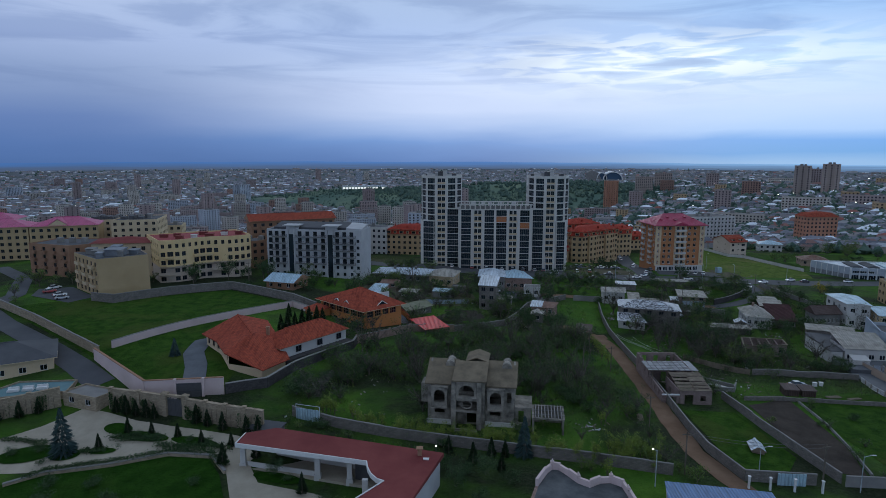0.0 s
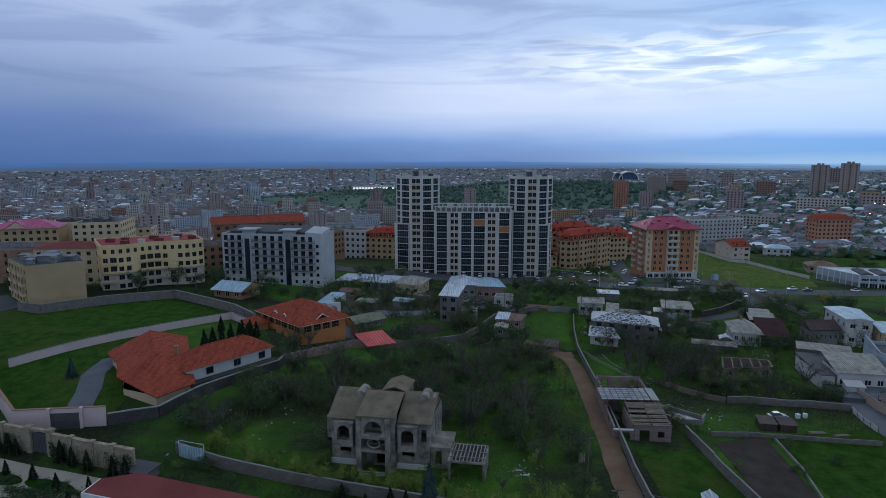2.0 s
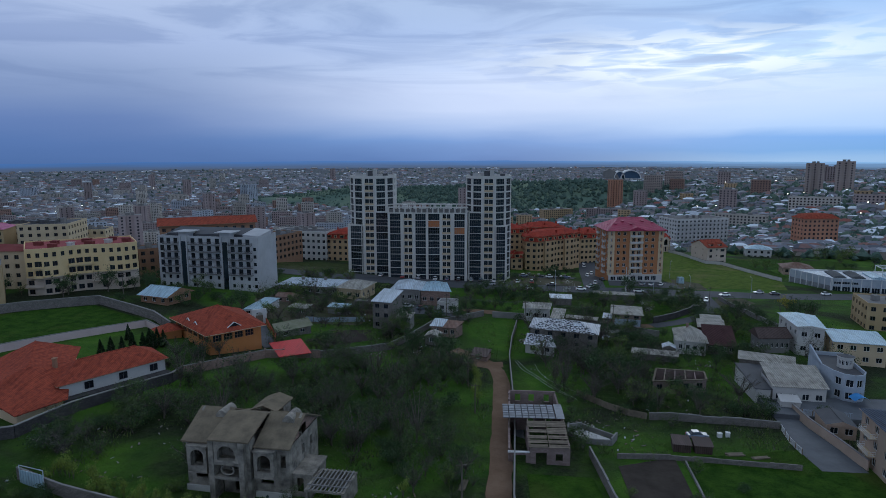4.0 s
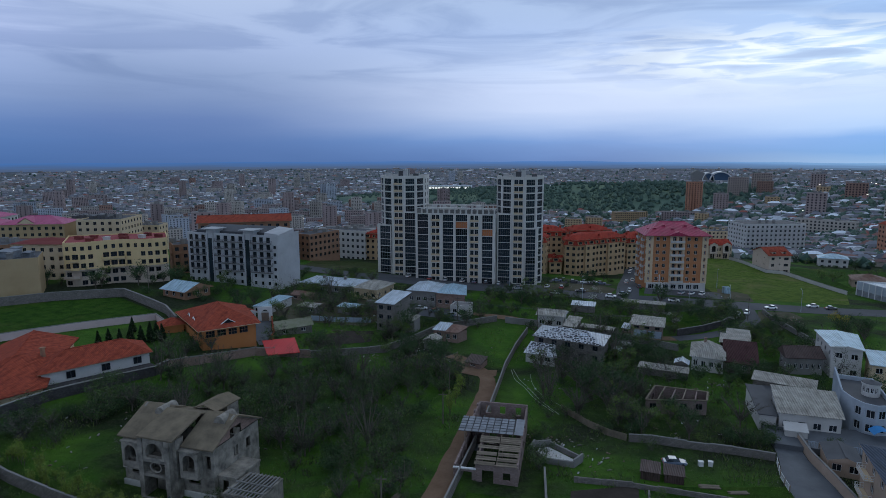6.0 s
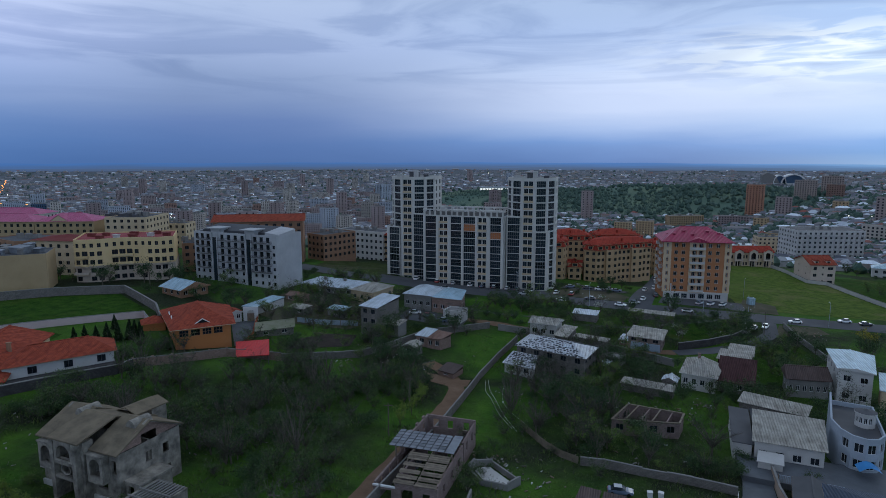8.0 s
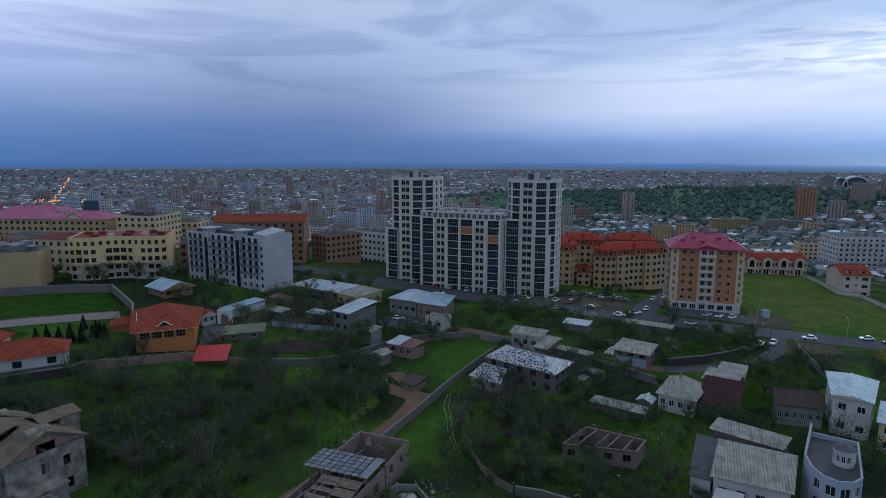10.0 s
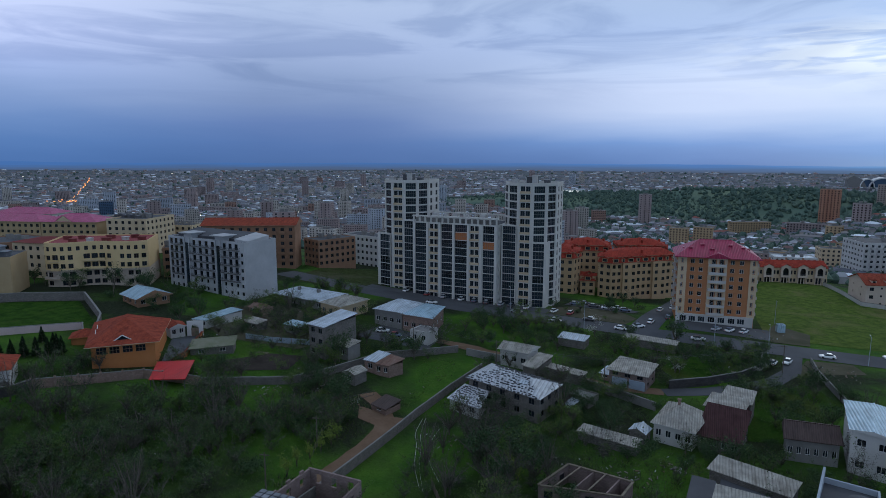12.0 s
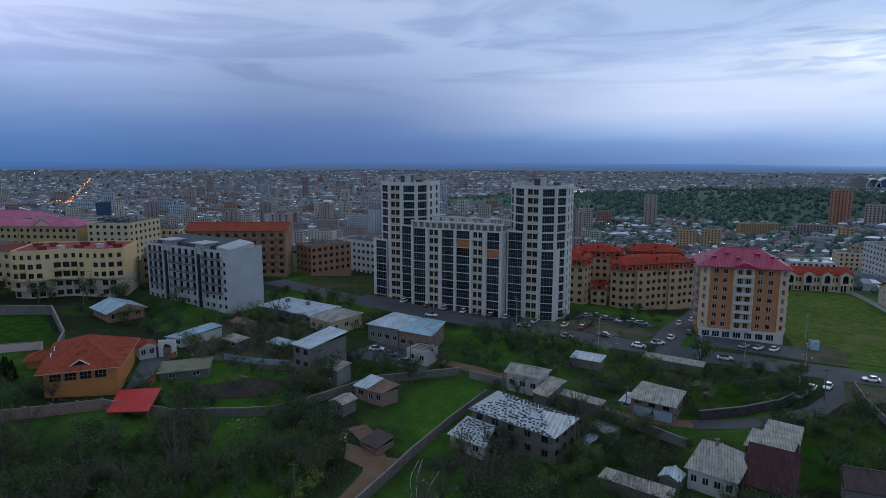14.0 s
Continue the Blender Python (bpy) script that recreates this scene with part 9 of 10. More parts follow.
hx, hy, hr, hrnd = city_scatter(40000, 4, -46, 68, 0.0288, 0.23)
hz_ = ground_z(hx, hy)
walls_v, walls_f, roof_v, roof_f = [], [], [], []
for x, y, r, z in zip(hx, hy, hr, hz_):
    if on_hill(x, y) or r < 520 or (r < 700 and -20 < math.degrees(math.atan2(-x, y)) < 16 and r < 560):
        continue
    if r < 1250 and x > -150 and hrnd.rand() < 0.60:
        continue
    s = 0.50 + r / 6800
    w, d, h = hrnd.uniform(8, 20) * s, hrnd.uniform(7, 12) * s, hrnd.uniform(2.6, 6.2) * (1 + r / 12000)
    if hrnd.rand() < 0.05:
        w, d = w * 2.6, d * 1.8
    a = hrnd.uniform(-0.5, 0.5) + (0.4 if x < 0 else -0.3)
    c_, s_ = math.cos(a), math.sin(a)
    base_ = [(x + u * c_ - v * s_, y + u * s_ + v * c_) for u, v in ((-w / 2, -d / 2), (w / 2, -d / 2), (w / 2, d / 2), (-w / 2, d / 2))]
    n0 = len(walls_v)
    walls_v += [(*p, z - 6) for p in base_] + [(*p, z + h) for p in base_]
    walls_f += [(n0 + i, n0 + (i + 1) % 4, n0 + 4 + (i + 1) % 4, n0 + 4 + i) for i in range(4)]
    n0 = len(roof_v)
    ov = [(x + u * c_ - v * s_, y + u * s_ + v * c_) for u, v in ((-w / 2 - .5, -d / 2 - .5), (w / 2 + .5, -d / 2 - .5), (w / 2 + .5, d / 2 + .5), (-w / 2 - .5, d / 2 + .5), (-w / 4, 0), (w / 4, 0))]
    rr = hrnd.choice((0.4, 1.6, 2.4))
    roof_v += [(*p, z + h + 0.05) for p in ov[:4]] + [(*p, z + h + rr) for p in ov[4:]]
    roof_f += [(n0, n0 + 1, n0 + 5, n0 + 4), (n0 + 1, n0 + 2, n0 + 5), (n0 + 2, n0 + 3, n0 + 4, n0 + 5), (n0 + 3, n0, n0 + 4)]
city = thing("city_houses", 0, 0, 0, 0, "low houses of the city spread over the plain", "city", kind="stuff")
for nm, vv, ff, mm in (("city_house_walls", walls_v, walls_f, M_CITYW), ("city_house_roofs", roof_v, roof_f, M_CITYR)):
    md = bpy.data.meshes.new(nm)
    md.from_pydata(vv, [], ff)
    md.materials.append(mm)
    o = new(nm, md)
    o.parent = city
    o["kind"] = "stuff"

# ---- trees and shrubs ----


def leaf_mat(name, stops, rough=0.7):
    m = island_material(name, stops, rough)
    b = m.node_tree.nodes["Principled BSDF"]
    b.inputs["Specular IOR Level"].default_value = 0.2
    return m


M_TWIG = leaf_mat("bare_twigs", [(0.0, (0.022, 0.022, 0.019)), (0.55, (0.062, 0.059, 0.050)), (0.85, (0.115, 0.106, 0.092)), (1.0, (0.22, 0.205, 0.18))], 0.9)
M_LEAFD = leaf_mat("dark_leaves", [(0.0, (0.020, 0.044, 0.018)), (0.6, (0.040, 0.078, 0.028)), (1.0, (0.070, 0.115, 0.040))])
M_LEAFG = leaf_mat("spring_leaves", [(0.0, (0.055, 0.100, 0.022)), (0.6, (0.100, 0.160, 0.034)), (1.0, (0.160, 0.200, 0.055))])
M_LEAFO = leaf_mat("olive_leaves", [(0.0, (0.026, 0.056, 0.020)), (0.6, (0.060, 0.105, 0.032)), (1.0, (0.115, 0.160, 0.050))])
M_LEAFS = leaf_mat("fresh_yellow_green_leaves", [(0.0, (0.10, 0.150, 0.022)), (0.6, (0.165, 0.225, 0.036)), (1.0, (0.24, 0.29, 0.06))])
M_LEAFY = leaf_mat("yellow_blossom", [(0.0, (0.22, 0.19, 0.02)), (1.0, (0.36, 0.30, 0.03))])
M_LEAFW = leaf_mat("white_blossom", [(0.0, (0.32, 0.34, 0.28)), (1.0, (0.52, 0.52, 0.46))])
M_NEEDLE = leaf_mat("blue_spruce_needles", [(0.0, (0.020, 0.042, 0.042)), (1.0, (0.050, 0.085, 0.085))])
M_CYPRESS = leaf_mat("cypress_leaves", [(0.0, (0.014, 0.030, 0.014)), (1.0, (0.030, 0.055, 0.024))])


def blade(geo, p, d, w, rnd_t, mi=0):
    """A thin flat twig or leaf from p along d."""
    side_v = d.cross(Vector((rnd_t.uniform(-1, 1), rnd_t.uniform(-1, 1), rnd_t.uniform(-1, 1))))
    if side_v.length < 1e-4:
        return
    side_v = side_v.normalized() * w / 2
    q = p + d
    side_v = side_v * 1.3
    geo.add([tuple(p - side_v), tuple(p + side_v), tuple(q)], [(0, 1, 2)], mi)


def make_tree(name, label, height, spread, seed, n_limb, n_twig, n_leaf, leaf_m, leaf=0.3, stem=0.12, low=0.25, group="", clump=0.9):
    """A tapered trunk that forks into limbs, twigs along them, leaves in loose clumps with gaps."""
    r_t = random.Random(seed)
    home = thing(name, 0, 0, 0, 0, label, "tree" if height > 3 else "shrub", group)
    tr, cr = Geo(), Geo()
    fork = Vector((r_t.uniform(-.2, .2), r_t.uniform(-.2, .2), height * low))
    tr.tube((0, 0, -0.5), fork, stem * 1.3, stem, 6)
    tips = []
    for i in range(n_limb):
        a = 2 * math.pi * i / n_limb + r_t.uniform(-0.5, 0.5)
        reach = spread * r_t.uniform(0.45, 1.0)
        up = height * r_t.uniform(0.55, 1.0) - fork.z
        p1 = fork + Vector((math.cos(a) * reach * 0.45, math.sin(a) * reach * 0.45, up * 0.5))
        p2 = fork + Vector((math.cos(a + r_t.uniform(-.4, .4)) * reach, math.sin(a + r_t.uniform(-.4, .4)) * reach, up))
        tr.tube(fork, p1, stem * 0.6, stem * 0.4, 5)
        tr.tube(p1, p2, stem * 0.4, stem * 0.12, 4)
        tips.append((fork, p1, p2))
    for i in range(n_twig):
        f, p1, p2 = r_t.choice(tips)
        t = r_t.random()
        p = f.lerp(p1, t * 2) if t < 0.4 else p1.lerp(p2, (t - 0.4) / 0.6)
        d = Vector((r_t.gauss(0, 1), r_t.gauss(0, 1), r_t.gauss(0.5, 0.7))).normalized() * r_t.uniform(0.15, 0.34) * spread * (1.1 - 0.4 * t)
        blade(cr, p, d, r_t.uniform(0.028, 0.055), r_t, 0)
        q = p + d * 0.6
        d2 = (d.normalized() + Vector((r_t.gauss(0, .6), r_t.gauss(0, .6), r_t.gauss(.2, .5)))).normalized() * d.length * 0.6
        blade(cr, q, d2, 0.026, r_t, 0)
    hubs = [r_t.choice(tips) for _ in range(max(4, n_leaf // 28))]
    hubs = [h[1].lerp(h[2], r_t.uniform(0.1, 1.05)) + Vector((r_t.gauss(0, .25), r_t.gauss(0, .25), r_t.gauss(0, .2))) * spread * 0.5 for h in hubs]
    for i in range(n_leaf):
        c = r_t.choice(hubs)
        p = c + Vector((r_t.gauss(0, 1), r_t.gauss(0, 1), r_t.gauss(0, 0.7))) * clump * 0.45
        d = Vector((r_t.gauss(0, 1), r_t.gauss(0, 1), r_t.gauss(0, 1))).normalized() * leaf * r_t.uniform(0.6, 1.3)
        blade(cr, p, d, leaf * r_t.uniform(0.6, 1.0), r_t, 1)
    part("trunk", tr, M_BARK, home)
    part("crown", cr, [M_TWIG, leaf_m], home)
    return home


def inside(x, y, poly_p):
    hit = False
    n = len(poly_p)
    for i in range(n):
        (x0, y0), (x1, y1) = poly_p[i][:2], poly_p[(i + 1) % n][:2]
        if (y0 > y) != (y1 > y) and x < (x1 - x0) * (y - y0) / (y1 - y0) + x0:
            hit = not hit
    return hit


ROADS = [([(-60, 297), (-30, 293), (30, 290), (62, 289), (95, 285.5), (126, 288), (168, 293), (240, 308)], 8.0), ([(90, 291), (93.5, 322), (97.5, 353), (104, 400)], 7),
         ([(133, 283), (131, 268), (126, 258), (119, 250), (110, 243), (100, 238), (86, 236), (73, 240), (57, 246), (40, 249), (20, 250)], 3.4),
         ([(50, 94), (47.4, 102), (45.2, 112), (45.2, 122), (45.9, 135), (46.4, 146), (47.0, 163), (47.4, 182), (46.6, 191), (44, 197), (39, 203), (34, 206)], 3.4),
         ([(50.4, 200), (49.7, 163), (49.0, 146), (47.7, 122), (47.7, 112)], 1.5), ([(-28, 166), (-14.5, 184), (-1, 188.5), (15.8, 201), (21, 213), (26, 227), (43, 243)], 1.4)]
OPEN_PLOTS = [[(-145, 188.5), (-102.5, 156), (-74.5, 134), (-55, 136), (-50, 160), (-54, 198), (-57, 206), (-82, 220), (-113, 196)],
              [(67.5, 138), (79, 143), (77, 117), (66.5, 107)], [(50.5, 133), (62, 133), (64, 111), (50.5, 104)], [(127, 300), (175, 305), (235, 325), (235, 420), (140, 350)],
              [(-24, 126), (-8, 126), (-8, 141), (-24, 143)], [(-8.6, 201.4), (-2.6, 198.0), (9.6, 207.6), (7.4, 217.6), (-1, 214)], [(36, 199), (39, 193), (48, 193), (48, 199)], [(-31, 158), (-10, 172), (3, 178), (4, 191), (-16, 190), (-32, 168)], [(-17.4, 191), (-14, 192), (-24, 214), (-30, 206)], [(104.6, 140), (113, 140), (112.4, 172), (108, 173), (104.4, 150)], [(10, 240), (34, 240), (34, 250), (12, 254)], [(104, 160), (112, 150), (111, 130), (104, 130)],
              [(16, 206), (40, 205), (44, 214), (36, 232), (24, 226)], [(51, 165), (58, 165), (60, 202), (52, 204)]]


def road_gap(x, y):
    for pts_r, w in ROADS:
        for (x0, y0), (x1, y1) in zip(pts_r, pts_r[1:]):
            dx, dy = x1 - x0, y1 - y0
            t = max(0, min(1, ((x - x0) * dx + (y - y0) * dy) / (dx * dx + dy * dy)))
            if math.hypot(x - x0 - t * dx, y - y0 - t * dy) < w:
                return False
    return True


def free_spot(x, y, open_ok=False):
    return road_gap(x, y) and not any(inside(x, y, b) for b in BUILT) and (open_ok or not any(inside(x, y, b) for b in OPEN_PLOTS))


kinds = [make_tree("shrub", "bare grey-brown thicket shrub", 3.4, 2.5, 1, 9, 330, 380, M_LEAFO, 0.17, 0.06, 0.1, "thicket"),
         make_tree("shrub", "twiggy shrub with the first olive leaves", 3.8, 2.3, 2, 9, 240, 640, M_LEAFO, 0.18, 0.06, 0.12, "thicket"),
         make_tree("tree", "bare fruit tree with grey twigs", 5.2, 3.0, 3, 9, 420, 320, M_LEAFO, 0.17, 0.12, 0.22, "fruit trees"),
         make_tree("tree", "fruit tree coming into leaf", 5.6, 3.0, 4, 9, 300, 700, M_LEAFG, 0.20, 0.12, 0.22, "fruit trees"),
         make_tree("tree", "dark leafy garden tree", 6.2, 3.0, 5, 9, 120, 1100, M_LEAFD, 0.26, 0.14, 0.22, "garden trees", 1.2),
         make_tree("shrub", "dense dark green garden shrub", 2.6, 2.0, 6, 8, 60, 760, M_LEAFD, 0.20, 0.06, 0.08, "thicket", 1.0),
         make_tree("shrub", "light green shrub coming into leaf", 3.0, 1.9, 7, 8, 160, 520, M_LEAFG, 0.18, 0.06, 0.1, "thicket", 1.0),
         make_tree("tree", "tall bare tree with upright limbs", 8.5, 2.6, 8, 10, 520, 60, M_LEAFO, 0.18, 0.15, 0.15, "tall trees"),
         make_tree("tree", "white blossoming fruit tree", 4.4, 2.4, 9, 8, 160, 420, M_LEAFW, 0.15, 0.10, 0.25, "fruit trees"),
         make_tree("shrub", "yellow blossoming shrub by a house", 3.6, 2.6, 10, 8, 60, 760, M_LEAFY, 0.20, 0.07, 0.08, "yellow shrubs"),
         make_tree("tree", "big spreading bare tree", 7.5, 4.6, 11, 11, 800, 120, M_LEAFO, 0.18, 0.18, 0.2, "tall trees"),
         make_tree("sapling", "slender yellow-green sapling in fresh leaf", 4.2, 0.8, 12, 7, 60, 420, M_LEAFS, 0.17, 0.05, 0.08, "saplings", 0.7)]
for k_ in kinds:
    k_.matrix_basis = pose(0, 0, -60)
first_done = set()


planted = {"tree": 0, "shrub": 0, "sapling": 0}
thicket_v, thicket_f, thicket_m, thicket_n = [], [], [], 0
FLAT = {}


def flat_mesh(v):
    """The corners, faces and materials of one plant, for joining."""
    if v not in FLAT:
        vs, fs, ms, n = [], [], [], 0
        for ch in kinds[v].children:
            md = ch.data
            co = np.empty(len(md.vertices) * 3)
            md.vertices.foreach_get("co", co)
            vs.append(co.reshape(-1, 3))
            leaf_name = md.materials[-1].name
            for p in md.polygons:
                if ch.name.startswith("crown"):
                    fs.append([i + n for i in p.vertices])
                    ms.append(0 if p.material_index == 0 else 1 if leaf_name == M_LEAFO.name else 2 if leaf_name == M_LEAFG.name else 3)
            n += len(md.vertices)
        FLAT[v] = (np.concatenate(vs), np.array(fs), ms)
    return FLAT[v]


def plant(v, x, y, s=None, rz=None):
    global thicket_n
    trnd = random.Random(int(x * 131 + y * 517))
    s = s or trnd.uniform(0.75, 1.25)
    turn_p = trnd.uniform(0, 360) if rz is None else rz
    m = pose(x, y, gz(x, y) - 0.05, 0, 0, turn_p)
    kind_p = kinds[v].name.split(".")[0]
    planted[kind_p] += 1
    if planted[kind_p] > 285 and v in first_done:
        vs, fs, ms = flat_mesh(v)
        mm = np.array(m @ Matrix.Diagonal((s, s, s, 1)))
        thicket_v.append(vs @ mm[:3, :3].T + mm[:3, 3])
        thicket_f.append(fs + thicket_n)
        thicket_m.extend(ms)
        thicket_n += len(vs)
        return None
    if v in first_done:
        o = copy_thing(kinds[v], m)
    else:
        o = kinds[v]
        o.matrix_basis = m
        first_done.add(v)
    o.scale = (s, s, s * trnd.uniform(0.9, 1.15))
    return o


def grove(n, x0, x1, y0, y1, mix, seed, dense=0.5, open_ok=False, smin=0.7, smax=1.25):
    """n plants in a field, thicker where a slow noise says so."""
    rg = random.Random(seed)
    made = tries = 0
    while made < n and tries < n * 30:
        tries += 1
        x, y = rg.uniform(x0, x1), rg.uniform(y0, y1)
        if noise.noise(Vector((x * 0.045, y * 0.045, seed))) * 0.9 + 0.5 < rg.random() * dense + 0.18 or not free_spot(x, y, open_ok):
            continue
        plant(rg.choice(mix), x, y, rg.uniform(smin, smax))
        made += 1


grove(230, -34, 40, 128, 190, (0, 0, 0, 0, 1, 1, 2, 2, 2, 5, 7), 1, smin=0.8, smax=1.35)
grove(40, -8, 40, 186, 236, (0, 1, 2, 2, 3, 5, 6, 4), 2)
grove(60, 52, 84, 160, 238, (0, 1, 2, 2, 10, 10, 3, 5, 4, 7), 3, 0.8)
grove(40, 78, 122, 164, 212, (1, 2, 3, 4, 5, 6, 6, 6, 10), 4, 0.8, smin=0.6, smax=1.1)
grove(34, 62, 124, 238, 278, (1, 2, 3, 4, 5, 6, 8, 0), 5, 0.8)
grove(26, -60, -4, 208, 252, (0, 1, 2, 3, 4, 5, 2), 6, 0.8)
grove(26, 36, 66, 244, 280, (0, 1, 2, 3, 4, 5), 7, 0.8)
grove(34, 118, 165, 200, 276, (0, 1, 2, 3, 4, 5, 7), 8, 0.8)
grove(24, 22, 42, 100, 165, (1, 6, 6, 6, 11, 11, 2), 9, 0.7, smin=0.6, smax=1.0)
grove(22, -36, 20, 112, 124, (6, 6, 1, 5, 6), 10, 0.6, smin=0.5, smax=0.8)
grove(20, 66, 130, 104, 150, (0, 5, 6, 3, 1), 11, 1.0, smin=0.4, smax=0.8)
grove(18, -50, 5, 274, 296, (3, 4, 5, 6, 2), 12, 0.6)
grove(22, 56, 90, 296, 334, (3, 6, 5, 4), 13, 0.6, smin=0.5, smax=0.8)
grove(26, 196, 270, 345, 470, (4, 3, 5, 4, 6), 14, 0.6, True)
grove(26, -130, -50, 225, 262, (3, 4, 5, 1), 15, 0.6)
grove(14, -170, -140, 190, 240, (3, 6, 4), 16, 0.6)
grove(60, -36, 40, 232, 256, (0, 1, 2, 2, 7, 3, 5), 17, 0.4)
grove(24, 36, 92, 268, 281, (0, 1, 2, 5), 18, 0.4, smin=0.5, smax=0.9)
grove(30, -30, 20, 186, 232, (0, 1, 2, 2, 3), 19, 0.5)
grove(70, -36, 40, 128, 192, (0, 1, 1, 5, 5, 6, 2), 20, 0.3, smin=0.8, smax=1.5)
grove(46, 62, 112, 186, 236, (1, 5, 5, 6, 3, 4, 2), 21, 0.6, smin=0.5, smax=1.0)
grove(60, 84, 126, 238, 279, (4, 5, 5, 6, 3, 1, 1, 0), 22, 0.4, smin=0.6, smax=1.1)
grove(30, 36, 66, 244, 282, (4, 5, 5, 3, 1, 1), 23, 0.4, smin=0.6, smax=1.1)
grove(30, 100, 140, 190, 262, (1, 5, 6, 4, 2), 24, 0.4, smin=0.6, smax=1.1)
grove(20, 60, 84, 142, 178, (0, 1, 2, 5, 6), 25, 0.5, smin=0.6, smax=1.1)
for v, x, y, s in ((9, 158, 268, 1.3), (9, 161, 270, 1.1), (7, 133.5, 203.5, 1.3), (7, 134.6, 202, 1.2), (4, 120, 190, 0.8), (6, 124.5, 188, 1.1), (3, 50.5, 285 - 4, 1.3), (3, 88.5, 226, 1.3), (8, 92.5, 226.5, 1.1), (8, 77, 244, 0.9), (10, 36, 246, 1.1),
                   (10, 66, 206, 1.0), (10, 70, 203.5, 0.9), (6, 33, 109, 1.2), (6, 35, 106.5, 1.2), (6, 31, 107.2, 1.0), (5, 30, 112, 1.0), (3, 77, 168, 1.2), (10, 92, 196, 1.0), (5, 106, 166, 1.2), (5, 100, 165, 1.1), (5, 109, 172, 1.0), (10, -30, 127, 1.0), (3, 0.5, 206, 1.0)):
    plant(v, x, y, s)

hedge_r = random.Random(41)
for k in range(90):
    f = hedge_r.random()
    x = -30 + 66 * f
    plant(11, x, 120.6 - 0.27 * (x + 34) + hedge_r.uniform(0.9, 5.0), hedge_r.uniform(0.5, 1.05))
for x, y in ((30, 109), (32, 107.5), (34, 108.5), (36, 106.5), (33, 110.5), (28.5, 110), (41, 182), (41.5, 179), (41.2, 176), (41.6, 172), (40.8, 169), (41.5, 165), (79, 182), (80.4, 185), (78.5, 188), (77, 184)):
    plant(11, x, y, hedge_r.uniform(0.7, 1.2))

# undergrowth: tufts and twigs over the waste land
ug = Geo()
ur = random.Random(77)
for k in range(15000):
    x, y = (ur.uniform(-36, 47), ur.uniform(108, 236)) if k % 2 else (ur.uniform(50, 135), ur.uniform(140, 282))
    if not free_spot(x, y):
        continue
    z = gz(x, y)
    green = noise.noise(Vector((x * 0.06, y * 0.06, 3.1))) > -0.05
    tall = ur.uniform(0.25, 0.6) if green else ur.uniform(0.5, 1.4)
    for j in range(9):
        p = Vector((x + ur.gauss(0, 0.55), y + ur.gauss(0, 0.55), z - 0.05))
        d = Vector((ur.gauss(0, 0.5), ur.gauss(0, 0.5), 0.8)).normalized() * tall * ur.uniform(0.6, 1.3)
        blade(ug, p, d, ur.uniform(0.04, 0.10), ur, (1 if ur.random() < 0.85 else 0) if green else (0 if ur.random() < 0.5 else 1))
o = new("undergrowth", ug.mesh("undergrowth", [M_TWIG, M_LEAFG, M_LEAFD]))
tagged(o, "tufts of weeds and dry stalks on waste ground", "undergrowth", kind="stuff")

# far trees among the houses and on the hill


def clumps(name, label, pts, sizes, material, seed):
    rr_ = random.Random(seed)
    vv, ff = [], []
    for (x, y), s in zip(pts, sizes):
        z = gz(x, y)
        n0 = len(vv)
        ring_n = 5
        for lvl, (zr, rr0) in enumerate(((0.0, 0.55), (0.45, 1.0), (0.85, 0.6))):
            for i in range(ring_n):
                a = 2 * math.pi * (i + 0.5 * lvl) / ring_n
                q = rr0 * s * rr_.uniform(0.65, 1.25)
                vv.append((x + q * math.cos(a), y + q * math.sin(a), z + zr * s * 1.5 * rr_.uniform(0.85, 1.15)))
        vv.append((x + rr_.uniform(-.3, .3) * s, y, z + 1.7 * s * rr_.uniform(0.85, 1.2)))
        for lvl in range(2):
            for i in range(ring_n):
                a, b = n0 + lvl * ring_n + i, n0 + lvl * ring_n + (i + 1) % ring_n
                ff += [(a, b, a + ring_n), (b, b + ring_n, a + ring_n)]
        ff += [(n0 + 10 + i, n0 + 10 + (i + 1) % 5, n0 + 15) for i in range(5)]
    md_ = bpy.data.meshes.new(name)
    md_.from_pydata(vv, [], ff)
    md_.materials.append(material)
    return tagged(new(name, md_), label, "trees", kind="stuff")


# leaf greens made paler and bluer: distance haze put into the colour
M_HAZEDLEAF = leaf_mat("hazed_far_leaves", [(0.0, (0.045, 0.082, 0.066)), (0.6, (0.078, 0.120, 0.098)), (1.0, (0.115, 0.160, 0.118))], 0.9)
tx, ty, tr_, trnd_ = city_scatter(6500, 9, -46, 68, 0.028, 0.24)
ex, ey, er, _ = city_scatter(11500, 12, -44, 10, 0.070, 0.22)
tx, ty, tr_ = np.append(tx, ex), np.append(ty, ey), np.append(tr_, er)
keep = [(x, y) for x, y, r in zip(tx, ty, tr_) if 430 < r < 4100 and free_spot(x, y, True)]
clumps("city_trees", "dark trees between the city houses", keep, [2.9 + 1.2 * math.sin(p[0] * 7.3) + math.hypot(*p) / 1500 for p in keep], M_HAZEDLEAF, 5)
hill_pts = []
hr_ = random.Random(31)
while len(hill_pts) < 12000:
    al, ac = hr_.uniform(-250, 1150), hr_.gauss(0, 150)
    x, y = -350 + (al * 770 + ac * 500) / 918.1, 1800 + (al * -500 + ac * 770) / 918.1
    if noise.noise(Vector((x * 0.006, y * 0.006, 0.7))) > -0.02 + hr_.uniform(-0.25, 0.25):
        hill_pts.append((x, y))
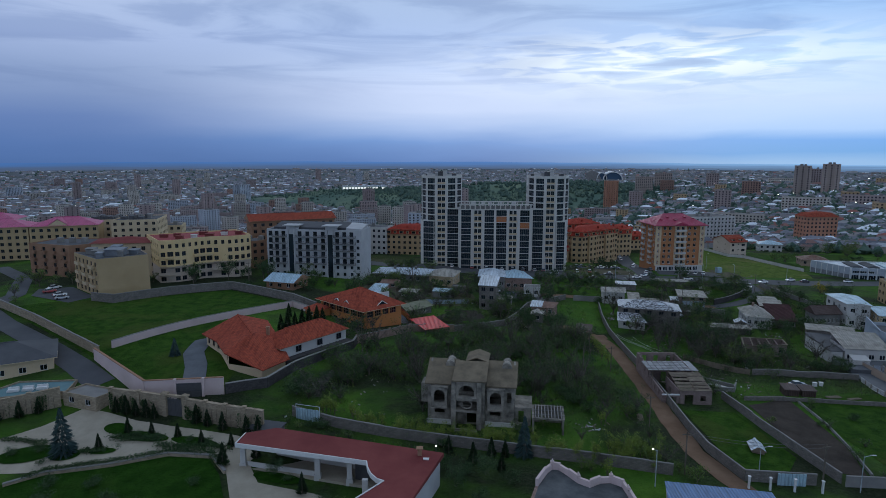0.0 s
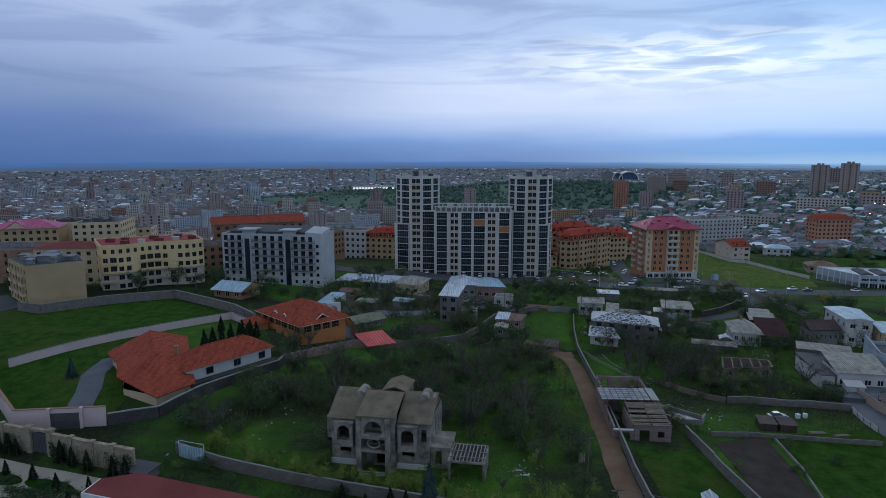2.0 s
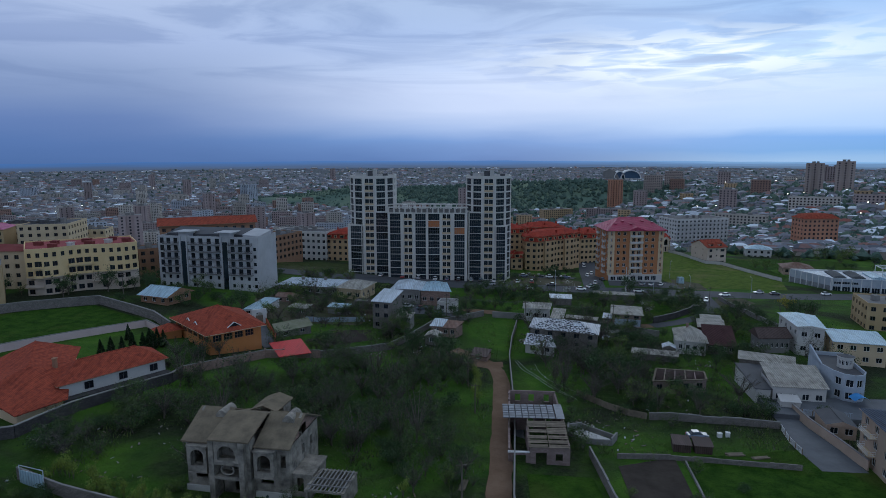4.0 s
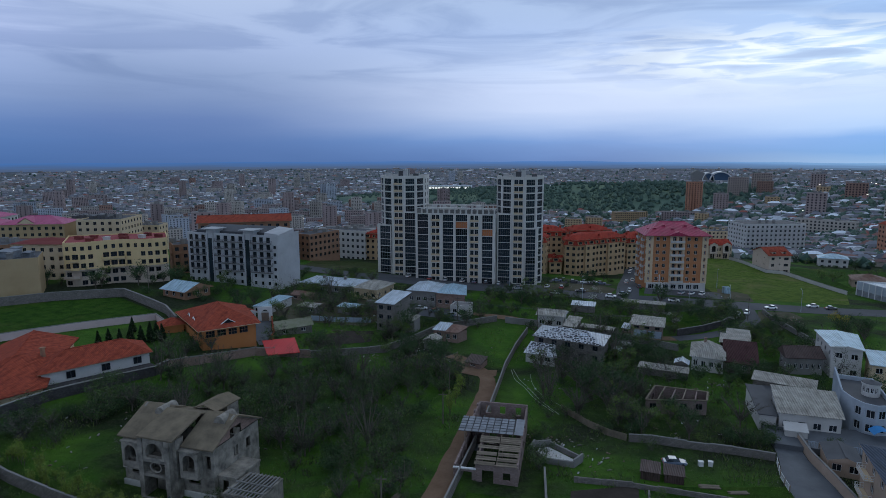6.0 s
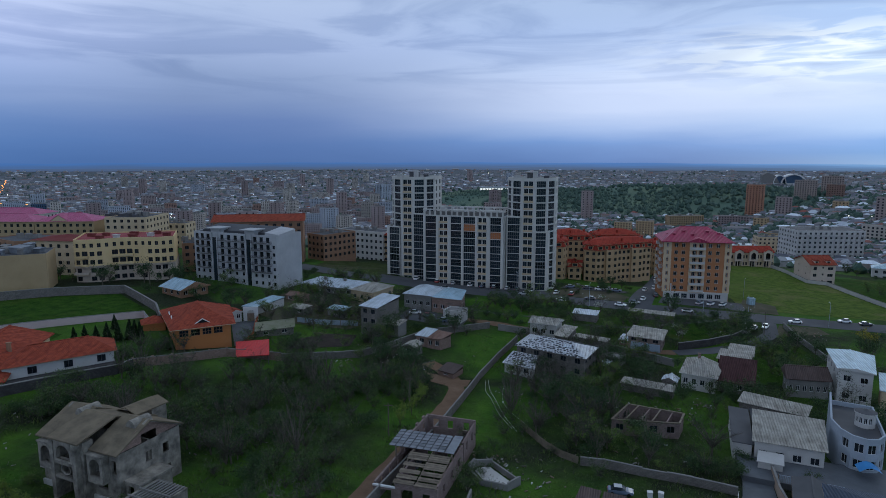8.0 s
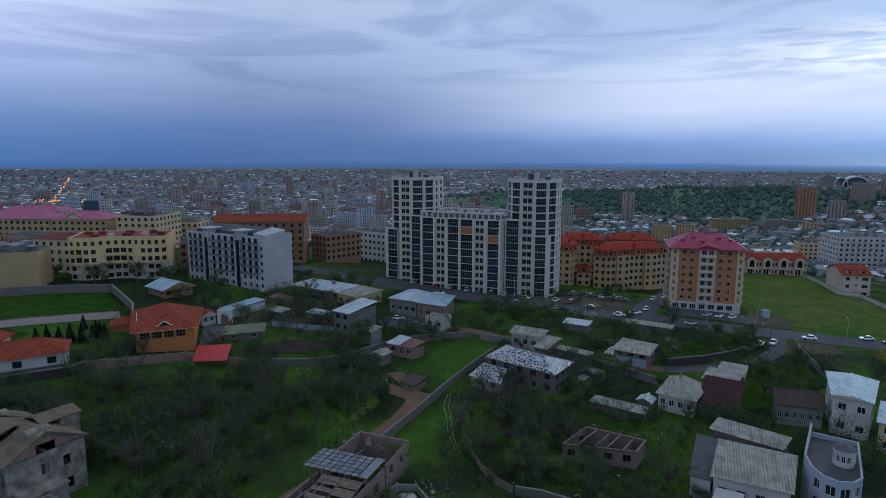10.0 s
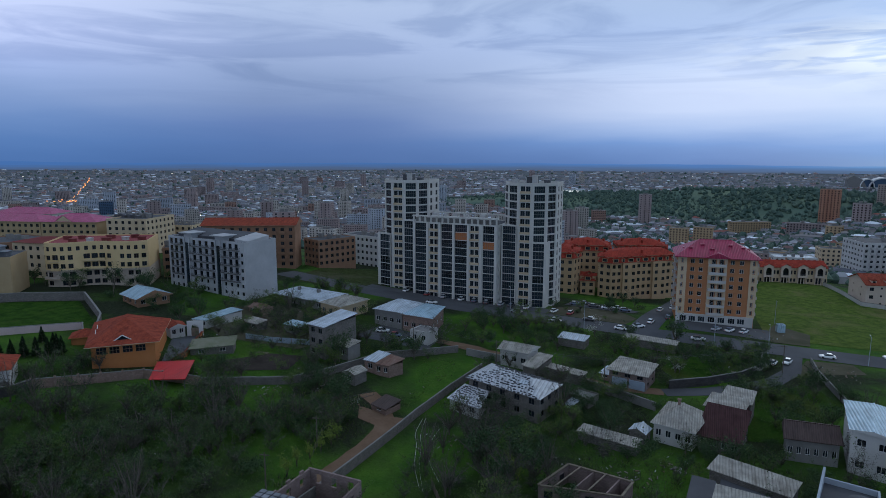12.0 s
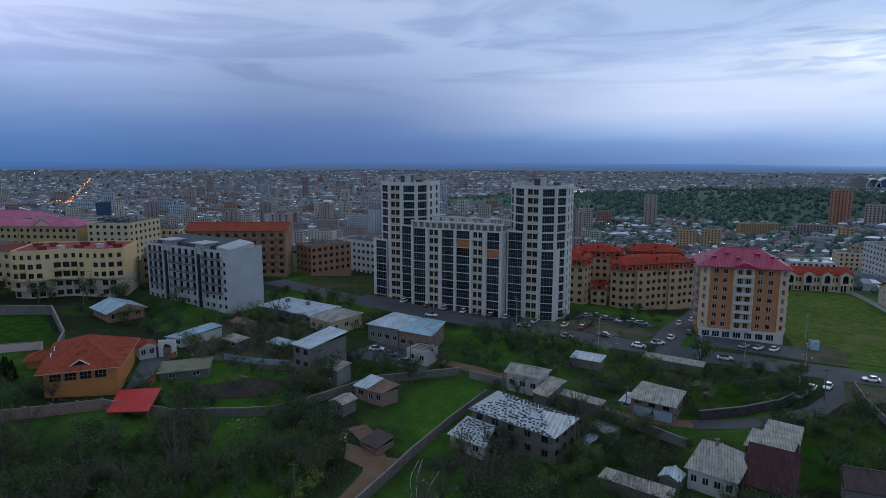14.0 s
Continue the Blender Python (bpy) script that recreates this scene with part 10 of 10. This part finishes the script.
clumps("hill_wood", "dark woodland on the far hill", hill_pts, [hr_.uniform(0.9, 2.3) for _ in hill_pts], M_HAZEDLEAF, 6)
for v, x, y, q in ((6, 194.5, 368, 2.2), (6, 191, 374, 1.7), (3, 262, 420, 2.0), (6, 268, 425, 2.6), (6, 258, 414, 2.0), (3, 250, 400, 1.5), (3, 243, 410, 1.6)):
    plant(v, x, y, q)

# ---- clipped trees of the walled garden ----


def make_conifer(name, label, h, r, n, material, seed, tiers=0, group="clipped conifers"):
    rc = random.Random(seed)
    home = thing(name, 0, 0, 0, 0, label, "conifer", group)
    part("trunk", Geo().tube((0, 0, -0.3), (0, 0, h * 0.9), 0.05 * r + 0.05, 0.02, 5), M_BARK, home)
    g = Geo()
    for i in range(n):
        f = rc.random() ** 1.3
        if tiers:
            f = (math.floor(f * tiers) + rc.random() ** 2 * 0.8) / tiers
        rad = r * (1 - f) ** 0.8 * (1.0 if not tiers else 0.75 + 0.25 * ((1 - f) * tiers % 1)) * rc.uniform(0.75, 1.05)
        a = rc.uniform(0, 2 * math.pi)
        p = Vector((rad * 0.5 * math.cos(a), rad * 0.5 * math.sin(a), h * (0.06 + 0.94 * f)))
        d = Vector((math.cos(a) * rad * 0.6, math.sin(a) * rad * 0.6, -0.12 * r if tiers else 0.25 * r + 0.1))
        blade(g, p, d, rc.uniform(0.12, 0.24) * (1 if not tiers else 1.6), rc, 0)
    part("crown", g, material, home)
    return home


spruce = make_conifer("spruce", "blue-grey spruce in a round bed", 9.5, 2.9, 900, M_NEEDLE, 3, 9, "spruces")
spruce.matrix_basis = pose(-73.6, 107.2, gz(-73.6, 107.2))
o = copy_thing(spruce, pose(12.6, 108.8, gz(12.6, 108.8), 0, 0, 40))
o.scale = (0.75, 0.75, 0.85)
copy_thing(spruce, pose(-70, 146.5, gz(-70, 146.5), 0, 0, 90)).scale = (0.55, 0.55, 0.5)
cyp = make_conifer("cypress", "dark clipped cone cypress", 3.4, 0.85, 360, M_CYPRESS, 5)
cyp.matrix_basis = pose(-64.5, 113.3, gz(-64.5, 113.3))
for x, y, s in ((-59.6, 112.9, 0.9), (-53.8, 111.5, 1.0), (-48.3, 109.3, 1.0), (-67.5, 108.3, 1.1), (-42.4, 108.7, 1.0), (-41.8, 102.8, 1.5), (-25.6, 95.1, 1.3), (-46, 114.0, 1.3), (-49.5, 115.2, 1.2), (-52, 116, 1.4), (-61.5, 118, 1.1), (-63.5, 118.7, 1.3), (-66, 119.3, 1.2), (-68.5, 120.2, 1.4),
                (-71, 121, 1.2), (-41, 113, 1.3), (-38.6, 112.6, 1.4), (-91, 120.0, 1.3), (-94.5, 118.2, 1.4), (-88, 121.6, 1.2), (-98, 116.3, 1.3), (-36.6, 105.4, 1.3), (-45.4, 183.5, 1.5), (-42.8, 182.6, 1.7), (-41.1, 182.6, 1.6), (-50.2, 170, 1.6), (-48.8, 172, 1.7), (-47.2, 174, 1.6), (-45.6, 176, 1.8), (-44, 178, 1.7), (-42.5, 180, 1.6), (-52, 185, 1.5),
                (6.5, 108.5, 1.3), (9, 108.0, 1.2), (-1.5, 110, 1.2), (3, 106, 1.4), (8, 103, 1.2)):
    copy_thing(cyp, pose(x, y, gz(x, y), 0, 0, x * 40)).scale = (s, s, s * 0.85)
for v, x, y, s in ((5, -79, 108, 0.8), (5, -83, 106.8, 0.7), (5, -58, 111.4, 0.5), (5, -62, 112.2, 0.55), (5, -47.5, 109.6, 0.5), (5, -51, 110.3, 0.5), (4, -31.5, 99.6, 0.55), (5, -29, 99, 0.5), (5, -70, 97, 0.9), (5, -62, 97, 0.8), (5, -56, 92, 0.9), (5, -50, 90, 0.9), (4, -66, 90, 0.6), (5, -22, 92.5, 0.7), (6, -19, 91.5, 0.7), (5, -45, 97, 0.6),
                   (5, -3, 104, 1.0), (5, 1.5, 102, 1.0), (4, 5, 100, 0.8), (5, 9, 99, 0.9), (4, 0, 96.5, 0.7), (5, 4, 94, 0.9), (8, -63.5, 107.4, 0.45), (5, -76, 104.2, 0.5)):
    plant(v, x, y, s)

if thicket_v:
    md = bpy.data.meshes.new("thicket")
    md.from_pydata(np.concatenate(thicket_v).tolist(), [], np.concatenate(thicket_f).tolist())
    for m_ in (M_TWIG, M_LEAFO, M_LEAFG, M_LEAFD):
        md.materials.append(m_)
    md.polygons.foreach_set("material_index", thicket_m)
    tagged(new("thicket", md), "dense grey-green thicket on the waste ground", "thicket", kind="stuff")

# ---- cars ----
M_PAINT = bpy.data.materials.new("car_paint")
M_PAINT.use_nodes = True
pt = M_PAINT.node_tree
pb = pt.nodes["Principled BSDF"]
inf = pt.nodes.new("ShaderNodeObjectInfo")
pr = pt.nodes.new("ShaderNodeValToRGB")
pr.color_ramp.interpolation = "CONSTANT"
els = pr.color_ramp.elements
for p_, c_ in ((0.0, (0.75, 0.75, 0.75)), (0.42, (0.04, 0.04, 0.045)), (0.60, (0.35, 0.36, 0.38)), (0.76, (0.10, 0.13, 0.20)), (0.86, (0.30, 0.03, 0.03)), (0.93, (0.70, 0.71, 0.72))):
    e_ = els[0] if p_ == 0 else els.new(p_)
    e_.position, e_.color = p_, (*c_, 1)
pt.links.new(inf.outputs["Random"], pr.inputs[0])
pt.links.new(pr.outputs[0], pb.inputs["Base Color"])
pb.inputs["Roughness"].default_value, pb.inputs["Coat Weight"].default_value = 0.35, 0.6
M_RUBBER = mat("tyre_rubber", (0.02, 0.02, 0.02), (0.03, 0.03, 0.03), 2, 0.9)


def car_body():
    """Sections along the length, joined into one shell; a cabin with sloped glass above."""
    secs = [(-2.15, 0.74, 0.42, 0.66), (-2.0, 0.82, 0.32, 0.86), (-1.3, 0.86, 0.28, 0.92), (0.0, 0.87, 0.26, 0.92), (1.3, 0.86, 0.28, 0.86), (1.95, 0.82, 0.32, 0.76), (2.15, 0.72, 0.42, 0.62)]
    g = Geo()
    for x, w, z0, z1 in secs:
        g.v += [(x, -w, z0), (x, -w * 1.02, (z0 + z1) / 2), (x, -w * 0.92, z1), (x, w * 0.92, z1), (x, w * 1.02, (z0 + z1) / 2), (x, w, z0)]
    for i in range(len(secs) - 1):
        for j in range(6):
            a, b = i * 6 + j, i * 6 + (j + 1) % 6
            g.f.append((a, b, b + 6, a + 6))
    g.f += [tuple(range(6)), tuple(range(36, 42))]
    g.m = [0] * len(g.f)
    return g


car = thing("car", 0, 0, 0, 0, "parked saloon car on the asphalt", "car", "cars")
part("body", car_body(), M_PAINT, car)
part("cabin_glass", Geo().prism([(-1.55, -0.74), (0.95, -0.74), (0.95, 0.74), (-1.55, 0.74)], 0.9, 0.905).add([(-1.6, -0.76, 0.9), (0.95, -0.76, 0.9), (0.95, 0.76, 0.9), (-1.6, 0.76, 0.9), (-1.05, -0.58, 1.4), (0.2, -0.58, 1.42), (0.2, 0.58, 1.42), (-1.05, 0.58, 1.4)], [(0, 1, 5, 4), (1, 2, 6, 5), (2, 3, 7, 6), (3, 0, 4, 7)]), M_GLASSB, car)
part("car_roof", Geo().prism([(-1.1, -0.6), (0.24, -0.6), (0.24, 0.6), (-1.1, 0.6)], 1.404, 1.46), M_PAINT, car)
for x in (-1.35, 1.35):
    for y in (-0.8, 0.8):
        w_ = part("wheel", Geo().tube((x, y - 0.1, 0.31), (x, y + 0.1, 0.31), 0.31, 0.31, 10), M_RUBBER, car)
for y in (-0.58, 0.58):
    part("head_lamp", Geo().box(2.06, 2.17, y - 0.17, y + 0.17, 0.56, 0.68), M_FRAMEW, car)
    part("tail_lamp", Geo().box(-2.18, -2.06, y - 0.17, y + 0.17, 0.58, 0.72), M_CANOPY, car)
spots_c = [(65.1, 322, 10), (61.8, 318.5, 15), (74.1, 317.5, 5), (81, 316, 5), (61.5, 286, -4), (71.8, 292.5, 176), (83.3, 285.6, -6), (88.3, 291, 40), (91.5, 299, 80), (106.8, 285.1, 0), (112.1, 300.5, 60), (116.2, 301.4, 62), (120.5, 302.4, 64), (126.6, 272, 70), (130.5, 275, 250),
           (142.1, 287, 184), (41.7, 299.5, 85), (37.5, 299.6, 88), (31.8, 299.8, 92), (26.8, 300, 90), (21.5, 299.8, 88), (14, 300, 91), (7, 300.2, 86), (58, 299, 80), (64, 298.7, 85), (166.1, 295.6, 8), (-142.8, 209, 40), (-136.2, 204.5, 35), (-144.9, 214.9, 60), (-133, 200.5, 30),
           (20.9, 246, 10), (26.6, 243.0, 175), (15.5, 247.6, 20), (92.6, 326, 82), (96.5, 338, 80), (98.4, 372, 82), (99.8, 381, 82), (160, 297, 188), (190, 301, 10), (205, 352, 70), (213, 352.5, 72), (221, 352, 70), (-3, 301.0, 90), (47.6, 299.4, 90), (86.4, 152.6, 5), (96.4, 309, 95), (46, 291.5, 178), (14, 288.4, -2), (78, 318.8, 0), (69, 318.0, 6)]
for k, (x, y, r) in enumerate(spots_c):
    m = pose(x, y, gz(x, y) + 0.13, 0, 0, r)
    if k == 0:
        car.matrix_basis = m
    else:
        copy_thing(car, m)

# ---- lamps of the far city ----
lg, pg_ = Geo(), Geo()
lr = random.Random(12)
for k in range(170):
    az = radians(lr.uniform(-38, 60))
    r = 115 / lr.uniform(0.03, 0.17)
    x, y = -r * math.sin(az), r * math.cos(az)
    if on_hill(x, y):
        continue
    z, s = gz(x, y), 0.22 + r / 5000
    pg_.box(x - 0.1, x + 0.1, y - 0.1, y + 0.1, z, z + 10)
    lg.box(x - s, x + s, y - s, y + s, z + 10, z + 10 + 1.2 * s)
cl = thing("city_lamps", 0, 0, 0, 0, "lit street lamps scattered through the city", "street lamps", kind="stuff")
part("lamp_poles", pg_, M_FRAMED, cl, "", "stuff")
part("lamp_heads", lg, M_LAMP, cl, "", "stuff")

# ---- small things in the gardens ----


def line_thing(name, label, category, pts, r, material, lift=0.1, n=5):
    home = thing(name, 0, 0, 0, 0, label, category)
    g = Geo()
    q = [Vector((x, y, gz(x, y) + lift)) for x, y in pts]
    fine_q = []
    for i in range(len(q) - 1):
        p0, p1, p2, p3 = q[max(0, i - 1)], q[i], q[i + 1], q[min(len(q) - 1, i + 2)]
        for k in range(5):
            t = k / 5
            fine_q.append(0.5 * (2 * p1 + (p2 - p0) * t + (2 * p0 - 5 * p1 + 4 * p2 - p3) * t * t + (3 * p1 - p0 - 3 * p2 + p3) * t ** 3))
    fine_q.append(q[-1])
    for a, b in zip(fine_q, fine_q[1:]):
        g.tube(a, b, r, r, n)
    part("pipe", g, material, home)
    return home


line_thing("garden_hose", "pale hose lying in curves on grass", "hose", [(51.9, 199.7), (53.4, 193), (55.9, 188.3), (59.5, 180), (63.8, 173)], 0.045, M_HOSE)
line_thing("garden_hose", "pale hose lying in curves on grass", "hose", [(52.4, 200.2), (54.6, 193), (56.9, 188.3), (60.8, 179.4), (65.0, 172)], 0.045, M_HOSE)
line_thing("garden_hose", "pale hose lying in curves on grass", "hose", [(57.2, 197.5), (58.0, 191), (60.5, 184), (66, 176.5)], 0.035, M_HOSE)


def panel_fence(label, pts, h, material, gap=2.2, pickets=0):
    home = thing("fence", 0, 0, 0, 0, label, "fence")
    pp = path_points(pts, gap)
    for a, b in zip(pp, pp[1:]):
        za, zb = gz(*a), gz(*b)
        part("post", Geo().box(a[0] - 0.07, a[0] + 0.07, a[1] - 0.07, a[1] + 0.07, za - 0.4, za + h + 0.15), M_WOOD, home)
        if pickets:
            g = Geo().beam((*a, za + 0.2), (*b, zb + 0.2), 0.05, 0.05).beam((*a, za + h), (*b, zb + h), 0.06, 0.06)
            for i in range(1, pickets):
                f = i / pickets
                x, y, z = a[0] + (b[0] - a[0]) * f, a[1] + (b[1] - a[1]) * f, za + (zb - za) * f
                g.box(x - 0.025, x + 0.025, y - 0.025, y + 0.025, z + 0.2, z + h)
            part("railing", g, material, home)
        else:
            part("panel", Geo().beam((*a, za + h / 2), (*b, zb + h / 2), 0.05, h), material, home)
    return home


panel_fence("weathered pale board fence round a sunken garden", [(65.5, 174.5), (71.2, 166.8), (75.0, 163.2), (78.6, 161.4)], 1.5, M_PLANK)
panel_fence("pale blue-grey railing beside a yard", [(112.8, 164.2), (117, 163.6), (122.6, 162.8)], 2.4, M_BLUEPAINT, 2.0, 8)
panel_fence("white railing along a drive", [(104.2, 146.5), (104.4, 152), (105.6, 158)], 1.3, M_FRAMEW, 2.2, 8)
panel_fence("thin wire fence on wooden posts by the track", [(36, 206), (32, 198), (35.5, 186), (40.5, 174)], 1.2, M_FRAMED, 3.0, 2)
panel_fence("grey-green board fence between yards", [(-14, 219), (-6, 221), (4, 225.5)], 1.7, M_BLUEPAINT)
panel_fence("weathered board fence between yards", [(-24, 234), (-12, 237), (-4, 237.5), (5, 234)], 1.5, M_PLANK)
for x, y, r in ((91.2, 153.4, 10), (93.0, 153.8, -12)):
    b_ = thing("crate", x, y, gz(x, y), r, "white-painted wooden crate on grass", "crate", "white crates")
    part("box", Geo().box(-0.4, 0.4, -0.35, 0.35, -0.1, 0.9), M_FRAMEW, b_)
    part("lid", Geo().box(-0.46, 0.46, -0.4, 0.4, 0.904, 0.98), M_FRAMEW, b_)
# stacked timber and rubble
for x, y, r, n in ((39.4, 127.4, 80, 7), (91, 145.2, 5, 8), (95.5, 144.4, 12, 7), (-3, 213.2, 4, 5)):
    t_ = thing("timber_stack", x, y, gz(x, y), r, "stack of weathered boards on the ground", "timber", "timber stacks")
    tr_r = random.Random(int(x * 7))
    for i in range(n):
        part("board", Geo().box(-1.6 + tr_r.uniform(-.3, .3), 1.6 + tr_r.uniform(-.3, .3), -0.6 + 0.3 * (i % 4), -0.34 + 0.3 * (i % 4), 0.02 + 0.16 * (i // 4), 0.16 + 0.16 * (i // 4)), M_PLANK, t_)
lit_r = random.Random(63)
lit_g = Geo()
heaps = [(28, 121, 1.6), (57.7, 224.5, 1.2), (55.3, 218, 0.9), (23, 201, 1.0), (34.6, 201.6, 0.9), (62, 156, 3), (65, 153, 3), (71, 150, 3), (97, 193, 2), (12, 196, 2), (24, 206, 2), (118, 262, 1.5), (141, 272, 4), (131, 306, 4), (-5, 191, 2), (48, 164, 1.0), (104, 200, 2), (82, 190, 5), (30, 214, 5), (-20, 223, 4), (-12, 240, 6), (-2, 236, 6), (-28, 248, 4), (0, 226, 4), (66, 300, 8), (20, 212, 6), (60, 190, 6), (10, 150, 10), (90, 170, 8), (-22, 134, 6)]
for hx_, hy_, sd in heaps:
    for i in range(22):
        x, y = hx_ + lit_r.gauss(0, sd), hy_ + lit_r.gauss(0, sd)
        if not free_spot(x, y, True):
            continue
        z, a = gz(x, y) + 0.1, lit_r.uniform(0, 3.14)
        L_, w_ = lit_r.uniform(0.08, 0.45), lit_r.uniform(0.05, 0.18)
        lit_g.beam((x - L_ * math.cos(a), y - L_ * math.sin(a), z), (x + L_ * math.cos(a), y + L_ * math.sin(a), z + lit_r.uniform(0, 0.2)), w_ * 2, lit_r.uniform(0.05, 0.18))
M_LITTER = island_material("rubble_and_scraps", [(0.0, (0.10, 0.09, 0.08)), (0.35, (0.22, 0.20, 0.18)), (0.6, (0.16, 0.10, 0.07)), (0.88, (0.26, 0.26, 0.26)), (1.0, (0.55, 0.57, 0.58))])
tagged(new("rubble", lit_g.mesh("rubble", [M_LITTER])), "scattered rubble, boards and scraps on the ground", "rubble", kind="stuff")

pg = thing("gate", -57.5, 125.85, 0, 9.6, "dark metal sliding gate in a pink wall", "gate")
part("leaf", Geo().box(-2.6, 2.6, -0.3, -0.2, 3.6, 6.9), M_FRAMED, pg)
part("rib", Geo().box(-2.6, 2.6, -0.34, -0.304, 5.1, 5.25).box(-2.6, 2.6, -0.34, -0.304, 6.6, 6.75), M_DARKROOF, pg)
for x in (-2.9, 2.9):
    part("gate_post", Geo().box(x - 0.28, x + 0.28, -0.45, 0.3, 3.0, 7.9), M_PINKW, pg)


def leafy_band(name, label, category, pts, width, h, z_up, n, leaf_m, leaf=0.22, seed=1, gap=0.0):
    """A clipped hedge or a climber: a stem line and many leaves within a band along a line."""
    rb = random.Random(seed)
    home = thing(name, 0, 0, 0, 0, label, category)
    pp = path_points(pts, 0.5)
    g, st_ = Geo(), Geo()
    for i in range(0, len(pp) - 1, 2):
        x, y = pp[i]
        st_.tube((x, y, gz(x, y) - 0.2), (x + rb.uniform(-.2, .2), y + rb.uniform(-.2, .2), gz(x, y) + z_up + h * 0.8), 0.05, 0.02, 4)
    for k in range(n):
        i = rb.randrange(len(pp))
        x, y = pp[i]
        if gap and noise.noise(Vector((x * 0.55, y * 0.55, seed))) < gap - 0.5 + 0.35 * rb.random():
            continue
        lump = 0.75 + 0.4 * noise.noise(Vector((x * 0.8, y * 0.8, seed + 5)))
        p = Vector((x + rb.gauss(0, width / 2.2), y + rb.gauss(0, width / 2.2), gz(x, y) + z_up + h * lump * rb.random() ** 0.7))
        d = Vector((rb.gauss(0, 1), rb.gauss(0, 1), rb.gauss(0.3, 1))).normalized() * leaf * rb.uniform(0.7, 1.4)
        blade(g, p, d, leaf, rb, 0)
    part("stems", st_, M_BARK, home)
    part("leaves", g, leaf_m, home)
    return home


leafy_band("hedge", "low clipped dark hedge on a garden wall", "hedge", [(-75.5, 99.2), (-73.0, 101.4), (-65.8, 102.9), (-60.8, 103.9)], 0.8, 1.0, 0.3, 2200, M_LEAFD, 0.2, 2)
leafy_band("hedge", "low clipped dark hedge on a garden wall", "hedge", [(-60.0, 104.2), (-52.1, 106.6), (-45.2, 106.0), (-41.4, 102.4)], 1.0, 1.1, 0.2, 2400, M_LEAFD, 0.2, 3)
leafy_band("hedge", "dark flower-bed shrubs beside pale paving", "hedge", [(-66.6, 111.9), (-63.5, 111.4), (-60.8, 111.0), (-56.8, 110.8)], 1.4, 0.9, 0.1, 1800, M_LEAFD, 0.2, 4)
leafy_band("hedge", "dark flower-bed shrubs beside pale paving", "hedge", [(-56.3, 108.6), (-51.2, 108.0), (-45.5, 108.2), (-42.6, 107.6)], 1.2, 0.9, 0.1, 1900, M_LEAFD, 0.2, 5)
leafy_band("hedge", "dark flower-bed shrubs beside pale paving", "hedge", [(-70.4, 107.8), (-68.2, 107.4), (-66.4, 107.8)], 0.9, 0.9, 0.1, 800, M_LEAFD, 0.2, 6)
leafy_band("hedge", "dark shrubs round a green lawn", "hedge", [(-88.6, 112.0), (-84.0, 111.6), (-79.5, 110.6)], 0.9, 0.8, 0.1, 900, M_LEAFD, 0.2, 7)
for k, pts_i in enumerate((((-118, 106.6), (-95.2, 118.8), (-85.4, 123.8)), ((-73, 122.4), (-66.2, 120.4), (-60.2, 118.6)), ((-54.6, 117.2), (-46.2, 115.2), (-38.4, 114.0)))):
    leafy_band("ivy", "dark ivy climbing a sandstone garden wall", "climber", pts_i, 0.22, 4.0, 0.1, 5200 if k == 0 else 3000, M_LEAFD, 0.22, 10 + k, 0.55)

# a brightly lit avenue far off
M_AMBER = glow("amber_street_light", (1.0, 0.32, 0.06), 3.0)
ag, ap = Geo(), Geo()
ar = random.Random(5)
for k in range(46):
    if k < 18:
        x, y = -2400 + 940 * k / 17 + ar.uniform(-6, 6), 1985 - 763 * k / 17
    else:
        x, y = ar.uniform(-1420, -1230), ar.uniform(1115, 1165)
    r = math.hypot(x, y)
    z, s = gz(x, y), 0.5 + r / 3600
    ap.box(x - 0.1, x + 0.1, y - 0.1, y + 0.1, z, z + 12)
    ag.box(x - s, x + s, y - s, y + s, z + 12, z + 12 + s)
av = thing("avenue_lamps", 0, 0, 0, 0, "amber street lamps along a far avenue", "street lamps", kind="stuff")
part("lamp_poles", ap, M_FRAMED, av, "", "stuff")
part("lamp_heads", ag, M_AMBER, av, "", "stuff")
